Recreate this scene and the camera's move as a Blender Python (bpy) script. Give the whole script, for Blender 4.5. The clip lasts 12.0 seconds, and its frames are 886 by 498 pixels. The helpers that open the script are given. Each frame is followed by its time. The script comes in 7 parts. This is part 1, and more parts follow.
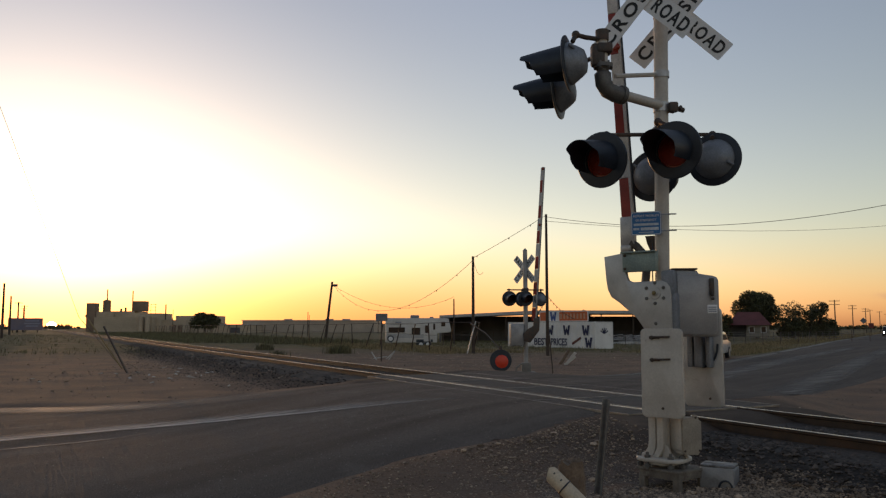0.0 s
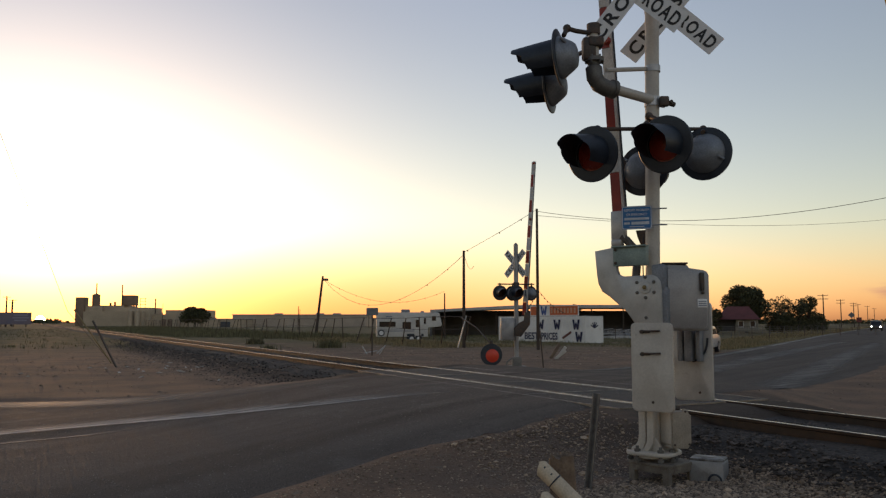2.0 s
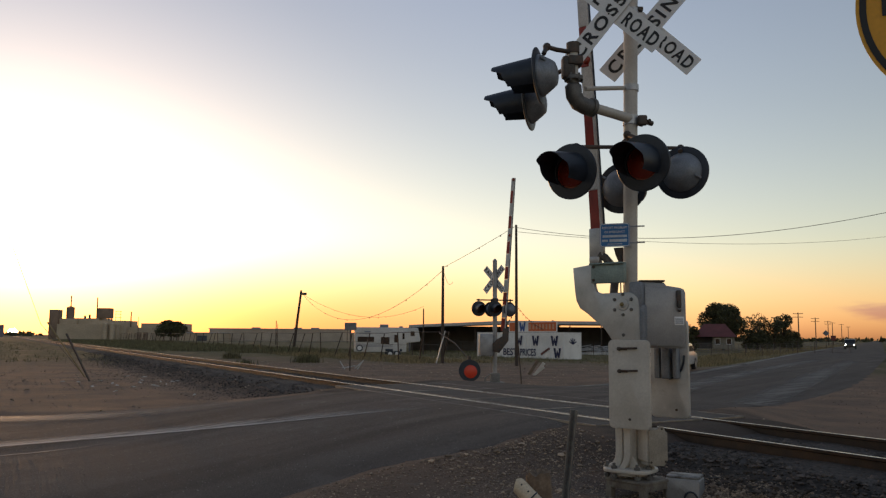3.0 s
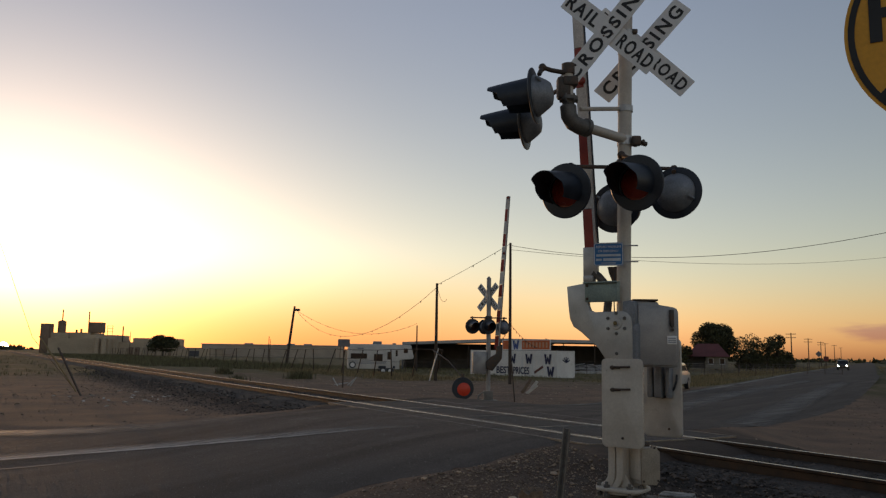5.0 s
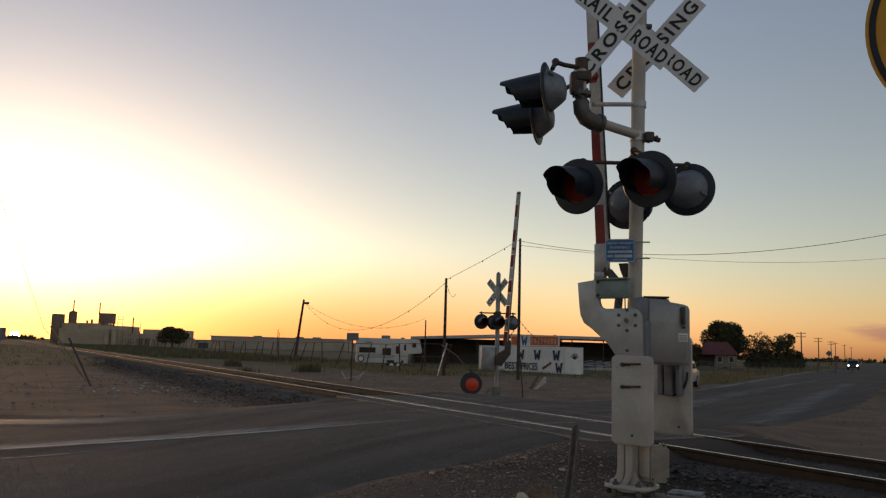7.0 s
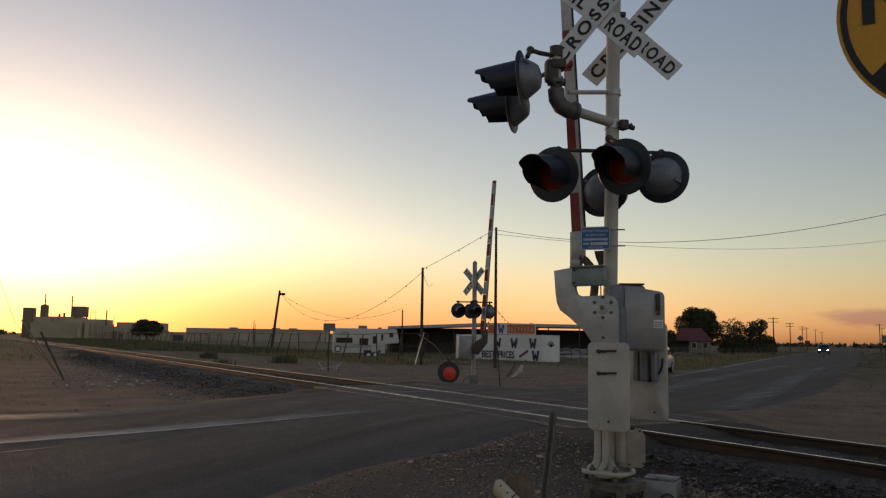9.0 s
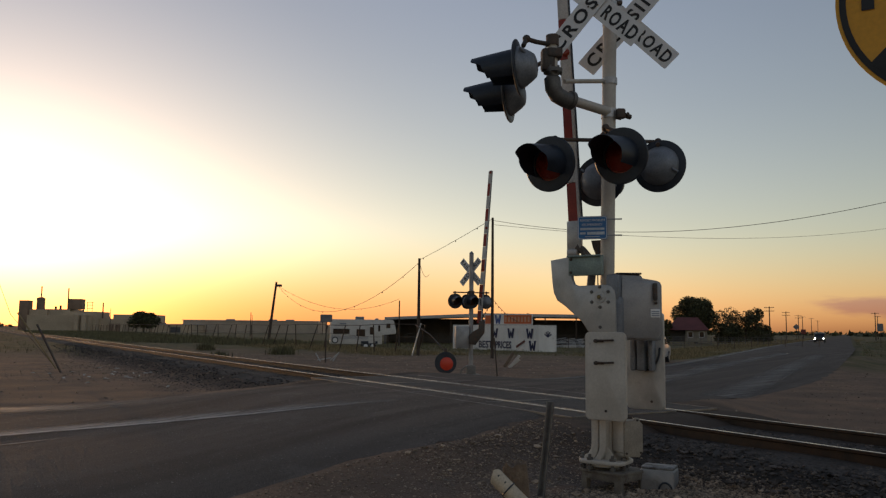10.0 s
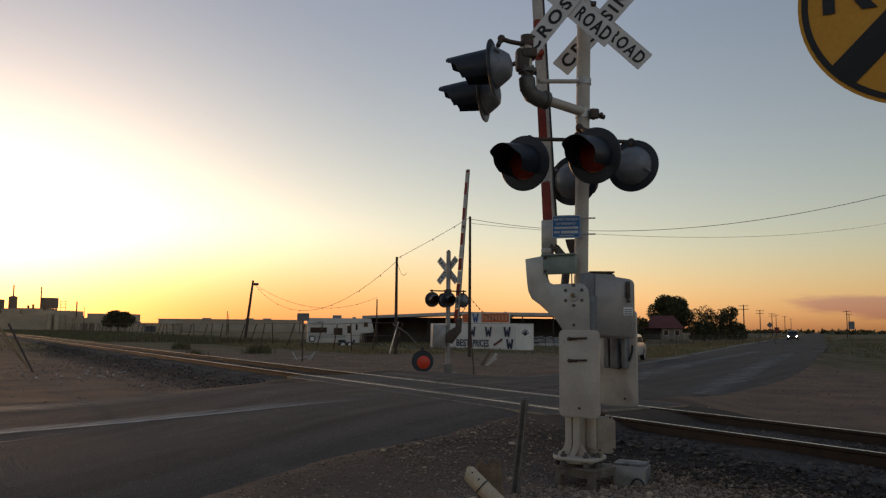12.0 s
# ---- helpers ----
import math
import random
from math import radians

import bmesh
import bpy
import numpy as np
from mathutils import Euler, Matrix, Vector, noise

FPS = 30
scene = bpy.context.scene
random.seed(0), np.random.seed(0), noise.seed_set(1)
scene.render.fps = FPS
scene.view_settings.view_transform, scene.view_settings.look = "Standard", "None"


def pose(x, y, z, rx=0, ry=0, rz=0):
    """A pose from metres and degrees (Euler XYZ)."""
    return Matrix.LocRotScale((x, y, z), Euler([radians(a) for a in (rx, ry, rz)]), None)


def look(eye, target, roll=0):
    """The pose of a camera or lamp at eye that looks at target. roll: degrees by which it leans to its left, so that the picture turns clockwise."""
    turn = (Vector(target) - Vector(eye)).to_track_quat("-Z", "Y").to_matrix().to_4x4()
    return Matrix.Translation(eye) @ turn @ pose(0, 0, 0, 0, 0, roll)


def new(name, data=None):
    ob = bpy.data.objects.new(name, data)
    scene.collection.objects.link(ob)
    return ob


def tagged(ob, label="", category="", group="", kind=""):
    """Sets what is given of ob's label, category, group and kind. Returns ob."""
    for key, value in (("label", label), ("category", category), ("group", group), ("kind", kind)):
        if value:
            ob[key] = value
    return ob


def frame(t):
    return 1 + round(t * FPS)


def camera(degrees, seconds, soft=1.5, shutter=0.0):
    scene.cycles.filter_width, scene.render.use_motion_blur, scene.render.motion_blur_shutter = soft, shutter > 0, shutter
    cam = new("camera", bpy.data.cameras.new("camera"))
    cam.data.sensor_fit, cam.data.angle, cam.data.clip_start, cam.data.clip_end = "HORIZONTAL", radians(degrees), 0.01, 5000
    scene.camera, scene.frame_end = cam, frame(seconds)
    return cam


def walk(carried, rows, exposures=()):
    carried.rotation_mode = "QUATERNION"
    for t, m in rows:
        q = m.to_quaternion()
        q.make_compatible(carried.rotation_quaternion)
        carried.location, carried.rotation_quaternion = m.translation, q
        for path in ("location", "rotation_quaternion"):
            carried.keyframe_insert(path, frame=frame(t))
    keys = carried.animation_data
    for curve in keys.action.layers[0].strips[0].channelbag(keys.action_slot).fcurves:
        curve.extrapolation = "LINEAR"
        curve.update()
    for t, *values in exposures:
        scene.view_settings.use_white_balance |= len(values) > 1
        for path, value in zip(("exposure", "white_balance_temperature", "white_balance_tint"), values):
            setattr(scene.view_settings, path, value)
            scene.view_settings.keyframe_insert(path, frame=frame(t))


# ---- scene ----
cam = camera(58.0, 12.0, 1.3)
PATH = [
    (0, (-0.002, -0.003, 1.616), (-0.002, 1.987, 1.811), -0.0),
    (0.5, (0.005, 0.005, 1.618), (0.005, 1.995, 1.816), 0.2),
    (1, (0.003, 0.004, 1.615), (0.009, 1.993, 1.817), 0.3),
    (1.5, (0.001, 0.006, 1.616), (0.009, 1.996, 1.816), 0.1),
    (2, (-0.001, 0.015, 1.615), (0.022, 2.007, 1.796), 0.0),
    (2.5, (0.006, 0.026, 1.622), (0.077, 2.018, 1.788), -0.3),
    (3, (0.006, 0.018, 1.619), (0.08, 2.004, 1.838), 0.4),
    (3.2, (0.003, -0.005, 1.632), (0.093, 1.979, 1.876), 0.6),
    (5, (-0.004, -0.027, 1.616), (0.084, 1.954, 1.878), 0.9),
    (5.5, (-0.005, -0.023, 1.614), (0.081, 1.958, 1.879), 1.2),
    (6, (-0.009, -0.002, 1.613), (0.073, 1.979, 1.874), 1.5),
    (6.5, (-0.013, 0.0, 1.613), (0.056, 1.982, 1.867), 1.7),
    (7, (-0.016, -0.002, 1.615), (0.049, 1.982, 1.864), 1.6),
    (9, (-0.016, 0.011, 1.612), (0.109, 1.994, 1.836), 0.9),
    (9.5, (-0.014, 0.028, 1.612), (0.125, 2.012, 1.826), 0.7),
    (10, (-0.015, 0.034, 1.61), (0.119, 2.019, 1.811), 0.6),
    (10.5, (-0.014, 0.011, 1.611), (0.151, 1.994, 1.813), 0.8),
    (11, (-0.007, 0.012, 1.61), (0.168, 1.994, 1.812), 0.8),
    (11.5, (-0.006, -0.002, 1.611), (0.18, 1.979, 1.815), 0.6),
    (12, (0.012, -0.003, 1.607), (0.201, 1.978, 1.805), 0.5),
]
walk(cam, [(t, look(eye, target, roll)) for t, eye, target, roll in PATH],
     [(0.0, 1.38), (1.5, 1.40), (2.0, 1.52), (2.5, 1.78), (3.2, 1.42), (4.8, 1.17), (7.0, 1.18), (9.0, 1.18), (12.0, 1.16)])

# ---- light: the last minute of a sunset, clear sky ----
SUN_AZ = -26.0          # degrees right of +y
SUN_EL = 1.2
world = bpy.data.worlds.new("sky")
scene.world = world
world.use_nodes = True
wn, wl = world.node_tree.nodes, world.node_tree.links
wn.clear()
sky = wn.new("ShaderNodeTexSky")
sky.sky_type = "NISHITA"
sky.sun_disc = False
sky.sun_elevation = radians(SUN_EL)
sky.sun_rotation = radians(SUN_AZ)
sky.altitude = 900
sky.air_density, sky.dust_density, sky.ozone_density = 1.0, 1.6, 1.0
# a little less colour than clean air gives, and a peach haze low over the plain
calm = wn.new("ShaderNodeHueSaturation")
calm.inputs["Saturation"].default_value = 0.70
wl.new(sky.outputs[0], calm.inputs["Color"])
way = wn.new("ShaderNodeTexCoord")
axes = wn.new("ShaderNodeSeparateXYZ")
wl.new(way.outputs["Generated"], axes.inputs[0])
low = wn.new("ShaderNodeMapRange")
low.interpolation_type = "SMOOTHSTEP"
for key, v in (("From Min", 0.0), ("From Max", 0.125), ("To Min", 1.0), ("To Max", 0.0)):
    low.inputs[key].default_value = v
wl.new(axes.outputs["Z"], low.inputs["Value"])
haze = wn.new("ShaderNodeMix")
haze.data_type, haze.blend_type = "RGBA", "MULTIPLY"
haze.inputs["B"].default_value = (1.0, 0.755, 0.545, 1)
wl.new(low.outputs[0], haze.inputs["Factor"])
high = wn.new("ShaderNodeMapRange")
for key, v in (("From Min", 0.05), ("From Max", 0.4)):
    high.inputs[key].default_value = v
wl.new(axes.outputs["Z"], high.inputs["Value"])
dusk = wn.new("ShaderNodeMix")
dusk.data_type, dusk.blend_type = "RGBA", "MULTIPLY"
dusk.inputs["B"].default_value = (0.965, 0.985, 1.16, 1)
wl.new(high.outputs[0], dusk.inputs["Factor"])
wl.new(calm.outputs[0], dusk.inputs["A"])
# a wide cream glow in the half of the sky that the sun is in
sunward = wn.new("ShaderNodeVectorMath")
sunward.operation = "DOT_PRODUCT"
wl.new(way.outputs["Generated"], sunward.inputs[0])
sunward.inputs[1].default_value = (math.sin(radians(SUN_AZ)), math.cos(radians(SUN_AZ)), 0.0)
wide = wn.new("ShaderNodeMapRange")
wide.interpolation_type = "SMOOTHSTEP"
for key, v in (("From Min", 0.70), ("From Max", 0.99)):
    wide.inputs[key].default_value = v
wl.new(sunward.outputs["Value"], wide.inputs["Value"])
cream = wn.new("ShaderNodeMix")
cream.data_type, cream.blend_type = "RGBA", "MULTIPLY"
cream.inputs["B"].default_value = (0.82, 0.87, 0.865, 1)
wl.new(wide.outputs[0], cream.inputs["Factor"])
wl.new(dusk.outputs["Result"], cream.inputs["A"])
wl.new(cream.outputs["Result"], haze.inputs["A"])
background = wn.new("ShaderNodeBackground")
background.inputs["Strength"].default_value = 0.15
world_out = wn.new("ShaderNodeOutputWorld")
# the thickest dust lies low before the sun and reddens and dims its glow
toward = wn.new("ShaderNodeVectorMath")
toward.operation = "DOT_PRODUCT"
wl.new(way.outputs["Generated"], toward.inputs[0])
toward.inputs[1].default_value = (math.sin(radians(SUN_AZ)), math.cos(radians(SUN_AZ)), 0.0)
near_sun = wn.new("ShaderNodeMapRange")
near_sun.interpolation_type = "SMOOTHSTEP"
for key, v in (("From Min", 0.74), ("From Max", 0.99)):
    near_sun.inputs[key].default_value = v
wl.new(toward.outputs["Value"], near_sun.inputs["Value"])
layer = wn.new("ShaderNodeMapRange")
layer.interpolation_type = "SMOOTHSTEP"
for key, v in (("From Min", 0.0), ("From Max", 0.14), ("To Min", 1.0), ("To Max", 0.0)):
    layer.inputs[key].default_value = v
wl.new(axes.outputs["Z"], layer.inputs["Value"])
amount = wn.new("ShaderNodeMath")
amount.operation = "MULTIPLY"
wl.new(near_sun.outputs[0], amount.inputs[0])
wl.new(layer.outputs[0], amount.inputs[1])
dust = wn.new("ShaderNodeMix")
dust.data_type, dust.blend_type = "RGBA", "MULTIPLY"
dust.inputs["B"].default_value = (0.38, 0.315, 0.19, 1)
wl.new(amount.outputs[0], dust.inputs["Factor"])
wl.new(haze.outputs["Result"], dust.inputs["A"])
# a thin bank of mauve cloud low in the sky beyond the road
where = wn.new("ShaderNodeVectorMath")
where.operation = "SUBTRACT"
wl.new(way.outputs["Generated"], where.inputs[0])
where.inputs[1].default_value = (math.sin(radians(36)), math.cos(radians(36)), 0.030)
flat = wn.new("ShaderNodeVectorMath")
flat.operation = "MULTIPLY"
wl.new(where.outputs[0], flat.inputs[0])
flat.inputs[1].default_value = (1.0, 1.0, 11.0)
reach = wn.new("ShaderNodeVectorMath")
reach.operation = "LENGTH"
wl.new(flat.outputs[0], reach.inputs[0])
puffs = wn.new("ShaderNodeTexNoise")
puffs.inputs["Scale"].default_value, puffs.inputs["Detail"].default_value = 9.0, 7
stretch = wn.new("ShaderNodeVectorMath")
stretch.operation = "MULTIPLY"
wl.new(way.outputs["Generated"], stretch.inputs[0])
stretch.inputs[1].default_value = (1.0, 1.0, 6.0)
wl.new(stretch.outputs[0], puffs.inputs["Vector"])
bank = wn.new("ShaderNodeMath")
bank.operation = "MULTIPLY_ADD"
wl.new(puffs.outputs["Fac"], bank.inputs[0])
bank.inputs[1].default_value = -0.30
wl.new(reach.outputs["Value"], bank.inputs[2])
cover = wn.new("ShaderNodeMapRange")
cover.interpolation_type = "SMOOTHSTEP"
for key, v in (("From Min", 0.0), ("From Max", -0.07), ("To Min", 0.0), ("To Max", 0.95)):
    cover.inputs[key].default_value = v
wl.new(bank.outputs[0], cover.inputs["Value"])
cloud = wn.new("ShaderNodeMix")
cloud.data_type, cloud.blend_type = "RGBA", "MULTIPLY"
cloud.inputs["B"].default_value = (0.68, 0.60, 0.92, 1)
wl.new(cover.outputs[0], cloud.inputs["Factor"])
wl.new(dust.outputs["Result"], cloud.inputs["A"])
wl.new(cloud.outputs["Result"], background.inputs[0])
wl.new(background.outputs[0], world_out.inputs[0])

sun_data = bpy.data.lights.new("sun", "SUN")
sun_data.energy, sun_data.angle, sun_data.color = 0.3, radians(0.53), (1.0, 0.55, 0.25)
sun = new("sun", sun_data)
a, e = radians(SUN_AZ), radians(0.6)
sun.matrix_world = look((math.sin(a) * 50, math.cos(a) * 50, 50 * math.tan(e) + 1), (0, 0, 1))

# ---- materials ----
def material(name, colour, second=None, rough=0.7, metal=0.0, scale=4.0, fine=60.0, bump=0.15, spots=None, spot_scale=2.0, spot_low=0.55,
             vary=0.12, coat=0.0, spec=0.5, island=False):
    """Two scales of variation: a large blend to a second colour, a fine grain with relief, and optional stains."""
    m = bpy.data.materials.new(name)
    m.use_nodes = True
    n, l = m.node_tree.nodes, m.node_tree.links
    b = n["Principled BSDF"]
    geo = n.new("ShaderNodeNewGeometry")
    second = second or tuple(c * 0.75 for c in colour)
    big = n.new("ShaderNodeTexNoise")
    big.inputs["Scale"].default_value, big.inputs["Detail"].default_value = scale, 6
    small = n.new("ShaderNodeTexNoise")
    small.inputs["Scale"].default_value, small.inputs["Detail"].default_value = fine, 4
    for t in (big, small):
        l.new(geo.outputs["Position"], t.inputs["Vector"])
    r = n.new("ShaderNodeValToRGB")
    r.color_ramp.elements[0].position, r.color_ramp.elements[1].position = 0.35, 0.68
    l.new(big.outputs["Fac"], r.inputs[0])
    mix = n.new("ShaderNodeMix")
    mix.data_type = "RGBA"
    mix.inputs["A"].default_value, mix.inputs["B"].default_value = (*colour, 1), (*second, 1)
    l.new(r.outputs[0], mix.inputs["Factor"])
    last = mix.outputs["Result"]
    if spots:
        st = n.new("ShaderNodeTexNoise")
        st.inputs["Scale"].default_value, st.inputs["Detail"].default_value = spot_scale, 9
        st.inputs["Roughness"].default_value = 0.65
        l.new(geo.outputs["Position"], st.inputs["Vector"])
        sr = n.new("ShaderNodeValToRGB")
        sr.color_ramp.elements[0].position, sr.color_ramp.elements[1].position = spot_low, spot_low + 0.12
        l.new(st.outputs["Fac"], sr.inputs[0])
        sm = n.new("ShaderNodeMix")
        sm.data_type = "RGBA"
        sm.inputs["B"].default_value = (*spots, 1)
        l.new(sr.outputs[0], sm.inputs["Factor"])
        l.new(last, sm.inputs["A"])
        last = sm.outputs["Result"]
    hsv = n.new("ShaderNodeHueSaturation")
    mr = n.new("ShaderNodeMapRange")
    mr.inputs["To Min"].default_value, mr.inputs["To Max"].default_value = 1 - vary * 1.6, 1 + vary * 1.6
    mr.inputs["From Min"].default_value, mr.inputs["From Max"].default_value = 0.25, 0.75
    l.new(small.outputs["Fac"], mr.inputs["Value"])
    l.new(last, hsv.inputs["Color"])
    if island:
        mm = n.new("ShaderNodeMath")
        mm.operation = "MULTIPLY"
        mi = n.new("ShaderNodeMapRange")
        mi.inputs["To Min"].default_value, mi.inputs["To Max"].default_value = 0.45, 1.6
        l.new(geo.outputs["Random Per Island"], mi.inputs["Value"])
        l.new(mi.outputs[0], mm.inputs[0])
        l.new(mr.outputs[0], mm.inputs[1])
        l.new(mm.outputs[0], hsv.inputs["Value"])
    else:
        l.new(mr.outputs[0], hsv.inputs["Value"])
    l.new(hsv.outputs[0], b.inputs["Base Color"])
    rr = n.new("ShaderNodeMapRange")
    rr.inputs["To Min"].default_value, rr.inputs["To Max"].default_value = max(0.02, rough - 0.12), min(1, rough + 0.12)
    l.new(big.outputs["Fac"], rr.inputs["Value"])
    l.new(rr.outputs[0], b.inputs["Roughness"])
    b.inputs["Metallic"].default_value = metal
    b.inputs["Specular IOR Level"].default_value = spec
    b.inputs["Coat Weight"].default_value = coat
    if bump:
        bp = n.new("ShaderNodeBump")
        bp.inputs["Strength"].default_value, bp.inputs["Distance"].default_value = bump, 0.02
        l.new(small.outputs["Fac"], bp.inputs["Height"])
        l.new(bp.outputs[0], b.inputs["Normal"])
    return m


def glowing(name, colour, strength):
    m = bpy.data.materials.new(name)
    m.use_nodes = True
    b = m.node_tree.nodes["Principled BSDF"]
    b.inputs["Base Color"].default_value = (*colour, 1)
    b.inputs["Emission Color"].default_value = (*colour, 1)
    b.inputs["Emission Strength"].default_value = strength
    return m


WHITE_PAINT = material("white_paint", (0.54, 0.505, 0.45), (0.45, 0.415, 0.365), 0.45, scale=3, fine=45, bump=0.05, vary=0.06, spots=(0.30, 0.26, 0.22), spot_scale=9, spot_low=0.66)
SIGN_WHITE = material("sign_white", (0.78, 0.78, 0.78), (0.70, 0.70, 0.70), 0.5, scale=2, bump=0.02, vary=0.04)
SIGN_BLACK = material("sign_black", (0.012, 0.012, 0.014), rough=0.55, bump=0.02)
SIGN_BACK = material("sign_back", (0.45, 0.45, 0.45), rough=0.4, metal=0.8, bump=0.02)
ALUMINIUM = material("cast_aluminium", (0.55, 0.55, 0.54), (0.42, 0.42, 0.41), 0.5, metal=0.55, scale=5, fine=120, bump=0.06, vary=0.08, spots=(0.32, 0.31, 0.29), spot_scale=6, spot_low=0.62)
GALV = material("galvanised_steel", (0.50, 0.50, 0.50), (0.38, 0.38, 0.39), 0.45, metal=0.6, scale=10, fine=90, bump=0.05)
DARK_STEEL = material("dark_weathered_steel", (0.07, 0.065, 0.06), (0.12, 0.08, 0.06), 0.6, metal=0.5, scale=12, bump=0.1)
BLACK_PAINT = material("black_lamp_paint", (0.014, 0.020, 0.031), (0.025, 0.034, 0.050), 0.45, scale=6, bump=0.04, spec=0.5)
LAMP_BACK = material("lamp_housing_grey", (0.23, 0.25, 0.28), (0.17, 0.185, 0.21), 0.5, metal=0.2, scale=7, bump=0.05)
RED_LENS = material("red_lens", (0.30, 0.036, 0.018), (0.24, 0.028, 0.014), 0.25, scale=8, fine=90, bump=0.08, vary=0.08)
# darker copy of the red lens, with the hood's shade in its colour
SHADED_LENS = material("shaded_red_lens", (0.050, 0.012, 0.010), (0.035, 0.010, 0.009), 0.3, scale=8, fine=90, bump=0.08, vary=0.08)
RED_DISC = material("red_reflective_lens", (0.75, 0.06, 0.025), (0.66, 0.05, 0.02), 0.35, scale=8, bump=0.04, vary=0.05)
GATE_RED = material("gate_red", (0.34, 0.045, 0.032), (0.27, 0.04, 0.03), 0.5, scale=6, bump=0.03)
GATE_WHITE = material("gate_white", (0.62, 0.60, 0.57), (0.5, 0.48, 0.45), 0.5, scale=6, bump=0.03)
BLUE_SIGN = material("blue_sign", (0.035, 0.17, 0.42), (0.03, 0.14, 0.36), 0.45, scale=5, bump=0.02, vary=0.05)
YELLOW_SIGN = material("yellow_sign", (0.74, 0.36, 0.025), (0.68, 0.32, 0.02), 0.5, scale=3, bump=0.02, vary=0.05)
CONCRETE = material("concrete", (0.25, 0.232, 0.205), (0.18, 0.168, 0.15), 0.85, scale=3, fine=50, bump=0.25, spots=(0.16, 0.15, 0.14), spot_scale=3, spot_low=0.6)
RAIL_SIDE = material("rail_rust", (0.050, 0.029, 0.020), (0.030, 0.021, 0.017), 0.5, metal=0.45, scale=6, bump=0.08)
RAIL_TOP = material("rail_head_polished", (0.54, 0.50, 0.46), (0.40, 0.37, 0.33), 0.28, metal=1.0, scale=3, bump=0.02)
TIE_WOOD = material("tie_wood", (0.12, 0.10, 0.082), (0.18, 0.155, 0.13), 0.9, scale=5, fine=40, bump=0.5)
OLD_WOOD = material("weathered_wood", (0.20, 0.145, 0.10), (0.11, 0.08, 0.058), 0.9, scale=6, fine=50, bump=0.6)
POLE_WOOD = material("pole_wood", (0.075, 0.055, 0.042), (0.055, 0.042, 0.035), 0.9, scale=3, fine=30, bump=0.4)
STONE = material("loose_stone", (0.36, 0.275, 0.20), (0.19, 0.145, 0.108), 0.9, scale=8, fine=70, bump=0.2, island=True)
BALLAST = material("ballast_stone", (0.085, 0.070, 0.060), (0.050, 0.042, 0.037), 0.9, scale=8, fine=70, bump=0.2, island=True)
PANEL = material("crossing_panel", (0.052, 0.047, 0.043), (0.075, 0.068, 0.062), 0.85, scale=4, bump=0.2, spec=0.25, spots=(0.11, 0.10, 0.09), spot_scale=5, spot_low=0.62)
CASING = material("dull_casing", (0.36, 0.36, 0.37), (0.27, 0.27, 0.275), 0.5, metal=0.5, scale=4, fine=90, bump=0.05, vary=0.07, spots=(0.20, 0.195, 0.19), spot_scale=3, spot_low=0.58)
DULL_GALV = material("dull_galvanised", (0.17, 0.165, 0.155), (0.12, 0.115, 0.11), 0.6, metal=0.5, scale=9, fine=60, bump=0.08)

# ---- builders ----
def link(name, bm, mat, smooth=False):
    me = bpy.data.meshes.new(name)
    bmesh.ops.recalc_face_normals(bm, faces=bm.faces)
    bm.to_mesh(me)
    bm.free()
    me.materials.append(mat)
    if smooth:
        me.polygons.foreach_set("use_smooth", [True] * len(me.polygons))
        me.set_sharp_from_angle(angle=radians(35))
    return new(name, me)


def part(name, bm, mat, parent, label="", smooth=True):
    """One mesh under a thing or a part; its vertices are in the thing's own axes."""
    ob = link(name, bm, mat, smooth)
    ob.parent = parent
    if label:
        ob["label"] = label
    return ob


def thing(name, m, label, category, group="", kind=""):
    ob = new(name)
    ob.empty_display_size = 0.2
    ob.matrix_world = m
    return tagged(ob, label, category, group, kind)


def box(bm, c, s, bevel=0.0, m=None, seg=2):
    """A box of size s about c, its edges rounded."""
    r = bmesh.ops.create_cube(bm, size=1, matrix=Matrix.Translation(c) @ Matrix.Diagonal((*s, 1)))
    vs = r["verts"]
    if bevel:
        es = list({e for v in vs for e in v.link_edges})
        vs = list({v for f in bmesh.ops.bevel(bm, geom=es, offset=bevel, segments=seg, affect="EDGES", profile=0.5)["faces"] for v in f.verts} | {v for v in vs if v.is_valid})
    if m is not None:
        bmesh.ops.transform(bm, matrix=m, verts=vs)
    return bm


def rod(bm, a, b, r0, r1=None, n=12):
    a, b = Vector(a), Vector(b)
    q = (b - a).to_track_quat("Z", "Y").to_matrix().to_4x4()
    bmesh.ops.create_cone(bm, cap_ends=True, segments=n, radius1=r0, radius2=r0 if r1 is None else r1, depth=(b - a).length,
                          matrix=Matrix.Translation((a + b) / 2) @ q)
    return bm


def pipe(bm, pts, r, n=10, radii=None):
    """A round bar along points, with shared rings."""
    pts = [Vector(p) for p in pts]
    rings = []
    for i, p in enumerate(pts):
        d = (pts[min(i + 1, len(pts) - 1)] - pts[max(i - 1, 0)]).normalized()
        q = d.to_track_quat("Z", "Y")
        k = radii[i] if radii else r
        rings.append([bm.verts.new(p + q @ Vector((k * math.cos(2 * math.pi * j / n), k * math.sin(2 * math.pi * j / n), 0))) for j in range(n)])
    for x, y in zip(rings, rings[1:]):
        for j in range(n):
            bm.faces.new((x[j], x[(j + 1) % n], y[(j + 1) % n], y[j]))
    bm.faces.new(rings[0][::-1])
    bm.faces.new(rings[-1])
    return bm


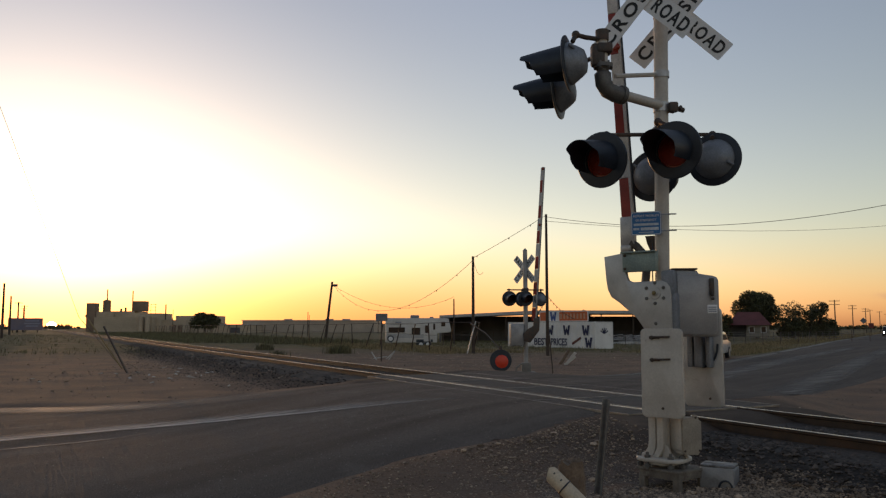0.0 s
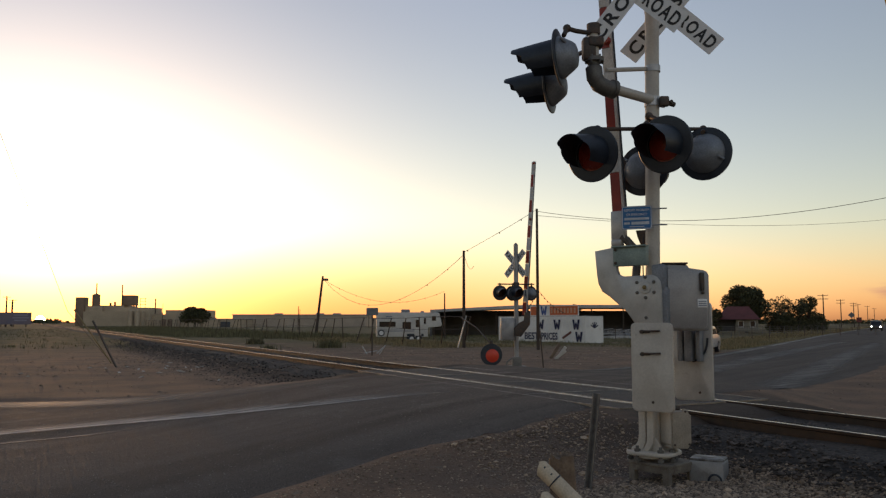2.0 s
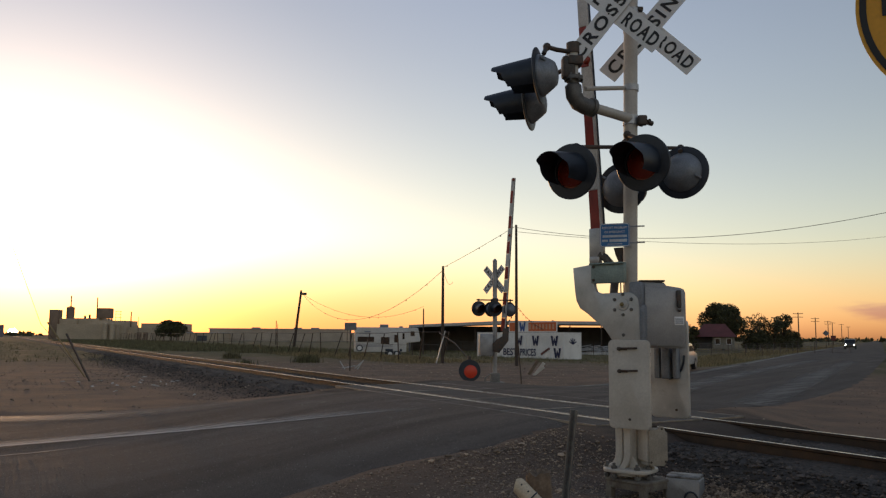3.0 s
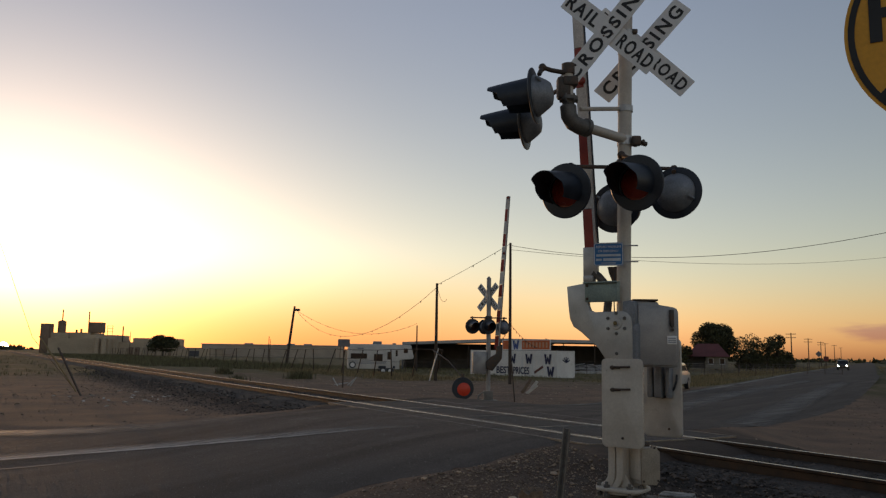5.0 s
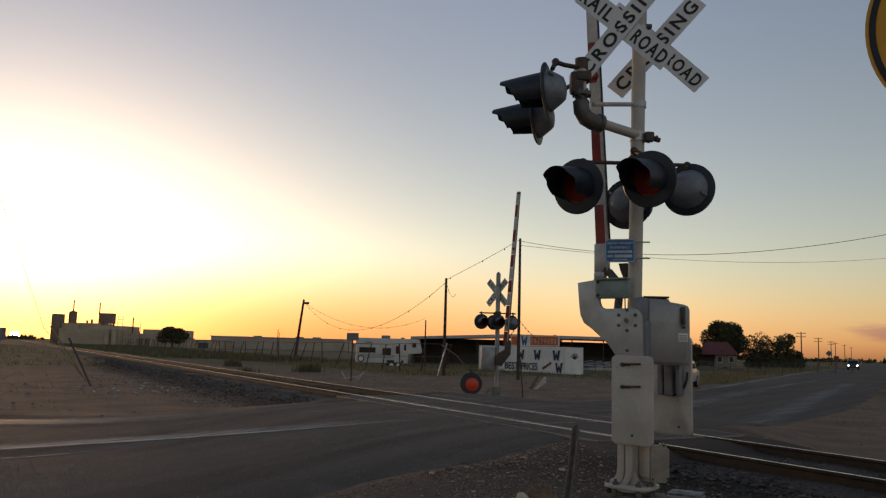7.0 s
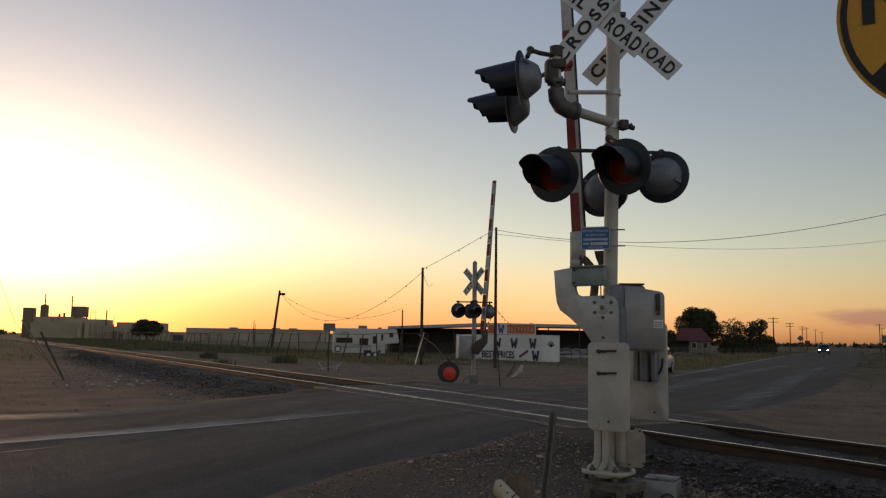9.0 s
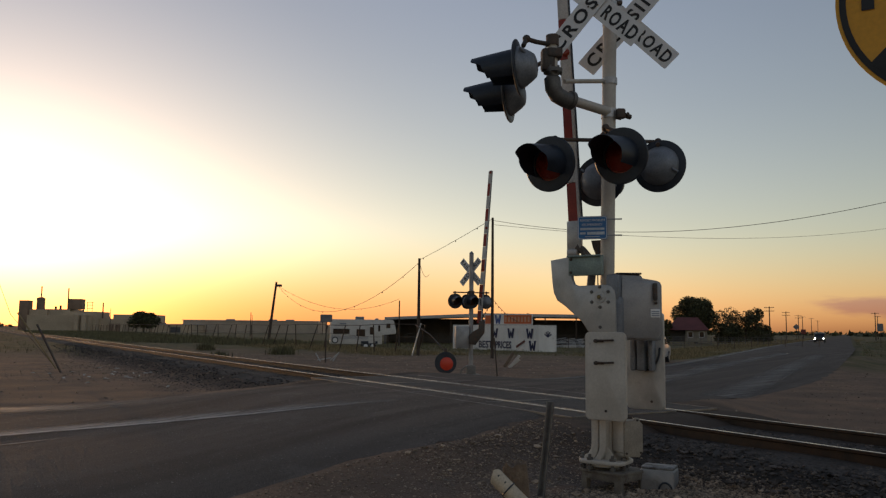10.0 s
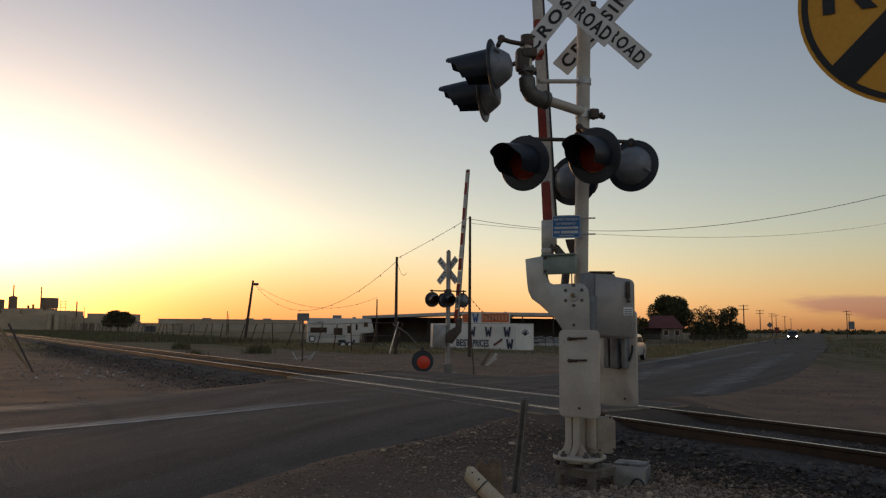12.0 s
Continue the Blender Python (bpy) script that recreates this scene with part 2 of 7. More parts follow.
def lathe(bm, profile, m=None, n=32, close=False):
    """Turns (radius, along) pairs round the local z axis."""
    rings = []
    m = m or Matrix()
    for r, z in profile:
        if r < 1e-5:
            rings.append([bm.verts.new(m @ Vector((0, 0, z)))])
        else:
            rings.append([bm.verts.new(m @ Vector((r * math.cos(2 * math.pi * j / n), r * math.sin(2 * math.pi * j / n), z))) for j in range(n)])
    for x, y in zip(rings, rings[1:]):
        for j in range(n):
            k = (j + 1) % n
            if len(x) == 1 and len(y) > 1:
                bm.faces.new((x[0], y[k], y[j]))
            elif len(y) == 1 and len(x) > 1:
                bm.faces.new((x[j], x[k], y[0]))
            elif len(x) > 1:
                bm.faces.new((x[j], x[k], y[k], y[j]))
    return bm


def slab(bm, outline, depth, m=None, bevel=0.0):
    """A plate: an outline in x and z, thick along y from 0 to depth."""
    m = m or Matrix()
    before = set(bm.verts)
    f = bm.faces.new([bm.verts.new((x, 0, z)) for x, z in outline])
    r = bmesh.ops.extrude_face_region(bm, geom=[f])
    bmesh.ops.translate(bm, vec=(0, depth, 0), verts=[v for v in r["geom"] if isinstance(v, bmesh.types.BMVert)])
    if bevel:
        es = [e for e in {e for v in bm.verts if v not in before for e in v.link_edges}
              if abs(e.verts[0].co.y - e.verts[1].co.y) < 1e-6]
        bmesh.ops.bevel(bm, geom=es, offset=bevel, segments=2, affect="EDGES", profile=0.5)
    bmesh.ops.transform(bm, matrix=m, verts=[v for v in bm.verts if v not in before])
    return bm


def rounded(w, h, r, k=5, cx=0.0, cz=0.0):
    """The outline of a rectangle with round corners."""
    out = []
    for sx, sz, a0 in ((1, 1, 0), (-1, 1, 90), (-1, -1, 180), (1, -1, 270)):
        for i in range(k + 1):
            a = radians(a0 + 90 * i / k)
            out.append((cx + sx * (w / 2 - r) + r * math.cos(a), cz + sz * (h / 2 - r) + r * math.sin(a)))
    return out


def text_mesh(name, words, size, mat, parent, m, depth=0.002, width=None, label="", bold=0.0, gap=1.0):
    """Raised lettering in the built-in font, centred, reading along x and standing along z, facing -y before m."""
    cu = bpy.data.curves.new(name, "FONT")
    cu.body, cu.size, cu.extrude, cu.align_x, cu.align_y, cu.offset = words, size, depth, "CENTER", "CENTER", bold
    cu.resolution_u = 3
    cu.space_character = gap
    tmp = bpy.data.objects.new(name, cu)
    me = bpy.data.meshes.new_from_object(tmp)
    bpy.data.objects.remove(tmp)
    bpy.data.curves.remove(cu)
    xs = [v.co.x for v in me.vertices]
    ys = [v.co.y for v in me.vertices]
    k = width / (max(xs) - min(xs)) if width else 1
    mid = ((max(xs) + min(xs)) / 2, (max(ys) + min(ys)) / 2)
    for v in me.vertices:
        v.co = m @ Vector(((v.co.x - mid[0]) * k, -v.co.z, v.co.y - mid[1]))
    me.materials.clear()
    me.materials.append(mat)
    ob = new(name, me)
    ob.parent = parent
    if label:
        ob["label"] = label
    return ob


def smooth_step(a, b, x):
    t = np.clip((x - a) / (b - a), 0, 1)
    return t * t * (3 - 2 * t)

# ---- lie of the land: u is the distance across the track, s along it ----
TRACK_AZ = radians(-27.0)
TN = Vector((math.cos(TRACK_AZ), -math.sin(TRACK_AZ), 0))     # across
TD = Vector((math.sin(TRACK_AZ), math.cos(TRACK_AZ), 0))      # along, away
AXIS, GAUGE = 8.775, 1.507
RAIL_TOP_Z = 0.42
TRACK = Matrix(((TN.x, TD.x, 0, 0), (TN.y, TD.y, 0, 0), (0, 0, 1, 0), (0, 0, 0, 1)))   # u, s, z to the world

ROAD_LEFT = [(-75, -8), (-30, 9.2), (-9.1, 16.7), (-5.0, 16.65), (-1.7, 18.1), (1.0, 23.2), (2.6, 25.4), (4.4, 26.9), (6.8, 29.0), (13.1, 38.6), (27, 62), (43, 89), (54, 107.5), (231, 406), (793, 1352)]
ROAD_RIGHT = [(-38, -42), (-14, -10), (-4.6, 3.6), (-1.35, 7.75), (-0.4, 8.9), (0.95, 9.8), (2.2, 11.5), (4.2, 13.2), (5.6, 14.6), (8.1, 18.9), (10.8, 21.9), (15.9, 28.6), (26.6, 45.4), (52, 86.4), (61.7, 103), (239, 401), (801, 1347)]


def sampled(line, step):
    """The edge as a smooth run of points."""
    p = [Vector((*q, 0)) for q in line]
    out = []
    for i in range(len(p) - 1):
        a, b, c, d = p[max(i - 1, 0)], p[i], p[i + 1], p[min(i + 2, len(p) - 1)]
        length = (c - b).length
        m0 = (c - a) / max(((b - a).length + length), 1e-6) * length
        m1 = (d - b) / max(((d - c).length + length), 1e-6) * length
        k = max(2, min(int(length / step), 60))
        for j in range(k):
            t = j / k
            h = (2 * t**3 - 3 * t * t + 1) * b + (t**3 - 2 * t * t + t) * m0 + (3 * t * t - 2 * t**3) * c + (t**3 - t * t) * m1
            out.append((h.x, h.y))
    out.append(line[-1])
    return np.array(out)


LEFT_EDGE, RIGHT_EDGE = sampled(ROAD_LEFT, 0.7), sampled(ROAD_RIGHT, 0.7)
ROAD_RING = np.concatenate([LEFT_EDGE, RIGHT_EDGE[::-1]])


def road_distance(p):
    """Metres from the road's edge for many points: negative on the road."""
    a, b = ROAD_RING, np.roll(ROAD_RING, -1, axis=0)
    best = np.full(len(p), 1e9)
    inside = np.zeros(len(p), bool)
    for (ax, ay), (bx, by) in zip(a, b):
        dx, dy = bx - ax, by - ay
        t = np.clip(((p[:, 0] - ax) * dx + (p[:, 1] - ay) * dy) / max(dx * dx + dy * dy, 1e-9), 0, 1)
        best = np.minimum(best, np.hypot(p[:, 0] - ax - t * dx, p[:, 1] - ay - t * dy))
        cross = (ay > p[:, 1]) != (by > p[:, 1])
        with np.errstate(divide="ignore", invalid="ignore"):
            inside ^= cross & (p[:, 0] < (bx - ax) * (p[:, 1] - ay) / (by - ay) + ax)
    return np.where(inside, -best, best)


def road_height(u):
    return (RAIL_TOP_Z - 0.012) * (1 - smooth_step(1.9, 8.5, np.abs(u - AXIS)))


def open_height(u, s):
    """Ground off the road: the track's bed, and the lots beyond it, which lie a little lower."""
    q = np.abs(u - AXIS)
    bed = 0.20 * (1 - smooth_step(1.5, 2.9, q))
    ramp = smooth_step(6.6, 8.4, s) * (1 - smooth_step(18.0, 19.5, s))      # packed up against the crossing panels
    bed = np.maximum(bed, ramp * (RAIL_TOP_Z - 0.03) * (1 - smooth_step(1.5, 3.6, q)))
    dip = -0.42 * smooth_step(24, 52, u)
    return bed + dip


def rough(x, y):
    return (np.sin(x * 0.9 + 1.3) * np.sin(y * 0.7 + 0.4) + 0.6 * np.sin(x * 2.3 + y * 1.1) + 0.4 * np.sin(y * 3.1 - x * 1.7)) * 0.004


def ground_height(p):
    u, s = p[:, 0] * TN.x + p[:, 1] * TN.y, p[:, 0] * TD.x + p[:, 1] * TD.y
    d = road_distance(p)
    far = np.clip(np.hypot(p[:, 0], p[:, 1]) / 60, 0.2, 1)
    side = open_height(u, s) + rough(p[:, 0], p[:, 1]) * smooth_step(0.3, 2, d)
    k = 1 - smooth_step(0.1, 1.9, d)
    z = side + (np.maximum(road_height(u), side) - side) * k
    return np.where(d < 0.25, z - 0.05 * (1 - smooth_step(-0.2, 0.25, d)) * 1.0 - 0.25 * (1 - smooth_step(-3, -0.6, d)), z)


def at_ground(x, y):
    return float(ground_height(np.array([[x, y]]))[0])


def spread(stops):
    out = []
    for (a, b, step) in stops:
        out += list(np.arange(a, b - 1e-6, step))
    return np.array(out + [stops[-1][1]])


us = spread([(-3000, -600, 300), (-600, -120, 60), (-120, -40, 10), (-40, -8, 2), (-8, 4, 0.5), (4, 14, 0.22), (14, 26, 0.6), (26, 60, 2.5), (60, 140, 10), (140, 600, 60), (600, 3000, 300)])
ss = spread([(-1500, -300, 150), (-300, -60, 30), (-60, -12, 4), (-12, 0, 0.8), (0, 34, 0.4), (34, 70, 1.5), (70, 160, 6), (160, 700, 40), (700, 3400, 270)])
uu, sg = np.meshgrid(us, ss)
px, py = uu.ravel() * TN.x + sg.ravel() * TD.x, uu.ravel() * TN.y + sg.ravel() * TD.y
pz = ground_height(np.c_[px, py])
nu = len(us)
faces = [(j * nu + i, j * nu + i + 1, (j + 1) * nu + i + 1, (j + 1) * nu + i) for j in range(len(ss) - 1) for i in range(nu - 1)]
me = bpy.data.meshes.new("ground")
me.from_pydata(np.c_[px, py, pz].tolist(), [], faces)
me.polygons.foreach_set("use_smooth", [True] * len(me.polygons))


def ground_material():
    m = bpy.data.materials.new("dry_dirt_and_grass")
    m.use_nodes = True
    n, l = m.node_tree.nodes, m.node_tree.links
    b = n["Principled BSDF"]
    geo = n.new("ShaderNodeNewGeometry")

    def noise_at(scale, detail=6, rough_=0.55):
        t = n.new("ShaderNodeTexNoise")
        t.inputs["Scale"].default_value, t.inputs["Detail"].default_value, t.inputs["Roughness"].default_value = scale, detail, rough_
        l.new(geo.outputs["Position"], t.inputs["Vector"])
        return t.outputs["Fac"]

    def ramp(fac, lo, hi):
        r = n.new("ShaderNodeMapRange")
        r.interpolation_type = "SMOOTHSTEP"
        r.inputs["From Min"].default_value, r.inputs["From Max"].default_value = lo, hi
        l.new(fac, r.inputs["Value"])
        return r.outputs[0]

    def mixed(a, c, fac):
        x = n.new("ShaderNodeMix")
        x.data_type = "RGBA"
        for sock, v in (("A", a), ("B", c)):
            if isinstance(v, tuple):
                x.inputs[sock].default_value = (*v, 1)
            else:
                l.new(v, x.inputs[sock])
        l.new(fac, x.inputs["Factor"])
        return x.outputs["Result"]

    def math_(op, a, c):
        x = n.new("ShaderNodeMath")
        x.operation = op
        for i, v in enumerate((a, c)):
            if isinstance(v, float):
                x.inputs[i].default_value = v
            else:
                l.new(v, x.inputs[i])
        return x.outputs[0]

    def near(x, y, radius, soft):
        d = n.new("ShaderNodeVectorMath")
        d.operation = "DISTANCE"
        l.new(geo.outputs["Position"], d.inputs[0])
        d.inputs[1].default_value = (x, y, 0)
        return math_("SUBTRACT", 1.0, ramp(d.outputs["Value"], radius - soft, radius + soft))

    def across():
        d = n.new("ShaderNodeVectorMath")
        d.operation = "DOT_PRODUCT"
        l.new(geo.outputs["Position"], d.inputs[0])
        d.inputs[1].default_value = (TN.x, TN.y, 0)
        return d.outputs["Value"]

    dirt = mixed((0.255, 0.163, 0.108), (0.168, 0.114, 0.081), ramp(noise_at(0.6), 0.35, 0.65))
    dirt = mixed(dirt, (0.20, 0.165, 0.13), ramp(noise_at(5.0, 8, 0.7), 0.56, 0.70))
    pebbles = n.new("ShaderNodeTexVoronoi")
    pebbles.inputs["Scale"].default_value = 42
    l.new(geo.outputs["Position"], pebbles.inputs["Vector"])
    stone = mixed((0.38, 0.32, 0.26), (0.10, 0.082, 0.068), ramp(pebbles.outputs["Distance"], 0.15, 0.5))
    stone = mixed(stone, (0.16, 0.13, 0.11), ramp(noise_at(11.0, 3), 0.45, 0.6))
    gravel = math_("MULTIPLY", near(3.3, 7.3, 2.7, 1.3), ramp(noise_at(1.6, 5), 0.30, 0.50))
    dirt = mixed(dirt, stone, gravel)
    dirt = mixed(dirt, (0.055, 0.043, 0.035), math_("MULTIPLY", ramp(noise_at(24.0, 6, 0.7), 0.52, 0.64), 0.6))
    dirt = mixed(dirt, (0.27, 0.22, 0.175), math_("MULTIPLY", ramp(noise_at(33.0, 5, 0.7), 0.60, 0.70), 0.6))
    # coal-dark cinders and ballast dust beside the track
    q = math_("ABSOLUTE", math_("SUBTRACT", across(), AXIS), 0.0)
    dust = math_("MULTIPLY", math_("SUBTRACT", 1.0, ramp(q, 2.0, 3.7)), ramp(noise_at(0.9, 6), 0.25, 0.5))
    dirt = mixed(dirt, (0.058, 0.047, 0.039), math_("MULTIPLY", dust, 0.8))
    # dry grass of the fields
    grass = mixed((0.085, 0.082, 0.036), (0.165, 0.125, 0.062), ramp(noise_at(0.35, 7, 0.65), 0.4, 0.62))
    far_side = math_("MULTIPLY", ramp(across(), 30.0, 44.0), 1.0)
    here = n.new("ShaderNodeVectorMath")
    here.operation = "LENGTH"
    l.new(geo.outputs["Position"], here.inputs[0])
    away = ramp(here.outputs["Value"], 38.0, 70.0)
    cover = math_("MAXIMUM", far_side, away)
    cover = math_("MULTIPLY", cover, ramp(noise_at(0.12, 6, 0.6), 0.30, 0.46))
    l.new(mixed(dirt, grass, cover), b.inputs["Base Color"])
    b.inputs["Roughness"].default_value = 0.95
    b.inputs["Specular IOR Level"].default_value = 0.2
    bp = n.new("ShaderNodeBump")
    bp.inputs["Strength"].default_value, bp.inputs["Distance"].default_value = 0.7, 0.03
    l.new(math_("ADD", noise_at(9.0, 8, 0.7), math_("MULTIPLY", pebbles.outputs["Distance"], -0.4)), bp.inputs["Height"])
    l.new(bp.outputs[0], b.inputs["Normal"])
    return m


me.materials.append(ground_material())
ground = tagged(new("ground", me), "bare brown dirt and gravel turning to dry grass", "ground", kind="structure")


# ---- road ----
def road_material():
    """Asphalt in long streaks of wear and painted sheen along the road, with paler patches."""
    m = material("worn_asphalt", (0.083, 0.069, 0.059), (0.104, 0.087, 0.075), 0.90, scale=0.5, fine=95, bump=0.35, vary=0.5, spots=(0.120, 0.103, 0.089), spot_scale=0.8, spot_low=0.56, spec=0.14)
    n, l = m.node_tree.nodes, m.node_tree.links
    b = n["Principled BSDF"]
    hsv = b.inputs["Base Color"].links[0].from_node
    geo = n.new("ShaderNodeNewGeometry")
    turn = n.new("ShaderNodeMapping")
    turn.vector_type = "TEXTURE"
    turn.inputs["Rotation"].default_value = (0, 0, radians(-38))
    turn.inputs["Scale"].default_value = (0.6, 16.0, 1.0)
    l.new(geo.outputs["Position"], turn.inputs["Vector"])
    # streaks brighten the colour for sheen as well as wear
    streak = n.new("ShaderNodeTexNoise")
    streak.inputs["Scale"].default_value, streak.inputs["Detail"].default_value, streak.inputs["Distortion"].default_value = 1.0, 7, 0.5
    l.new(turn.outputs[0], streak.inputs["Vector"])
    k = n.new("ShaderNodeMapRange")
    for key, v in (("From Min", 0.3), ("From Max", 0.72), ("To Min", 0.80), ("To Max", 1.45)):
        k.inputs[key].default_value = v
    l.new(streak.outputs["Fac"], k.inputs["Value"])
    old = hsv.inputs["Value"].links[0].from_socket
    mul = n.new("ShaderNodeMath")
    mul.operation = "MULTIPLY"
    l.new(old, mul.inputs[0])
    l.new(k.outputs[0], mul.inputs[1])
    l.new(mul.outputs[0], hsv.inputs["Value"])
    return m


ASPHALT = road_material()
ACROSS = 14


def edge_at(edge, v):
    seg = np.hypot(*np.diff(edge, axis=0).T)
    d = np.concatenate([[0], np.cumsum(seg)])
    return np.c_[np.interp(v * d[-1], d, edge[:, 0]), np.interp(v * d[-1], d, edge[:, 1])]


def knot(edge, target):
    seg = np.hypot(*np.diff(edge, axis=0).T)
    d = np.concatenate([[0], np.cumsum(seg)])
    i = np.argmin(np.hypot(edge[:, 0] - target[0], edge[:, 1] - target[1]))
    return d[i] / d[-1]


pairs = [(ROAD_LEFT[0], ROAD_RIGHT[0], 0), (ROAD_LEFT[1], ROAD_RIGHT[1], 10), (ROAD_LEFT[2], ROAD_RIGHT[2], 30), (ROAD_LEFT[3], ROAD_RIGHT[4], 24), (ROAD_LEFT[4], ROAD_RIGHT[6], 24),
         (ROAD_LEFT[5], ROAD_RIGHT[7], 18), (ROAD_LEFT[8], ROAD_RIGHT[9], 30), (ROAD_LEFT[9], ROAD_RIGHT[11], 24), (ROAD_LEFT[10], ROAD_RIGHT[12], 24),
         (ROAD_LEFT[12], ROAD_RIGHT[14], 20), (ROAD_LEFT[13], ROAD_RIGHT[15], 12), (ROAD_LEFT[14], ROAD_RIGHT[16], 8)]
vl, vr = [0.0], [0.0]
for (a0, b0, k0), (a1, b1, k1) in zip(pairs, pairs[1:]):
    la, lb, ra, rb = knot(LEFT_EDGE, a0), knot(LEFT_EDGE, a1), knot(RIGHT_EDGE, b0), knot(RIGHT_EDGE, b1)
    vl += list(np.linspace(la, lb, k1 + 1)[1:])
    vr += list(np.linspace(ra, rb, k1 + 1)[1:])
eL, eR = edge_at(LEFT_EDGE, np.array(vl)), edge_at(RIGHT_EDGE, np.array(vr))
verts, faces = [], []
random.seed(4)
for i in range(len(eL)):
    ragged = 0.10 if i > 10 and i < 150 else 0.0
    a = eL[i] + (eL[i] - eR[i]) / np.hypot(*(eL[i] - eR[i])) * random.uniform(-ragged, ragged)
    b = eR[i] + (eR[i] - eL[i]) / np.hypot(*(eR[i] - eL[i])) * random.uniform(-ragged, ragged)
    for j in range(ACROSS + 1):
        f = j / ACROSS
        p = a * (1 - f) + b * f
        u = p[0] * TN.x + p[1] * TN.y
        z = float(road_height(np.array(u))) + 0.045 * (1 - (2 * f - 1) ** 2) * (min(abs(u - AXIS), 8) / 8) - (0.035 if j in (0, ACROSS) else 0) + 0.006
        verts.append((p[0], p[1], z))
w = ACROSS + 1
for i in range(len(eL) - 1):
    for j in range(ACROSS):
        faces.append((i * w + j, (i + 1) * w + j, (i + 1) * w + j + 1, i * w + j + 1))
me = bpy.data.meshes.new("road")
me.from_pydata(verts, [], faces)
me.update()
me.polygons.foreach_set("use_smooth", [True] * len(me.polygons))
me.materials.append(ASPHALT)
road = tagged(new("road", me), "worn grey asphalt road with a ragged gravel edge", "road", kind="structure")


def worn_or_sheen(name, colour, low, streaky):
    """Paint, dust and painted sheen, worn through to the asphalt."""
    m = material(name, colour, tuple(c * 0.8 for c in colour), 0.75, scale=1.5, fine=60, bump=0.15, vary=0.2, spec=0.3)
    n, l = m.node_tree.nodes, m.node_tree.links
    b = n["Principled BSDF"]
    geo = n.new("ShaderNodeNewGeometry")
    turn = n.new("ShaderNodeMapping")
    turn.vector_type = "TEXTURE"
    turn.inputs["Rotation"].default_value = (0, 0, radians(-47))
    turn.inputs["Scale"].default_value = (0.3, 1 / streaky, 1.0)
    l.new(geo.outputs["Position"], turn.inputs["Vector"])
    t = n.new("ShaderNodeTexNoise")
    t.inputs["Scale"].default_value, t.inputs["Detail"].default_value, t.inputs["Roughness"].default_value = 1.6, 9, 0.7
    l.new(turn.outputs[0], t.inputs["Vector"])
    k = n.new("ShaderNodeMapRange")
    k.inputs["From Min"].default_value, k.inputs["From Max"].default_value = low, low + 0.16
    l.new(t.outputs["Fac"], k.inputs["Value"])
    fade = n.new("ShaderNodeAttribute")
    fade.attribute_name = "fade"
    mul = n.new("ShaderNodeMath")
    mul.operation = "MULTIPLY"
    l.new(k.outputs[0], mul.inputs[0])
    l.new(fade.outputs["Fac"], mul.inputs[1])
    l.new(mul.outputs[0], b.inputs["Alpha"])
    return m


def ribbon(name, line, width, mat, label, lift):
    pts = sampled(line, max(0.4, width / 3))
    v, f = [], []
    for i, p in enumerate(pts):
        d = pts[min(i + 1, len(pts) - 1)] - pts[max(i - 1, 0)]
        d = d / np.hypot(*d)
        for k, off in enumerate(np.linspace(-width / 2, width / 2, 5)):
            x, y = p[0] - d[1] * off, p[1] + d[0] * off
            hit, place, *_ = road.ray_cast((x, y, 5), (0, 0, -1))
            v.append((x, y, (place.z if hit else float(road_height(np.array(x * TN.x + y * TN.y)))) + lift))
        if i:
            f += [((i - 1) * 5 + k, i * 5 + k, i * 5 + k + 1, (i - 1) * 5 + k + 1) for k in range(4)]
    me = bpy.data.meshes.new(name)
    me.from_pydata(v, [], f)
    me.materials.append(mat)
    me.attributes.new("fade", "FLOAT", "POINT").data.foreach_set(
        "value", [k * min(1.0, (len(pts) - 1 - i) / (0.10 * len(pts))) for i in range(len(pts)) for k in (0.0, 0.75, 1.0, 0.75, 0.0)])
    me.polygons.foreach_set("use_smooth", [True] * len(me.polygons))
    ob = new(name, me)
    return tagged(ob, label, "road marking", kind="structure")


bpy.context.view_layer.update()
LINE = [(-20, -4.6), (-11.4, 5.0), (-6.12, 11.3), (-4.96, 12.25), (-3.36, 12.66), (-1.65, 12.95), (0.4, 13.7)]
ribbon("lane_line", LINE, 0.30, worn_or_sheen("worn_white_line", (0.42, 0.40, 0.378), 0.30, 0.2), "worn pale lane line", 0.010)
ribbon("lane_smear", [(x - 0.07, y + 0.20) for x, y in LINE], 0.85, worn_or_sheen("smeared_white_line", (0.28, 0.267, 0.25), 0.34, 0.12), "smeared pale lane paint", 0.007)
ribbon("lane_line", [(-11.4, 3.9), (-5.67, 10.4), (-4.6, 11.35), (-3.9, 12.1)], 0.13, worn_or_sheen("thin_white_line", (0.26, 0.245, 0.23), 0.30, 0.3), "thin worn second lane line", 0.009)
ribbon("road_edge", [(-40, 3.6), (-25, 9.0), (-8.6, 15.6), (-5.0, 15.85), (-3.2, 16.35), (-1.5, 17.1)], 1.9, worn_or_sheen("pale_road_edge", (0.19, 0.168, 0.145), 0.24, 0.5), "pale dusty road edge", 0.007)
# wheel tracks, their grey raised to paint in the sky's reflection
ribbon("wheel_track", [(8.2, 19.4), (12, 25.4), (20, 38.5), (34, 61)], 1.5, worn_or_sheen("sheen_wheel_track_far", (0.17, 0.155, 0.14), 0.38, 0.06), "faint grey wheel track lightened with painted sky sheen", 0.005)
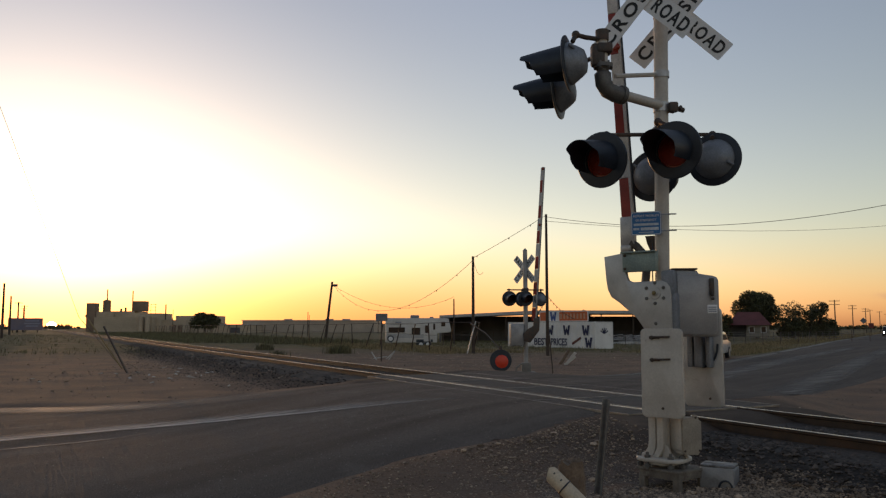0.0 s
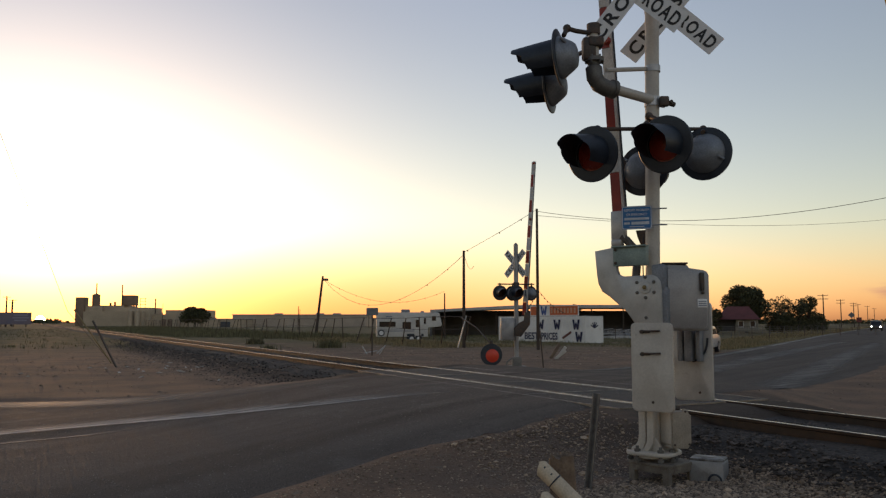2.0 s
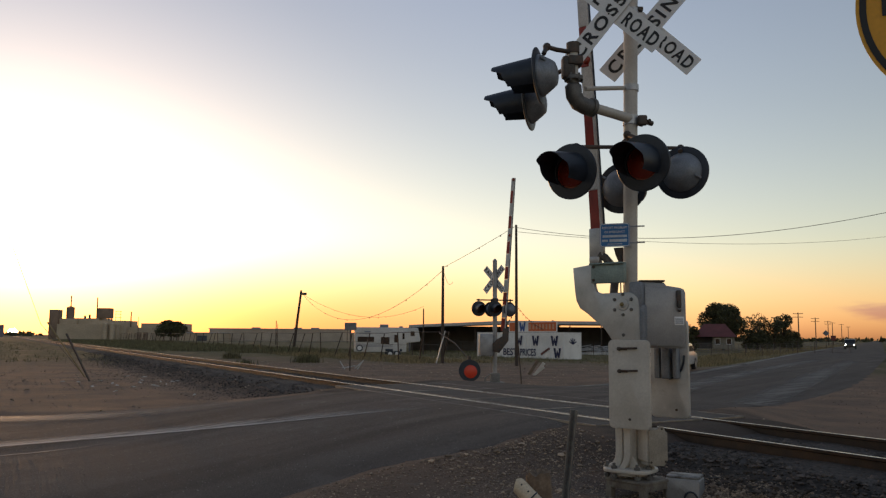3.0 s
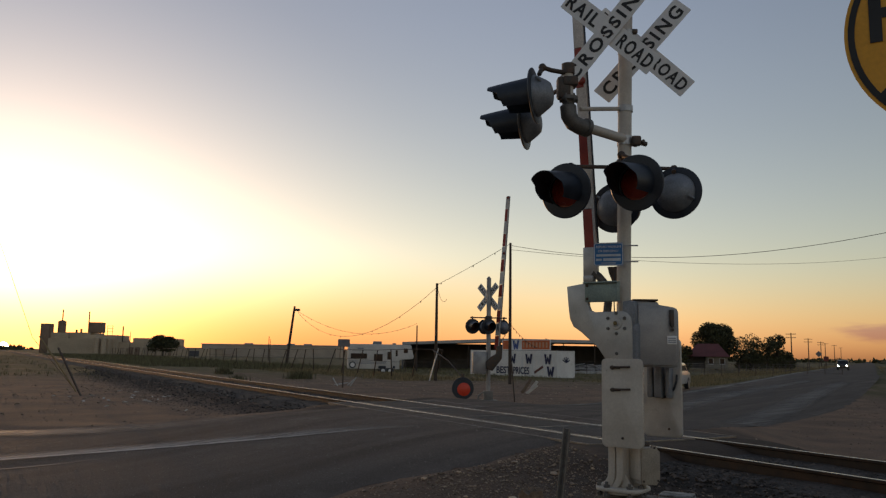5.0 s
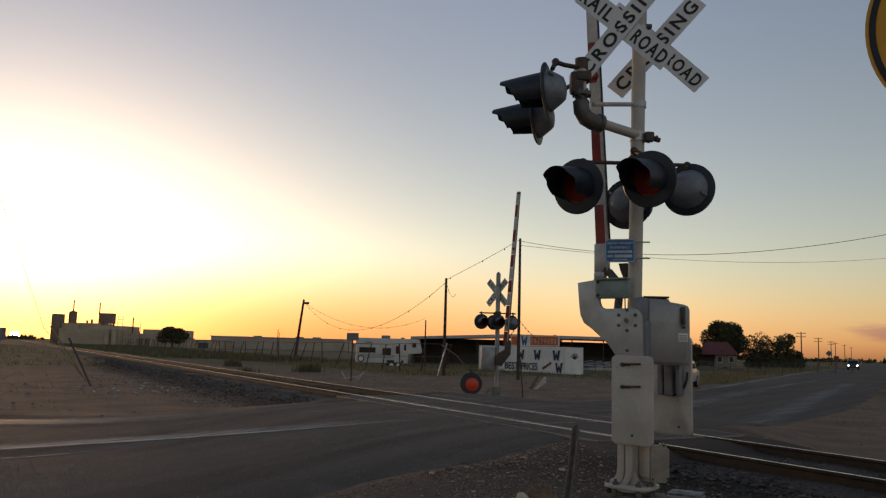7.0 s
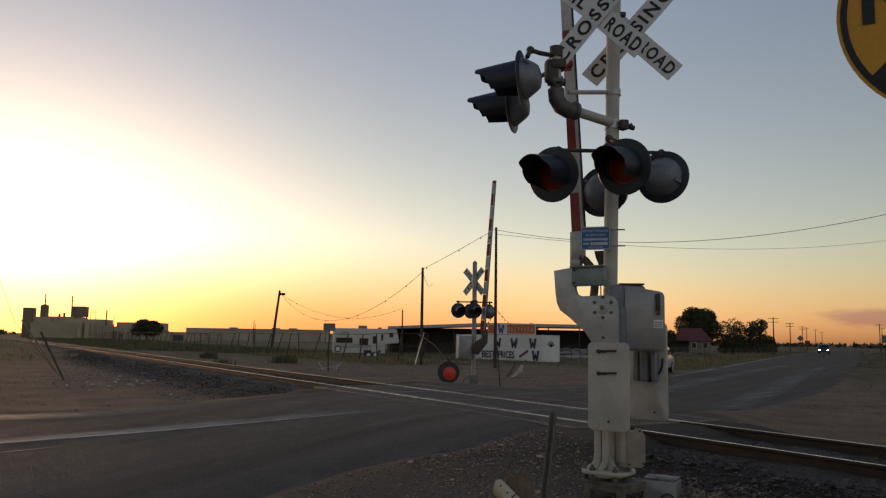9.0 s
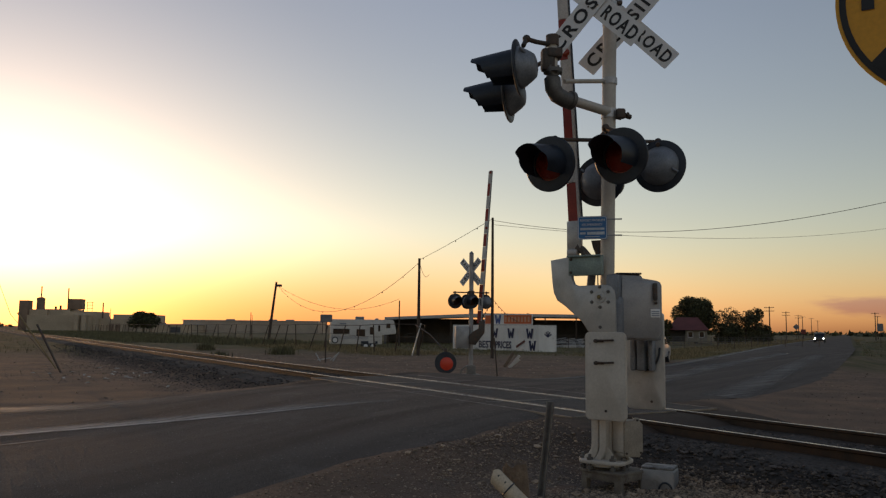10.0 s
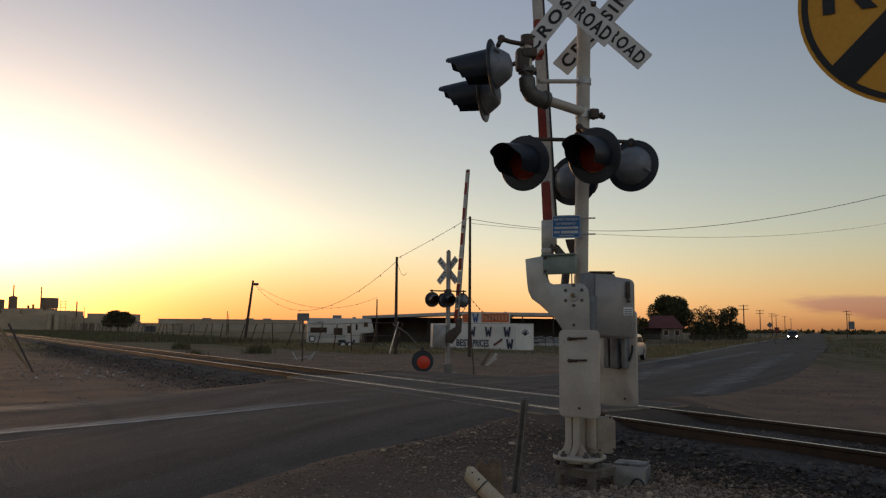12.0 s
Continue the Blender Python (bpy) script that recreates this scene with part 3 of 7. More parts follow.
ribbon("wheel_track", [(6.4, 21.5), (10, 28), (18, 41), (33, 64)], 1.5, worn_or_sheen("sheen_wheel_track_mid", (0.17, 0.155, 0.14), 0.38, 0.06), "faint grey wheel track lightened with painted sky sheen", 0.005)
ribbon("side_strip", [(4.6, 26.2), (7.4, 28.6), (13.2, 37.6), (22, 52.5)], 1.2, worn_or_sheen("pale_dust_strip", (0.20, 0.178, 0.152), 0.34, 0.3), "pale dust along the road edge", 0.006)
ribbon("side_strip", [(22, 52.5), (35, 75), (48, 97.5), (100, 184.5), (200, 351)], 1.0, worn_or_sheen("pale_far_strip", (0.22, 0.20, 0.175), 0.30, 0.3), "pale worn line along the road edge", 0.006)


# loose chippings on the asphalt
rng_grit = np.random.default_rng(31)
GRIT = material("road_chippings", (0.26, 0.235, 0.21), (0.16, 0.145, 0.13), 0.9, scale=9, fine=80, bump=0.1, island=True)
v, f = [], []
for _ in range(16000):
    x, y = rng_grit.uniform(-10, 4), 5.5 + 11 * rng_grit.random() ** 1.2
    hit, place, *_rest = road.ray_cast((x, y, 5), (0, 0, -1))
    if not hit:
        continue
    k, a = rng_grit.uniform(0.003, 0.008), rng_grit.uniform(0, 6.28)
    c, d = math.cos(a) * k, math.sin(a) * k
    n = len(v)
    v += [(x + c, y + d, place.z), (x - d, y + c, place.z), (x - c, y - d, place.z), (x + d, y - c, place.z), (x + c * 0.2, y + d * 0.3, place.z + k * 0.9)]
    f += [(n, n + 1, n + 4), (n + 1, n + 2, n + 4), (n + 2, n + 3, n + 4), (n + 3, n, n + 4)]
me = bpy.data.meshes.new("road_chippings")
me.from_pydata(v, [], f)
me.materials.append(GRIT)
tagged(new("road_chippings", me), "tiny loose chippings on worn asphalt", "stones", kind="stuff")


# ---- railway track ----
def rail_mesh(u, s0, s1, step):
    """A flat-bottom rail: foot, web and head, its running face polished."""
    prof = [(-0.07, -0.172), (-0.07, -0.160), (-0.012, -0.140), (-0.009, -0.045), (-0.036, -0.032), (-0.036, -0.008), (-0.028, 0.0), (-0.019, 0.001), (0.019, 0.001),
            (0.028, 0.0), (0.036, -0.008), (0.036, -0.032), (0.009, -0.045), (0.012, -0.140), (0.07, -0.160), (0.07, -0.172)]
    sts = list(np.arange(s0, s1, step)) + [s1]
    v = [TRACK @ Vector((u + a, s, RAIL_TOP_Z + b)) for s in sts for a, b in prof]
    k = len(prof)
    f = [(i * k + j, i * k + (j + 1) % k, (i + 1) * k + (j + 1) % k, (i + 1) * k + j) for i in range(len(sts) - 1) for j in range(k)]
    f += [tuple(range(k)), tuple(range((len(sts) - 1) * k, len(sts) * k))[::-1]]
    m = bpy.data.meshes.new("rail")
    m.from_pydata(v, [], f)
    m.materials.append(RAIL_SIDE)
    m.materials.append(RAIL_TOP)
    for i, p in enumerate(m.polygons):
        if i < (len(sts) - 1) * k and i % k == 7:
            p.material_index = 1
    m.update()
    return m


track = thing("railway_track", Matrix(), "single railway track with rusty rails on dark ballast", "railway track")
for side in (-1, 1):
    r = new("rail", rail_mesh(AXIS + side * GAUGE / 2, -70, 1400, 12))
    r.parent = track
    r["label"] = "rusty steel rail with a polished head"


tie_data = bpy.data.meshes.new("tie")
bm = bmesh.new()
box(bm, (0, 0, -0.09), (2.6, 0.23, 0.18), 0.012, seg=1)
bm.to_mesh(tie_data)
bm.free()
tie_data.materials.append(TIE_WOOD)
random.seed(11)
for s in list(np.arange(-16, 8.3, 0.55)) + list(np.arange(19.2, 90, 0.55)):
    t = new("tie", tie_data)
    t.parent = track
    t.matrix_world = TRACK @ pose(AXIS + random.uniform(-0.03, 0.03), s, RAIL_TOP_Z - 0.172 + random.uniform(-0.004, 0.006), 0, 0, random.uniform(-1, 1))

# the bed of ballast
prof = [(-2.5, -0.06), (-2.05, 0.10), (-1.55, 0.27), (-0.85, 0.285), (0, 0.275), (0.85, 0.285), (1.62, 0.27), (2.4, 0.12), (3.1, -0.06)]
for k, (s0, s1) in enumerate(((-70, 8.75), (18.62, 1400))):
    v, f = [], []
    sts = list(np.arange(s0, min(s1, 100), 0.6)) + list(np.arange(100, s1, 40)) + [s1]
    random.seed(k + 3)
    for s in sts:
        for a, z in prof:
            v.append(TRACK @ Vector((AXIS + a + random.uniform(-.06, .06), s, z + random.uniform(-0.02, 0.02))))
    c = len(prof)
    for i in range(len(sts) - 1):
        for j in range(c - 1):
            f.append((i * c + j, i * c + j + 1, (i + 1) * c + j + 1, (i + 1) * c + j))
    m = bpy.data.meshes.new("ballast_bed")
    m.from_pydata(v, [], f)
    m.materials.append(material("ballast_ground", (0.048, 0.039, 0.033), (0.032, 0.027, 0.023), 0.95, scale=2, fine=22, bump=1.0, vary=0.45))
    ob = tagged(new("ballast_bed", m), "dark crushed stone bed under the railway", "ballast", kind="stuff")

# crossing panels between and beside the rails
crossing = thing("crossing_surface", Matrix(), "dark crossing panels with pale metal edges flush with the rails", "level crossing", kind="structure")
EDGE_METAL = material("worn_steel_edge", (0.33, 0.295, 0.25), (0.16, 0.14, 0.12), 0.45, metal=0.7, scale=4, bump=0.05)


def panel_mesh(width, length):
    bm = bmesh.new()
    box(bm, (0, 0, -0.09), (width - 0.05, length - 0.05, 0.18), 0.006, seg=1)
    me = bpy.data.meshes.new("panel")
    bm.to_mesh(me)
    bm.free()
    me.materials.append(PANEL)
    return me


def frame_mesh(width, length):
    bm = bmesh.new()
    t = 0.013
    for sx in (-1, 1):
        box(bm, (sx * (width / 2 - t / 2), 0, -0.02), (t, length, 0.05), 0.004, seg=1)
        box(bm, (0, sx * (length / 2 - t / 2), -0.02), (width - 2 * t - 0.002, t, 0.05), 0.004, seg=1)
    me = bpy.data.meshes.new("panel_edge")
    bm.to_mesh(me)
    bm.free()
    me.materials.append(EDGE_METAL)
    return me


LENGTH = 2.44
for u, width in ((AXIS, GAUGE - 0.072 - 0.14), (AXIS - GAUGE / 2 - 0.05 - 0.31, 0.60), (AXIS + GAUGE / 2 + 0.05 + 0.385, 0.75)):
    pm, fm = panel_mesh(width, LENGTH - 0.012), frame_mesh(width, LENGTH - 0.012)
    for i in range(4):
        p = new("panel", pm)
        p.parent = crossing
        p.matrix_world = TRACK @ pose(u, 8.8 + LENGTH * (i + 0.5), RAIL_TOP_Z - 0.004)
        f = new("panel_edge", fm)
        f.parent = p
        f.matrix_basis = Matrix.Translation((0, 0, 0.003))

# ---- crossing signals ----
def facing(x, y, z, az, tilt=0.0):
    """Axes at a place: x to the right of one who looks away along az, y away, z up."""
    return pose(x, y, z, tilt, 0, -az)


def flasher(parent, m, arm_top, k=1.0, glass=RED_LENS):
    """A flashing light: black target disc, red lens, hood, domed housing. It shines along -y of m."""
    turn = m @ pose(0, 0, 0, 90) @ Matrix.Scale(k, 4)            # local z along -y
    bm = bmesh.new()
    lathe(bm, [(0.172, 0.012), (0.178, 0.016), (0.276, 0.010), (0.285, 0.0), (0.285, -0.008), (0.276, -0.012), (0.178, -0.01), (0.172, 0.012)], turn, 44)
    disc = part("target_disc", bm, BLACK_PAINT, parent, "black round target disc")
    bm = bmesh.new()
    lathe(bm, [(0, 0.012), (0.06, 0.009), (0.11, 0.001), (0.150, -0.010), (0.155, -0.02), (0.174, -0.02)], turn, 32)
    part("lens", bm, glass, disc, "dark red unlit lens")
    bm = bmesh.new()
    n = 64
    rows = []
    for j in range(n + 1):
        a = 2.25 * (2 * j / n - 1)            # round from the top, open below
        reach = 0.46 - 0.11 * float(smooth_step(0.95, 1.40, abs(a))) - 0.05 * float(smooth_step(1.35, 2.25, abs(a)))
        ring = []
        for r0, z0 in ((0.196, 0.0), (0.178, reach * 0.55), (0.160, reach), (0.155, reach), (0.173, reach * 0.55), (0.191, 0.0)):
            ring.append(bm.verts.new(turn @ Vector((r0 * math.sin(a), r0 * math.cos(a) - 0.012 * z0, z0))))
        rows.append(ring)
    for x, y in zip(rows, rows[1:]):
        for i in range(5):
            bm.faces.new((x[i], x[i + 1], y[i + 1], y[i]))
    for e in (rows[0], rows[-1]):
        bm.faces.new(e)
    part("hood", bm, BLACK_PAINT, disc, "black sheet metal hood")
    bm = bmesh.new()
    lathe(bm, [(0.212, -0.012), (0.212, -0.026), (0.202, -0.045), (0.145, -0.135), (0.115, -0.172), (0.07, -0.186), (0.0, -0.19)], turn, 36)
    rod(bm, turn @ Vector((0.14, 0.10, -0.10)), turn @ Vector((0.19, 0.13, -0.06)), 0.014, n=8)
    rod(bm, turn @ Vector((-0.16, -0.06, -0.10)), turn @ Vector((-0.21, -0.09, -0.05)), 0.014, n=8)
    part("housing", bm, LAMP_BACK, disc, "grey domed lamp housing")
    bm = bmesh.new()
    top = turn @ Vector((0, 0.22, -0.06))
    pipe(bm, [top, top.lerp(Vector(arm_top), 0.6), arm_top], 0.024, 10)
    bmesh.ops.create_uvsphere(bm, u_segments=12, v_segments=8, radius=0.042, matrix=Matrix.Translation(arm_top))
    part("bracket", bm, DARK_STEEL, disc)
    return disc


def crossbuck(parent, m, length=1.22, width=0.229, steep=45):
    """Two crossed white boards in the plane y=0 of m, lettered in black towards -y."""
    for ang, y in ((-45, 0.010), (steep, -0.004)):
        t = m @ pose(0, y, 0) @ pose(0, 0, 0, 0, -ang, 0)
        bm = bmesh.new()
        slab(bm, rounded(length, width, 0.012, 3), 0.004, t)
        blade = part("crossbuck_blade", bm, SIGN_WHITE, parent, "white crossbuck board with black lettering", smooth=False)
        if ang < 0:
            for word, x in (("RAIL", -0.30), ("ROAD", 0.30)):
                text_mesh("lettering", word, 0.200, SIGN_BLACK, blade, t @ pose(x * length, -0.002, 0), width=0.345 * length, bold=0.005, gap=1.25)
        else:
            text_mesh("lettering", "CROSSING", 0.200, SIGN_BLACK, blade, t @ pose(0, -0.002, 0), width=0.91 * length, bold=0.005, gap=1.3)
    bm = bmesh.new()
    for dx, dz in ((0.05, 0.05), (-0.05, -0.05), (0.05, -0.05), (-0.05, 0.05)):
        rod(bm, m @ Vector((dx, -0.012, dz)), m @ Vector((dx, 0.02, dz)), 0.010, n=8)
    part("bolts", bm, DARK_STEEL, parent)


def gate_arm(parent, foot, tip, wide=0.125, first_red=True, step=0.41, turn=38.0, lamps=()):
    """A raised gate: one part a stripe, red and white by turns, with small red lamps."""
    foot, tip = Vector(foot), Vector(tip)
    d = tip - foot
    n = max(1, int(d.length / step))
    x = Vector((math.cos(radians(turn)), -math.sin(radians(turn)), 0))
    y = Vector((math.sin(radians(turn)), math.cos(radians(turn)), 0))
    for i in range(n):
        a, b = foot + d * (i / n), foot + d * ((i + 1) / n - 0.002)
        bm = bmesh.new()
        ring = []
        for p, f in ((a, i / n), (b, (i + 1) / n)):
            w, t = wide * (1 - 0.35 * f) / 2, 0.021
            ring.append([bm.verts.new(p + x * sx * w + y * sy * t) for sx, sy in ((-1, -1), (1, -1), (1, 1), (-1, 1))])
        for j in range(4):
            bm.faces.new((ring[0][j], ring[0][(j + 1) % 4], ring[1][(j + 1) % 4], ring[1][j]))
        bm.faces.new(ring[0][::-1])
        bm.faces.new(ring[1])
        red = (i % 2 == 0) == first_red
        part("stripe", bm, GATE_RED if red else GATE_WHITE, parent, "red gate stripe" if red else "white gate stripe", smooth=False)
    bm = bmesh.new()
    ring = []
    for p, k in ((foot, 0.5), (tip, 0.325)):
        ring.append([bm.verts.new(p + x * (wide * k + sx) + y * sy) for sx, sy in ((0.003, -0.028), (0.032, -0.028), (0.032, 0.028), (0.003, 0.028))])
    for j in range(4):
        bm.faces.new((ring[0][j], ring[0][(j + 1) % 4], ring[1][(j + 1) % 4], ring[1][j]))
    bm.faces.new(ring[0][::-1])
    bm.faces.new(ring[1])
    part("arm_channel", bm, GATE_WHITE, parent, "pale metal channel along the gate", smooth=False)
    bm = bmesh.new()
    pipe(bm, [foot + x * (wide * 0.5 + 0.044) + y * 0.0, foot + d * 0.5 + x * (wide * 0.41 + 0.044), tip + x * (wide * 0.325 + 0.044)], 0.010, 6)
    part("lamp_cable", bm, BLACK_PAINT, parent)
    for f in lamps:
        p = foot + d * f
        bm = bmesh.new()
        lathe(bm, [(0, 0.05), (0.03, 0.045), (0.045, 0.02), (0.046, 0)], Matrix.Translation(p - y * 0.02 + x * 0.03) @ facing(0, 0, 0, turn) @ pose(0, 0, 0, 90), 16)
        lamp = part("gate_lamp", bm, RED_LENS, parent, "small red gate lamp")
        bm = bmesh.new()
        box(bm, (0, 0, 0), (0.08, 0.09, 0.13), 0.012, Matrix.Translation(p + x * 0.02 + y * 0.03) @ facing(0, 0, 0, turn))
        part("lamp_body", bm, BLACK_PAINT, lamp)


SIG = Vector((2.30, 8.35, 0.0))
signal = thing("crossing_signal", Matrix.Translation(SIG), "railway crossing mast with flashers, crossbucks and raised gate", "crossing signal", "crossing signals")


def S(x, y, z):
    return Vector((x, y, z)) - SIG


bm = bmesh.new()
pipe(bm, [S(2.262, 8.35, 0.30), S(2.297, 8.35, 2.27), S(2.346, 8.35, 4.77), S(2.362, 8.35, 5.42)], 0.074, 24)
mast = part("mast", bm, WHITE_PAINT, signal, "white painted steel mast with scuffed joints")
for z, r, h in ((4.31, 0.083, 0.07), (3.95, 0.086, 0.10), (3.66, 0.088, 0.14), (4.98, 0.084, 0.08), (5.16, 0.084, 0.08), (5.43, 0.080, 0.05)):
    x = 2.262 + (z - 0.3) * 0.0196
    bm = bmesh.new()
    rod(bm, S(x, 8.35, z - h / 2), S(x, 8.35, z + h / 2), r, n=20)
    part("mast_clamp", bm, GALV, mast)

# crossbucks on brackets before and behind the mast
FRONT = facing(*S(2.079, 8.02, 5.067), 36)
BACK = facing(*S(2.585, 8.50, 5.045), 18)
crossbuck(signal, FRONT, 1.36)
crossbuck(signal, BACK, 1.36, steep=48)
bm = bmesh.new()
for dz in (-0.08, 0.1):
    rod(bm, S(2.35, 8.35, 5.06 + dz), FRONT @ Vector((0, 0.02, dz)), 0.018)
    rod(bm, S(2.36, 8.35, 5.05 + dz), BACK @ Vector((0, 0.02, dz)), 0.018)
box(bm, S(2.40, 8.32, 5.19), (0.16, 0.06, 0.05), 0.01)
part("crossbuck_bracket", bm, DARK_STEEL, signal)

# the main pair of lights and the pair that faces the other way
bm = bmesh.new()
hub = S(2.325, 8.35, 3.66)
for p in ((1.70, 8.17, 3.61), (2.885, 8.40, 3.67), (2.20, 8.02, 3.71), (2.33, 8.64, 3.55)):
    pipe(bm, [hub, hub.lerp(S(*p), 0.5), S(*p)], 0.021, 10)
box(bm, hub + Vector((0, -0.02, 0.02)), (0.22, 0.22, 0.10), 0.03)
part("crossarm", bm, DARK_STEEL, signal)
flasher(signal, facing(*S(1.600, 7.95, 3.300), 40, 4), S(1.70, 8.17, 3.61))
flasher(signal, facing(*S(2.262, 7.70, 3.345), 40, 4), S(2.20, 8.02, 3.71))
flasher(signal, facing(*S(2.865, 8.30, 3.380), 217, 2), S(2.885, 8.40, 3.67))
flasher(signal, facing(*S(2.287, 8.60, 3.262), 217, 2), S(2.33, 8.64, 3.55))

# side arm with the pair for the side road
bm = bmesh.new()
pipe(bm, [S(2.47, 8.37, 3.945), S(2.39, 8.35, 3.955), S(1.83, 8.08, 4.02)], 0.052, 16)
rod(bm, S(1.646, 8.0, 4.20), S(1.641, 8.0, 4.62), 0.052, n=16)
arm = part("side_arm", bm, WHITE_PAINT, signal, "white pipe arm")
bm = bmesh.new()
pipe(bm, [S(1.87, 8.10, 4.01), S(1.78, 8.055, 4.01), S(1.69, 8.01, 4.04), S(1.648, 8.0, 4.11), S(1.640, 8.0, 4.21), S(1.640, 8.0, 4.28)], 0.086, 18)
rod(bm, S(1.646, 8.0, 4.27), S(1.646, 8.0, 4.31), 0.098, n=18)
rod(bm, S(1.87, 8.10, 4.01), S(1.83, 8.08, 4.015), 0.098, n=18)
for k in range(6):
    a = k * math.pi / 3
    rod(bm, S(1.646 + 0.085 * math.cos(a), 8.0 + 0.085 * math.sin(a), 4.25), S(1.646 + 0.085 * math.cos(a), 8.0 + 0.085 * math.sin(a), 4.33), 0.012, n=6)
part("elbow", bm, DULL_GALV, arm, "dark grey cast pipe elbow")
bm = bmesh.new()
rod(bm, S(1.642, 8.0, 4.56), S(1.641, 8.0, 4.67), 0.068, n=18)
box(bm, S(1.655, 8.0, 4.47), (0.16, 0.17, 0.10), 0.02)
box(bm, S(1.59, 7.99, 4.40), (0.14, 0.12, 0.24), 0.03, None)
pipe(bm, [S(1.60, 7.98, 4.57), S(1.45, 7.90, 4.56), S(1.335, 7.80, 4.55)], 0.024, 10)
pipe(bm, [S(1.58, 8.0, 4.40), S(1.48, 8.20, 4.40), S(1.335, 8.36, 4.385)], 0.024, 10)
part("arm_clamp", bm, DARK_STEEL, arm)
bm = bmesh.new()
a, b = S(1.78, 8.06, 4.205), S(2.30, 8.35, 4.315)
pipe(bm, [a, b], 0.024, 8)
part("brace", bm, WHITE_PAINT, arm)
bm = bmesh.new()
rod(bm, S(2.40, 8.24, 3.93), S(2.55, 8.30, 3.91), 0.028, n=10)
box(bm, S(2.43, 8.25, 3.93), (0.10, 0.07, 0.11), 0.02)
rod(bm, S(2.50, 8.22, 3.925), S(2.50, 8.33, 3.925), 0.018, n=8)
part("arm_end_clamp", bm, DARK_STEEL, arm, "dark bolted clamp at the end of the arm")
flasher(signal, facing(*S(1.245, 7.75, 4.228), 112, 3), S(1.335, 7.80, 4.55))
flasher(signal, facing(*S(1.225, 8.32, 4.105), 112, 3), S(1.335, 8.36, 4.385))

# raised gate
gate_arm(signal, S(2.028, 8.72, 2.79), S(1.815, 8.72, 7.02), 0.115, True, 0.465, 38, (0.46, 0.98))
MECH = facing(*S(2.178, 8.15, 1.964), 38)
bm = bmesh.new()
pipe(bm, [S(2.05, 8.70, 2.54), S(2.11, 8.68, 2.50), S(2.17, 8.66, 2.42), S(2.20, 8.60, 2.30), S(2.15, 8.50, 2.06)], 0.045, 10)
part("conversion_bracket", bm, DULL_GALV, signal, "curved dark steel gate bracket")
bm = bmesh.new()
slab(bm, [(-0.12, 0.62), (0.02, 0.62), (0.03, 0.55), (0.10, 0.30), (0.20, 0.05), (0.16, -0.02), (0.05, 0.0), (0.0, 0.30), (-0.10, 0.54)], 0.05, MECH @ pose(-0.17, 0.40, 0.02), 0.006)
part("gate_bracket", bm, DARK_STEEL, signal, "dark steel gate bracket")
bm = bmesh.new()
box(bm, (0, 0, 0), (0.165, 0.07, 0.32), 0.01, facing(*S(2.035, 8.72, 2.665), 38))
box(bm, (-0.02, 0.0, -0.19), (0.13, 0.09, 0.08), 0.02, facing(*S(2.035, 8.72, 2.665), 38))
part("gate_socket", bm, GALV, signal)

# gate machine: side plate, casing, weights
bm = bmesh.new()
slab(bm, [(-0.585, 0.40), (-0.36, 0.43), (-0.345, 0.30), (-0.335, 0.19), (-0.315, 0.14), (-0.27, 0.12), (0.06, 0.125), (0.105, 0.105), (0.14, 0.06), (0.15, 0.0), (0.15, -0.37), (-0.145, -0.37), (-0.23, -0.25),
          (-0.42, -0.09), (-0.51, -0.03), (-0.55, 0.05), (-0.565, 0.15)], 0.07, MECH, 0.012)
plate = part("side_plate", bm, ALUMINIUM, signal, "pale cast counterweight arm")
bm = bmesh.new()
lathe(bm, [(0.0, 0.030), (0.028, 0.028), (0.034, 0.012), (0.060, 0.010), (0.066, 0.0)], MECH @ pose(-0.02, 0, 0, 90), 20)
part("shaft_hub", bm, ALUMINIUM, plate)
bm = bmesh.new()
lathe(bm, [(0.0, 0.045), (0.018, 0.042), (0.026, 0.026)], MECH @ pose(-0.02, 0, 0, 90), 6)
part("shaft_nut", bm, material("brass_nut", (0.30, 0.24, 0.12), rough=0.4, metal=0.8, bump=0.05), plate)
bm = bmesh.new()
for k in range(6):
    a = radians(30 + 60 * k)
    lathe(bm, [(0.0, 0.020), (0.014, 0.017), (0.019, 0.0)], MECH @ pose(-0.02 + 0.105 * math.cos(a), 0, 0.105 * math.sin(a), 90), 8)
lathe(bm, [(0.0, 0.014), (0.014, 0.012), (0.018, 0.0)], MECH @ pose(-0.02, 0, -0.31, 90), 10)
tagged(part("hub_bolts", bm, DULL_GALV, plate), kind="stuff")
bm = bmesh.new()
box(bm, (-0.185, 0.03, 0.335), (0.37, 0.08, 0.215), 0.01, MECH)
box(bm, (-0.185, -0.015, 0.43), (0.38, 0.06, 0.018), 0.004, MECH)
channel = part("cross_channel", bm, material("green_grey_steel", (0.26, 0.33, 0.31), (0.2, 0.26, 0.25), 0.5, metal=0.3, scale=6, bump=0.05), signal, "green-grey steel channel")
bm = bmesh.new()
for dz in (0.26, 0.40):
    lathe(bm, [(0.0, 0.014), (0.014, 0.012), (0.017, 0.0)], MECH @ pose(-0.34, -0.01, dz, 90), 8)
part("bolt_heads", bm, DARK_STEEL, channel)

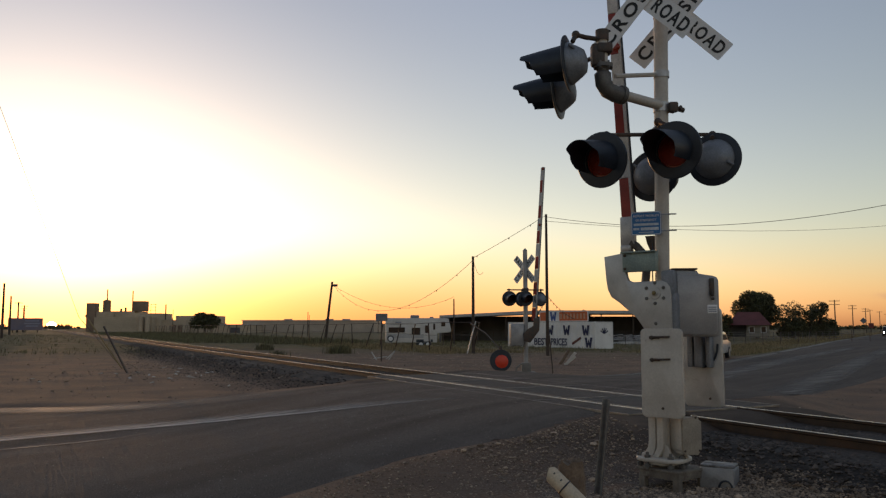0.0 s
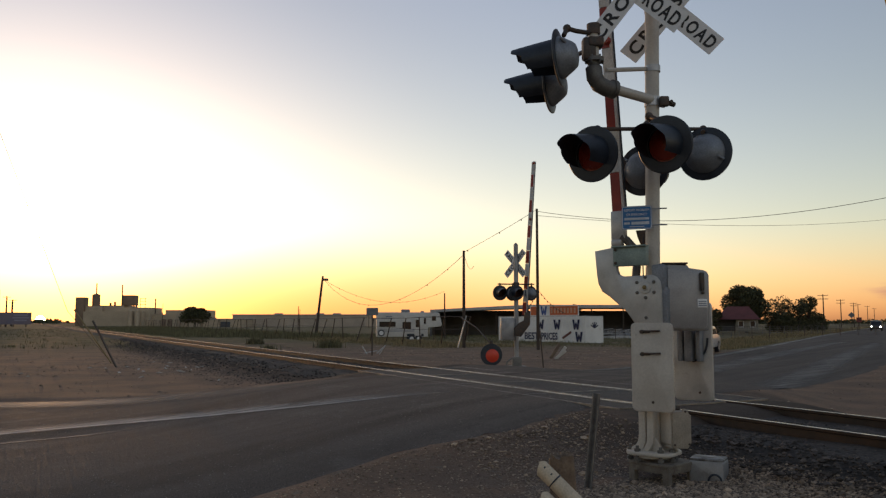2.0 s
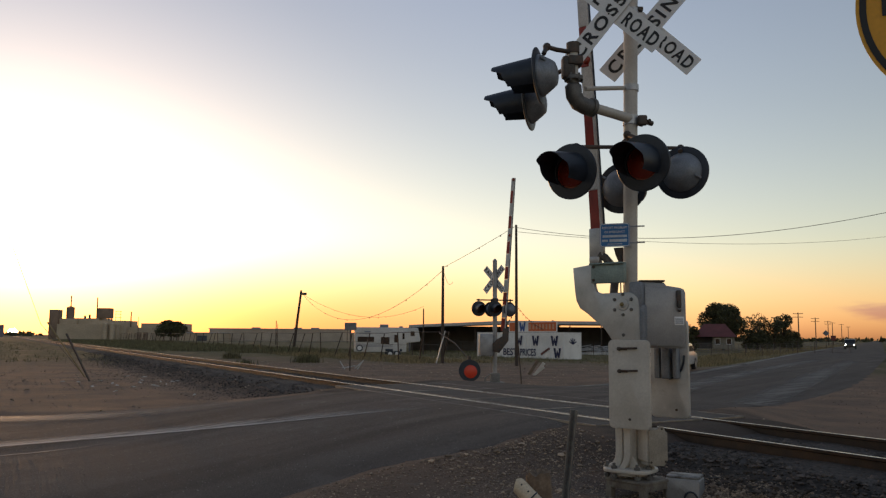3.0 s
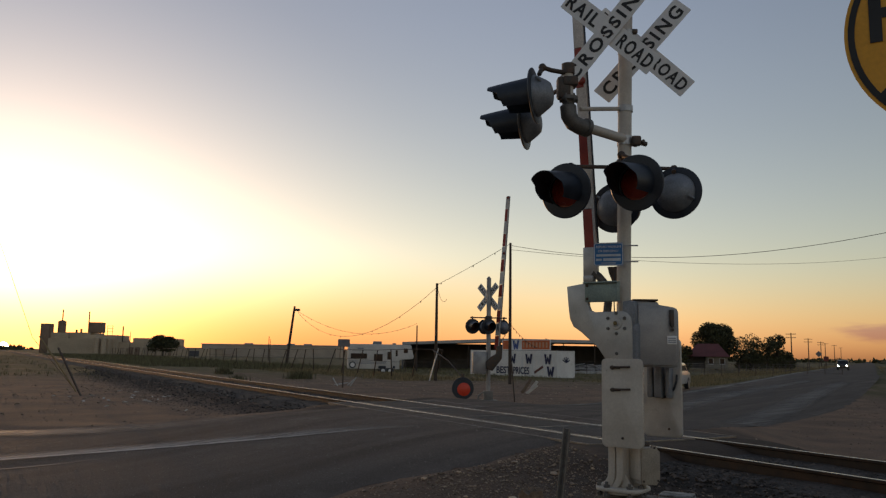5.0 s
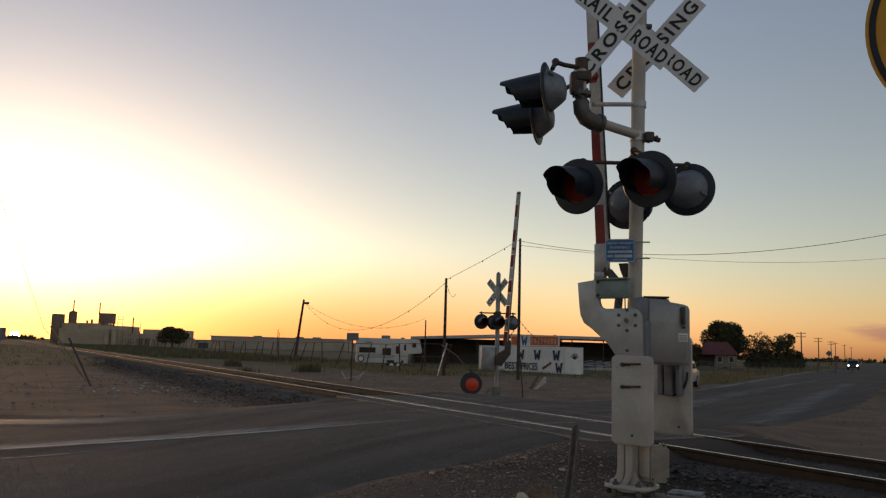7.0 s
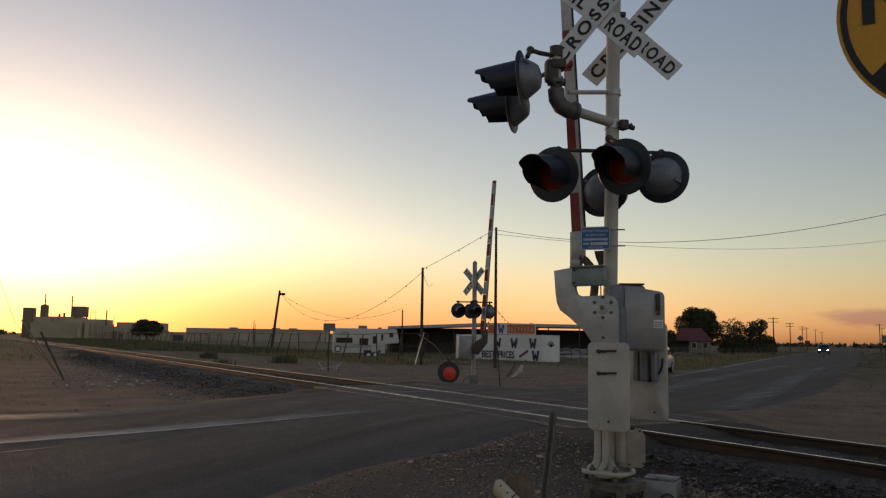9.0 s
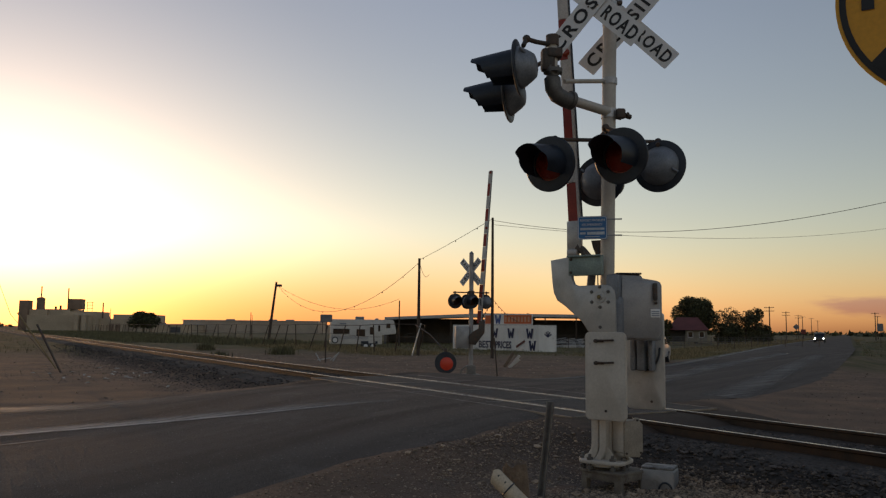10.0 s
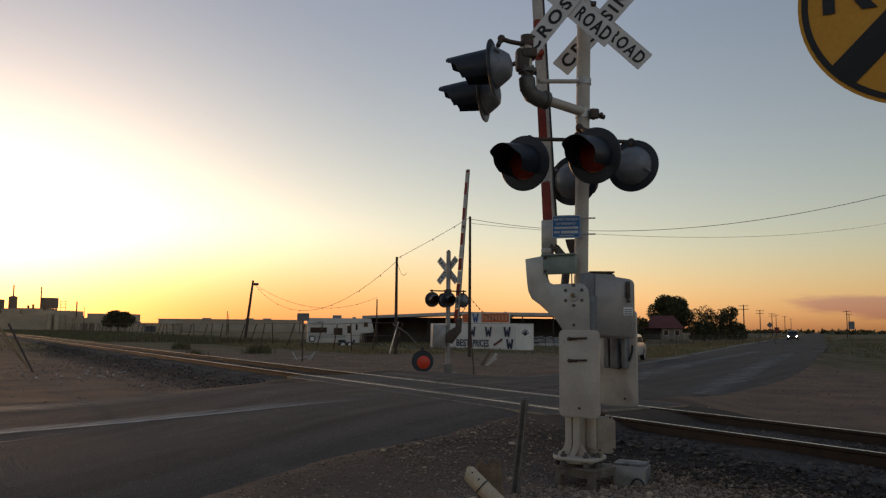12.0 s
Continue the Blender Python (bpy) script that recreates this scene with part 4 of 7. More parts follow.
CAS = facing(*S(2.318, 8.13, 1.964), 8)
bm = bmesh.new()
slab(bm, [(0.0, -0.44), (0.41, -0.445), (0.455, -0.435), (0.47, -0.40), (0.47, 0.12), (0.455, 0.155), (0.42, 0.172), (0.28, 0.195), (0.26, 0.225), (0.0, 0.24)], 0.40, CAS, 0.016)
casing = part("machine_casing", bm, CASING, signal, "grey cast aluminium gate machine casing")
bm = bmesh.new()
slab(bm, [(0.06, -0.42), (0.41, -0.425), (0.445, -0.38), (0.445, 0.11), (0.41, 0.15), (0.06, 0.185)], 0.025, CAS @ pose(0, -0.022, 0), 0.010)
cover = part("casing_door", bm, CASING, casing, "flat grey cover door")
bm = bmesh.new()
box(bm, (0.135, 0.18, 0.242), (0.26, 0.40, 0.018), 0.006, CAS)
part("lid", bm, DARK_STEEL, casing, "dark lid edge")
bm = bmesh.new()
box(bm, (0.395, -0.035, 0.06), (0.045, 0.03, 0.17), 0.008, CAS)
box(bm, (0.395, -0.055, 0.0), (0.032, 0.04, 0.08), 0.01, CAS)
box(bm, (0.40, -0.045, -0.06), (0.03, 0.03, 0.03), 0.01, CAS)
part("latch", bm, DARK_STEEL, casing, "black door latch")
bm = bmesh.new()
box(bm, (0.395, -0.026, -0.165), (0.095, 0.006, 0.085), 0.002, CAS)
tag = part("label_plate", bm, SIGN_WHITE, casing, "small white label with grey bars")
bm = bmesh.new()
for dz in (0.018, -0.002, -0.022):
    box(bm, (0.395, -0.030, -0.165 + dz), (0.078, 0.003, 0.010), 0, CAS)
part("bars", bm, material("faded_grey_print", (0.25, 0.28, 0.33), rough=0.6, bump=0.02), tag)
bm = bmesh.new()
box(bm, (0.11, 0.21, 0.10), (0.14, 0.40, 0.26), 0.02, MECH)
box(bm, (0.15, 0.21, -0.2), (0.10, 0.38, 0.40), 0.02, MECH)
part("shaft_housing", bm, LAMP_BACK, casing, "darker shaft housing")

bm = bmesh.new()
slab(bm, rounded(0.435, 0.885, 0.05, 6, 0.058, -0.803), 0.055, MECH @ pose(0, -0.075, 0), 0.012)
weight = part("counterweight", bm, WHITE_PAINT, signal, "cream painted flat counterweight plate")
for z in (-0.445, -0.668):
    bm = bmesh.new()
    pipe(bm, [MECH @ Vector((-0.04, -0.092, z)), MECH @ Vector((0.05, -0.100, z)), MECH @ Vector((0.16, -0.092, z + 0.004))], 0.010, 8)
    lathe(bm, [(0.0, 0.030), (0.018, 0.028), (0.022, 0.0)], MECH @ pose(-0.035, -0.075, z - 0.006, 90), 10)
    box(bm, (0.005, -0.082, z - 0.012), (0.09, 0.014, 0.012), 0.003, MECH)
    part("weight_latch", bm, DARK_STEEL, weight, "dark rusty latch bar")
bm = bmesh.new()
lathe(bm, [(0.0, 0.012), (0.012, 0.010), (0.014, 0.0)], MECH @ pose(0.065, -0.075, -1.15, 90), 10)
part("weight_bolt", bm, DARK_STEEL, weight)

bm = bmesh.new()
slab(bm, rounded(0.42, 1.05, 0.05, 6, 0.18, -0.665), 0.05, MECH @ pose(0, 0.74, 0), 0.012)
weight = part("counterweight", bm, ALUMINIUM, signal, "bare grey flat counterweight plate")
bm = bmesh.new()
lathe(bm, [(0.0, 0.012), (0.012, 0.010), (0.014, 0.0)], MECH @ pose(0.25, 0.74, -1.10, 90), 10)
part("weight_bolt", bm, DARK_STEEL, weight)
for x, wd in ((0.09, 0.06), (0.18, 0.09), (0.29, 0.05)):
    bm = bmesh.new()
    box(bm, (x, 0.66, -0.60), (wd, 0.12, 0.34), 0.02, MECH)
    part("buffer_cylinder", bm, LAMP_BACK, signal, "grey buffer under the casing")
bm = bmesh.new()
pipe(bm, [MECH @ Vector((0.36 - 0.17 * (1 - math.cos(t * math.pi / 2 / 5)) * 1.0, 0.70, -0.52 - 0.25 * math.sin(t * math.pi / 2 / 5))) for t in range(6)], 0.012, 8)
part("conduit_loop", bm, BLACK_PAINT, signal, "black flexible conduit")
bm = bmesh.new()
lathe(bm, [(0.0, 0.03), (0.09, 0.03), (0.10, 0.0), (0.09, -0.03), (0.0, -0.03)], MECH @ pose(-0.20, 0.62, -0.76, 90), 20)
part("small_weight", bm, RAIL_SIDE, signal, "round rusty weight")

bm = bmesh.new()
pipe(bm, [MECH @ Vector((-0.20, 0.40, 0.56)), MECH @ Vector((-0.215, 0.40, 0.35)), MECH @ Vector((-0.20, 0.38, 0.0))], 0.007, 6)
part("control_cable", bm, BLACK_PAINT, signal, "thin black cable")

# split foot casting on a levelled base
BASE = facing(*S(2.262, 8.35, 0.0), 38)
LEFT_HALF = [(-0.112, 0.76), (-0.034, 0.76), (-0.034, 0.43), (-0.042, 0.385), (-0.055, 0.34), (-0.088, 0.305), (-0.088, 0.265), (-0.25, 0.265), (-0.25, 0.315), (-0.185, 0.33), (-0.145, 0.36), (-0.122, 0.40), (-0.112, 0.46)]
RIGHT_HALF = [(-0.013, 0.76), (0.060, 0.76), (0.060, 0.45), (0.050, 0.39), (0.025, 0.34), (0.0, 0.31), (0.0, 0.265), (-0.076, 0.265), (-0.076, 0.308), (-0.043, 0.343), (-0.022, 0.387), (-0.013, 0.43)]
for outline, y, deep in ((LEFT_HALF, -0.12, 0.26), (RIGHT_HALF, -0.145, 0.285)):
    bm = bmesh.new()
    slab(bm, outline[::-1], deep, BASE @ pose(0, y, 0), 0.010)
    part("foot_casting", bm, WHITE_PAINT, signal, "cream painted half of the split mast foot")
# a black slab fills the gap between the halves as its shade
bm = bmesh.new()
slab(bm, [(-0.03, 0.74), (0.0, 0.74), (0.0, 0.27), (-0.10, 0.27), (-0.07, 0.31), (-0.04, 0.36), (-0.03, 0.42)][::-1], 0.20, BASE @ pose(0, -0.08, 0))
part("foot_gap_shade", bm, BLACK_PAINT, signal, "black slab painted as the shade between the foot halves")
bm = bmesh.new()
slab(bm, [(0.05, 0.52), (0.11, 0.50), (0.15, 0.40), (0.22, 0.345), (0.24, 0.315), (0.24, 0.265), (0.02, 0.265)][::-1], 0.05, BASE @ pose(0, 0.03, 0), 0.008)
slab(bm, [(0.05, 0.46), (0.09, 0.40), (0.12, 0.345), (0.15, 0.315), (0.15, 0.265), (0.02, 0.265)][::-1], 0.03, BASE @ pose(0, -0.10, 0), 0.006)
part("foot_rib", bm, WHITE_PAINT, signal, "cream rib of the mast foot")
TERM = facing(*S(2.262 + 0.197 - 0.018, 8.35 - 0.053 - 0.066, 0.0), -18)
bm = bmesh.new()
slab(bm, rounded(0.19, 0.34, 0.03, 4, -0.012, 0.55), 0.19, TERM @ pose(0, -0.095, 0), 0.022)
box(bm, (-0.02, 0.0, 0.375), (0.13, 0.13, 0.06), 0.02, TERM)
case = part("terminal_case", bm, WHITE_PAINT, signal, "cream painted terminal case on the mast foot")
# cover on the side turned from the glow: that shade is in its beige
bm = bmesh.new()
slab(bm, [(-0.085, 0.355), (0.075, 0.345), (0.118, 0.40), (0.118, 0.675), (0.095, 0.69), (0.075, 0.735), (0.03, 0.745), (0.015, 0.715), (-0.085, 0.71), (-0.10, 0.69), (-0.10, 0.375)][::-1], 0.022, TERM @ pose(0, -0.121, 0), 0.006)
flange = part("case_flange", bm, material("shaded_beige_flange", (0.33, 0.29, 0.235), (0.25, 0.22, 0.18), 0.65, scale=6, bump=0.05), case, "bolted cover of the terminal case, beige darkened for its unlit side")
for x, z in ((0.05, 0.715), (-0.08, 0.39), (0.09, 0.39)):
    bm = bmesh.new()
    lathe(bm, [(0.0, 0.012), (0.010, 0.010), (0.012, 0.0)], TERM @ pose(x, -0.121, z, 90), 8)
    part("cover_bolt", bm, DARK_STEEL, flange)
bm = bmesh.new()
pipe(bm, [TERM @ Vector((-0.09, -0.02, 0.735)), TERM @ Vector((-0.02, -0.03, 0.745)), TERM @ Vector((0.05, -0.02, 0.735))], 0.024, 8)
part("conduit_elbow", bm, DARK_STEEL, case, "dark conduit elbow over the case")
bm = bmesh.new()
slab(bm, rounded(0.50, 0.44, 0.13, 6), 0.04, BASE @ pose(0.0, 0, 0.265, 90), 0.012)
lathe(bm, [(0.0, 0.232), (0.17, 0.232), (0.185, 0.24), (0.185, 0.262)], BASE, 28)
part("foot_flange", bm, WHITE_PAINT, signal, "cream foot flange with worn edges")
for x, y in ((-0.215, -0.10), (-0.10, -0.185), (0.14, -0.17), (0.215, -0.05), (0.16, 0.16), (-0.16, 0.16)):
    bm = bmesh.new()
    rod(bm, BASE @ Vector((x, y, 0.19)), BASE @ Vector((x, y, 0.36)), 0.016, n=10)
    rod(bm, BASE @ Vector((x, y, 0.302)), BASE @ Vector((x, y, 0.33)), 0.034, n=6)
    rod(bm, BASE @ Vector((x, y, 0.212)), BASE @ Vector((x, y, 0.24)), 0.034, n=6)
    part("levelling_bolt", bm, DULL_GALV, signal, "weathered levelling bolt")
STAND = facing(*S(2.262 + 0.077, 8.35 - 0.021, 0.0), 52)
PLATE = material("weathered_plate", (0.20, 0.175, 0.142), (0.12, 0.10, 0.08), 0.85, scale=5, fine=60, bump=0.3, spots=(0.08, 0.06, 0.045), spot_scale=6, spot_low=0.55)
bm = bmesh.new()
slab(bm, rounded(0.50, 0.50, 0.012, 2), 0.028, STAND @ pose(0, 0, 0.175, 90), 0.005)
for k in range(4):
    turn = STAND @ pose(0, 0, 0, 0, 0, 90 * k)
    box(bm, (0, -0.228, 0.145), (0.455, 0.022, 0.07), 0.004, turn)
plate = part("base_plate", bm, PLATE, signal, "weathered square base frame")
for k in range(4):
    bm = bmesh.new()
    turn = STAND @ pose(0, 0, 0, 0, 0, 90 * k)
    box(bm, (-0.205, -0.205, 0.03), (0.07, 0.07, 0.20), 0.006, turn)
    part("stand_leg", bm, PLATE, plate)

# blue notice on the mast
NOTE = facing(*S(2.104, 8.22, 2.690), 20)
bm = bmesh.new()
slab(bm, rounded(0.305, 0.245, 0.022, 4), 0.006, NOTE)
notice = part("emergency_notice", bm, BLUE_SIGN, signal, "blue emergency notice with white lettering", smooth=False)
bm = bmesh.new()
o, i = rounded(0.297, 0.237, 0.02, 4), rounded(0.285, 0.225, 0.016, 4)
vo = [bm.verts.new(NOTE @ Vector((x, -0.002, z))) for x, z in o]
vi = [bm.verts.new(NOTE @ Vector((x, -0.002, z))) for x, z in i]
for k in range(len(vo)):
    bm.faces.new((vo[k], vo[(k + 1) % len(vo)], vi[(k + 1) % len(vo)], vi[k]))
part("border", bm, SIGN_WHITE, notice, smooth=False)
text_mesh("lettering", "REPORT PROBLEM", 0.034, SIGN_WHITE, notice, NOTE @ pose(0, -0.002, 0.078), 0.001, 0.255)
text_mesh("lettering", "OR EMERGENCY", 0.034, SIGN_WHITE, notice, NOTE @ pose(0, -0.002, 0.033), 0.001, 0.21)
bm = bmesh.new()
box(bm, (0, -0.002, -0.012), (0.25, 0.002, 0.024), 0, NOTE)
box(bm, (0.035, -0.002, -0.058), (0.18, 0.002, 0.03), 0, NOTE)
box(bm, (-0.10, -0.002, -0.058), (0.06, 0.002, 0.022), 0, NOTE)
box(bm, (0, -0.002, -0.094), (0.15, 0.002, 0.008), 0, NOTE)
part("number_bars", bm, material("faded_white_print", (0.6, 0.66, 0.72), rough=0.5, bump=0.02), notice, "white bars for the number", smooth=False)
for z in (0.09, -0.08):
    bm = bmesh.new()
    pipe(bm, [NOTE @ Vector((0.0, 0.012, z)), NOTE @ Vector((0.12, 0.02, z)), NOTE @ Vector((0.30, 0.06, z + 0.002))], 0.008, 6)
    part("strap", bm, GALV, notice)

# ---- small things by the mast ----
bm = bmesh.new()
JB = facing(2.80, 8.28, at_ground(2.8, 8.28) - 0.045, 30)
jb = thing("junction_box", JB, "small grey cast cable box half sunk in gravel", "junction box")
slab(bm, rounded(0.34, 0.22, 0.03, 4, 0, 0.12), 0.28, pose(0, -0.14, 0), 0.02)
part("body", bm, CASING, jb)
bm = bmesh.new()
slab(bm, rounded(0.335, 0.275, 0.04, 4), 0.024, pose(0, 0, 0.224, 90), 0.008)
part("lid", bm, material("grimy_casing", (0.25, 0.245, 0.24), (0.12, 0.112, 0.105), 0.6, metal=0.3, scale=9, fine=70, bump=0.15, spots=(0.07, 0.062, 0.055), spot_scale=9, spot_low=0.5), jb)
bm = bmesh.new()
pipe(bm, [(0.085 - 0.065 * math.cos(t * math.pi / 8), -0.15, 0.03 + 0.075 * math.sin(t * math.pi / 8)) for t in range(9)], 0.010, 8)
part("handle", bm, BLACK_PAINT, jb)

post = thing("steel_post", Matrix.Translation((1.482, 7.93, -0.1)), "leaning galvanised U-channel sign post without a sign", "post")
bm = bmesh.new()
PM = Matrix.Translation((0, 0, 0)) @ Vector((0.114, 0.02, 1.0)).to_track_quat("Z", "Y").to_matrix().to_4x4() @ pose(0, 0, 0, 0, 0, 200)
prof = [(-0.052, 0.0), (-0.036, 0.0), (-0.022, 0.03), (0.022, 0.03), (0.036, 0.0), (0.052, 0.0), (0.052, 0.004), (0.038, 0.004), (0.025, 0.035), (-0.025, 0.035), (-0.038, 0.004), (-0.052, 0.004)]
lo = [bm.verts.new(PM @ Vector((x, y, 0.0))) for x, y in prof]
hi = [bm.verts.new(PM @ Vector((x, y, 1.02))) for x, y in prof]
for k in range(len(prof)):
    bm.faces.new((lo[k], lo[(k + 1) % len(prof)], hi[(k + 1) % len(prof)], hi[k]))
bm.faces.new(hi)
bm.faces.new(lo[::-1])
part("channel", bm, DULL_GALV, post, smooth=False)
bm = bmesh.new()
for k in range(14):
    rod(bm, PM @ Vector((0, 0.034, 0.12 + 0.06 * k)), PM @ Vector((0, 0.0365, 0.12 + 0.06 * k)), 0.006, n=8)
part("bolt_holes", bm, BLACK_PAINT, post)

bm = bmesh.new()
random.seed(5)
n = 26
stump = thing("wooden_stump", pose(1.12, 6.98, -0.05, 2, -3, 0), "weathered broken timber post stump in gravel", "stump")
rings = []
for z, r in ((0, 0.118), (0.15, 0.112), (0.35, 0.108), (0.50, 0.104), (0.535, 0.10)):
    rings.append([bm.verts.new(((r + 0.008 * math.sin(5 * k) + random.uniform(-.004, .004)) * math.cos(2 * math.pi * k / n), (r + 0.008 * math.sin(5 * k)) * math.sin(2 * math.pi * k / n),
                                z + (random.uniform(-0.035, 0.015) if z > 0.5 else 0))) for k in range(n)])
for x, y in zip(rings, rings[1:]):
    for k in range(n):
        bm.faces.new((x[k], x[(k + 1) % n], y[(k + 1) % n], y[k]))
c = bm.verts.new((0, 0, 0.50))
for k in range(n):
    bm.faces.new((rings[-1][k], rings[-1][(k + 1) % n], c))
part("trunk", bm, OLD_WOOD, stump, smooth=False)

CREAM = material("cream_plastic", (0.62, 0.52, 0.38), (0.5, 0.42, 0.31), 0.5, scale=5, bump=0.05, spots=(0.28, 0.22, 0.16), spot_scale=7, spot_low=0.62)


def half_tube(name, a, b, r, label, up, slots=True):
    a, b = Vector(a), Vector(b)
    t = thing(name, Matrix.Translation(b), label, "marker post")
    d = (a - b)
    z = d.normalized()
    x = z.cross(Vector(up)).normalized()
    y = z.cross(x)
    bm = bmesh.new()
    k, rows = 14, []
    for f in np.linspace(0, 1, 6):
        ring = []
        for rr in (r, r - 0.012):
            for j in range(k + 1):
                ang = math.pi * (-0.62 + 1.24 * j / k)
                cut = 0.06 * abs(ang) / 2 if f == 1 else 0
                ring.append(bm.verts.new(d * f - z * cut - y * rr * math.cos(ang) * -1 * 1.0 + x * rr * math.sin(ang)))
        rows.append(ring)
    w = k + 1
    for p, q in zip(rows, rows[1:]):
        for j in range(k):
            bm.faces.new((p[j], p[j + 1], q[j + 1], q[j]))
            bm.faces.new((p[w + j], q[w + j], q[w + j + 1], p[w + j + 1]))
        bm.faces.new((p[0], q[0], q[w], p[w]))
        bm.faces.new((p[k], p[w + k], q[w + k], q[k]))
    for e in (rows[0], rows[-1]):
        for j in range(k):
            bm.faces.new((e[j], e[j + 1], e[w + j + 1], e[w + j]))
    part("shell", bm, CREAM, t)
    for f in (0.91, 0.80) if slots else ():
        bm = bmesh.new()
        pipe(bm, [d * f + x * 0.012 + y * (r - 0.004), d * f - x * 0.004 + y * (r - 0.003)], 0.007, 8)
        part("slot", bm, BLACK_PAINT, t)
    bm = bmesh.new()
    pipe(bm, [d * 0.72 + x * (r + 0.003) * math.sin(q) + y * (r + 0.003) * math.cos(q) for q in np.linspace(-1.9, 1.9, 14)], 0.006, 6)
    part("band", bm, BLACK_PAINT, t)
    return t


half_tube("fallen_marker", (0.845, 6.62, 0.46), (1.30, 6.42, 0.02), 0.064, "cream plastic marker post leaning on a stump", (-0.2, 1, -0.5))
half_tube("fallen_marker", (0.84, 6.45, 0.25), (1.10, 6.32, 0.02), 0.064, "broken cream plastic marker lying on gravel", (-0.2, 1, -0.6), False)

# ---- round advance warning sign beside the camera ----
SX, SY, SZ = 2.175, 2.83, 2.944
ad = thing("warning_sign", facing(SX, SY, 0, 34), "round yellow railroad advance warning sign on a steel post", "road sign")
bm = bmesh.new()
lathe(bm, [(0, 0.0), (0.457, 0.0), (0.457, -0.004), (0, -0.004)], pose(0, 0, SZ, 90), 64)
face = part("sign_face", bm, YELLOW_SIGN, ad, smooth=False)
bm = bmesh.new()
lathe(bm, [(0.443, 0.002), (0.443, 0.003), (0.418, 0.003), (0.418, 0.002)], pose(0, 0, SZ, 90), 64)
ring = part("border", bm, SIGN_BLACK, face, smooth=False)
for ang in (45, -45):
    bm = bmesh.new()
    box(bm, (0, -0.0035 - (0.0007 if ang > 0 else 0), 0), (0.84, 0.0012, 0.118), 0, Matrix.Translation((0, 0, SZ)) @ pose(0, 0, 0, 0, ang, 0))
    part("cross_bar", bm, SIGN_BLACK, face, smooth=False)
for x in (-0.262, 0.262):
    text_mesh("lettering", "R", 0.34, SIGN_BLACK, face, pose(x, -0.004, SZ + 0.088), 0.001, 0.20, bold=0.006)
bm = bmesh.new()
box(bm, (0, 0.03, SZ / 2 + 0.2), (0.08, 0.04, SZ + 0.4), 0.006)
part("post", bm, GALV, ad, smooth=False)

# ---- the signal across the track ----
FX, FY = 2.75, 26.7
FO = Vector((FX, FY, at_ground(FX, FY)))
far = thing("crossing_signal", Matrix.Translation(FO), "crossing signal mast beyond the track with raised gate", "crossing signal", "crossing signals")
bm = bmesh.new()
rod(bm, (0, 0, 0), (0.0, 0, 4.08), 0.075, n=16)
rod(bm, (0, 0, 4.08), (0, 0, 4.16), 0.085, 0.02, n=12)
part("mast", bm, CASING, far, "weathered grey mast")
crossbuck(far, facing(-0.02, 0.10, 3.47, 46), 1.14)
bm = bmesh.new()
rod(bm, (-0.62, -0.05, 2.77), (0.62, 0.1, 2.77), 0.022)
box(bm, (0, 0, 2.77), (0.2, 0.2, 0.12), 0.02)
part("crossarm", bm, DARK_STEEL, far)
flasher(far, facing(-0.56, -0.28, 2.47, -12, 3), (-0.55, -0.06, 2.77), 0.88, SHADED_LENS)
flasher(far, facing(-0.02, -0.30, 2.47, -12, 3), (0.0, -0.06, 2.77), 0.88, SHADED_LENS)
flasher(far, facing(0.52, 0.22, 2.47, 150, 3), (0.52, 0.06, 2.77), 0.88)
flasher(far, facing(-0.12, 0.30, 2.47, 150, 3), (-0.1, 0.1, 2.77), 0.88)
gate_arm(far, (0.28, 0.15, 1.75), (0.64, 0.15, 6.95), 0.14, True, 0.41, 30, (0.35, 0.62, 0.99))
bm = bmesh.new()
box(bm, (-0.30, 0.0, 1.28), (0.46, 0.40, 0.72), 0.04)
part("machine_casing", bm, CASING, far, "grey gate machine casing")
bm = bmesh.new()
slab(bm, [(-0.10, 0.35), (0.10, 0.30), (0.40, 0.70), (0.42, 1.10), (0.22, 1.12), (0.20, 0.85), (0.02, 0.75), (-0.12, 0.60)], 0.08, pose(0.02, -0.28, 0.72), 0.02)
part("counterweight", bm, DARK_STEEL, far, "dark counterweight arm")
bm = bmesh.new()
box(bm, (0, 0, 0.18), (0.30, 0.30, 0.36), 0.03)
box(bm, (0.0, 0, 0.02), (0.6, 0.55, 0.10), 0.02)
pipe(bm, [(-0.35, -0.1, 0.0), (-0.33, -0.1, 0.2), (-0.2, -0.1, 0.3), (-0.08, -0.05, 0.32)], 0.025, 8)
part("foot_casting", bm, CONCRETE, far)

tx, ty = 1.76, 24.6
target = thing("track_target", Matrix.Translation((tx, ty, at_ground(tx, ty))), "round black railway target with a bright red centre", "signal target")
bm = bmesh.new()
lathe(bm, [(0.0, 0.0), (0.33, 0.0), (0.335, -0.01), (0.33, -0.02), (0.0, -0.02)], facing(0, 0, 0.30, 4) @ pose(0, 0, 0, 90), 40)
disc = part("target_disc", bm, BLACK_PAINT, target, "black ring")
bm = bmesh.new()
lathe(bm, [(0.0, 0.045), (0.12, 0.035), (0.195, 0.012), (0.20, 0.004)], facing(0, 0, 0.27, 4) @ pose(0.03, 0, 0, 90), 32)
part("lens", bm, RED_DISC, disc, "bright red lens")
bm = bmesh.new()
rod(bm, (0, 0.05, -0.05), (0, 0.05, 0.72), 0.03)
box(bm, (0, 0.05, 0.68), (0.10, 0.08, 0.12), 0.02)
part("stand", bm, DARK_STEEL, target)
bm = bmesh.new()
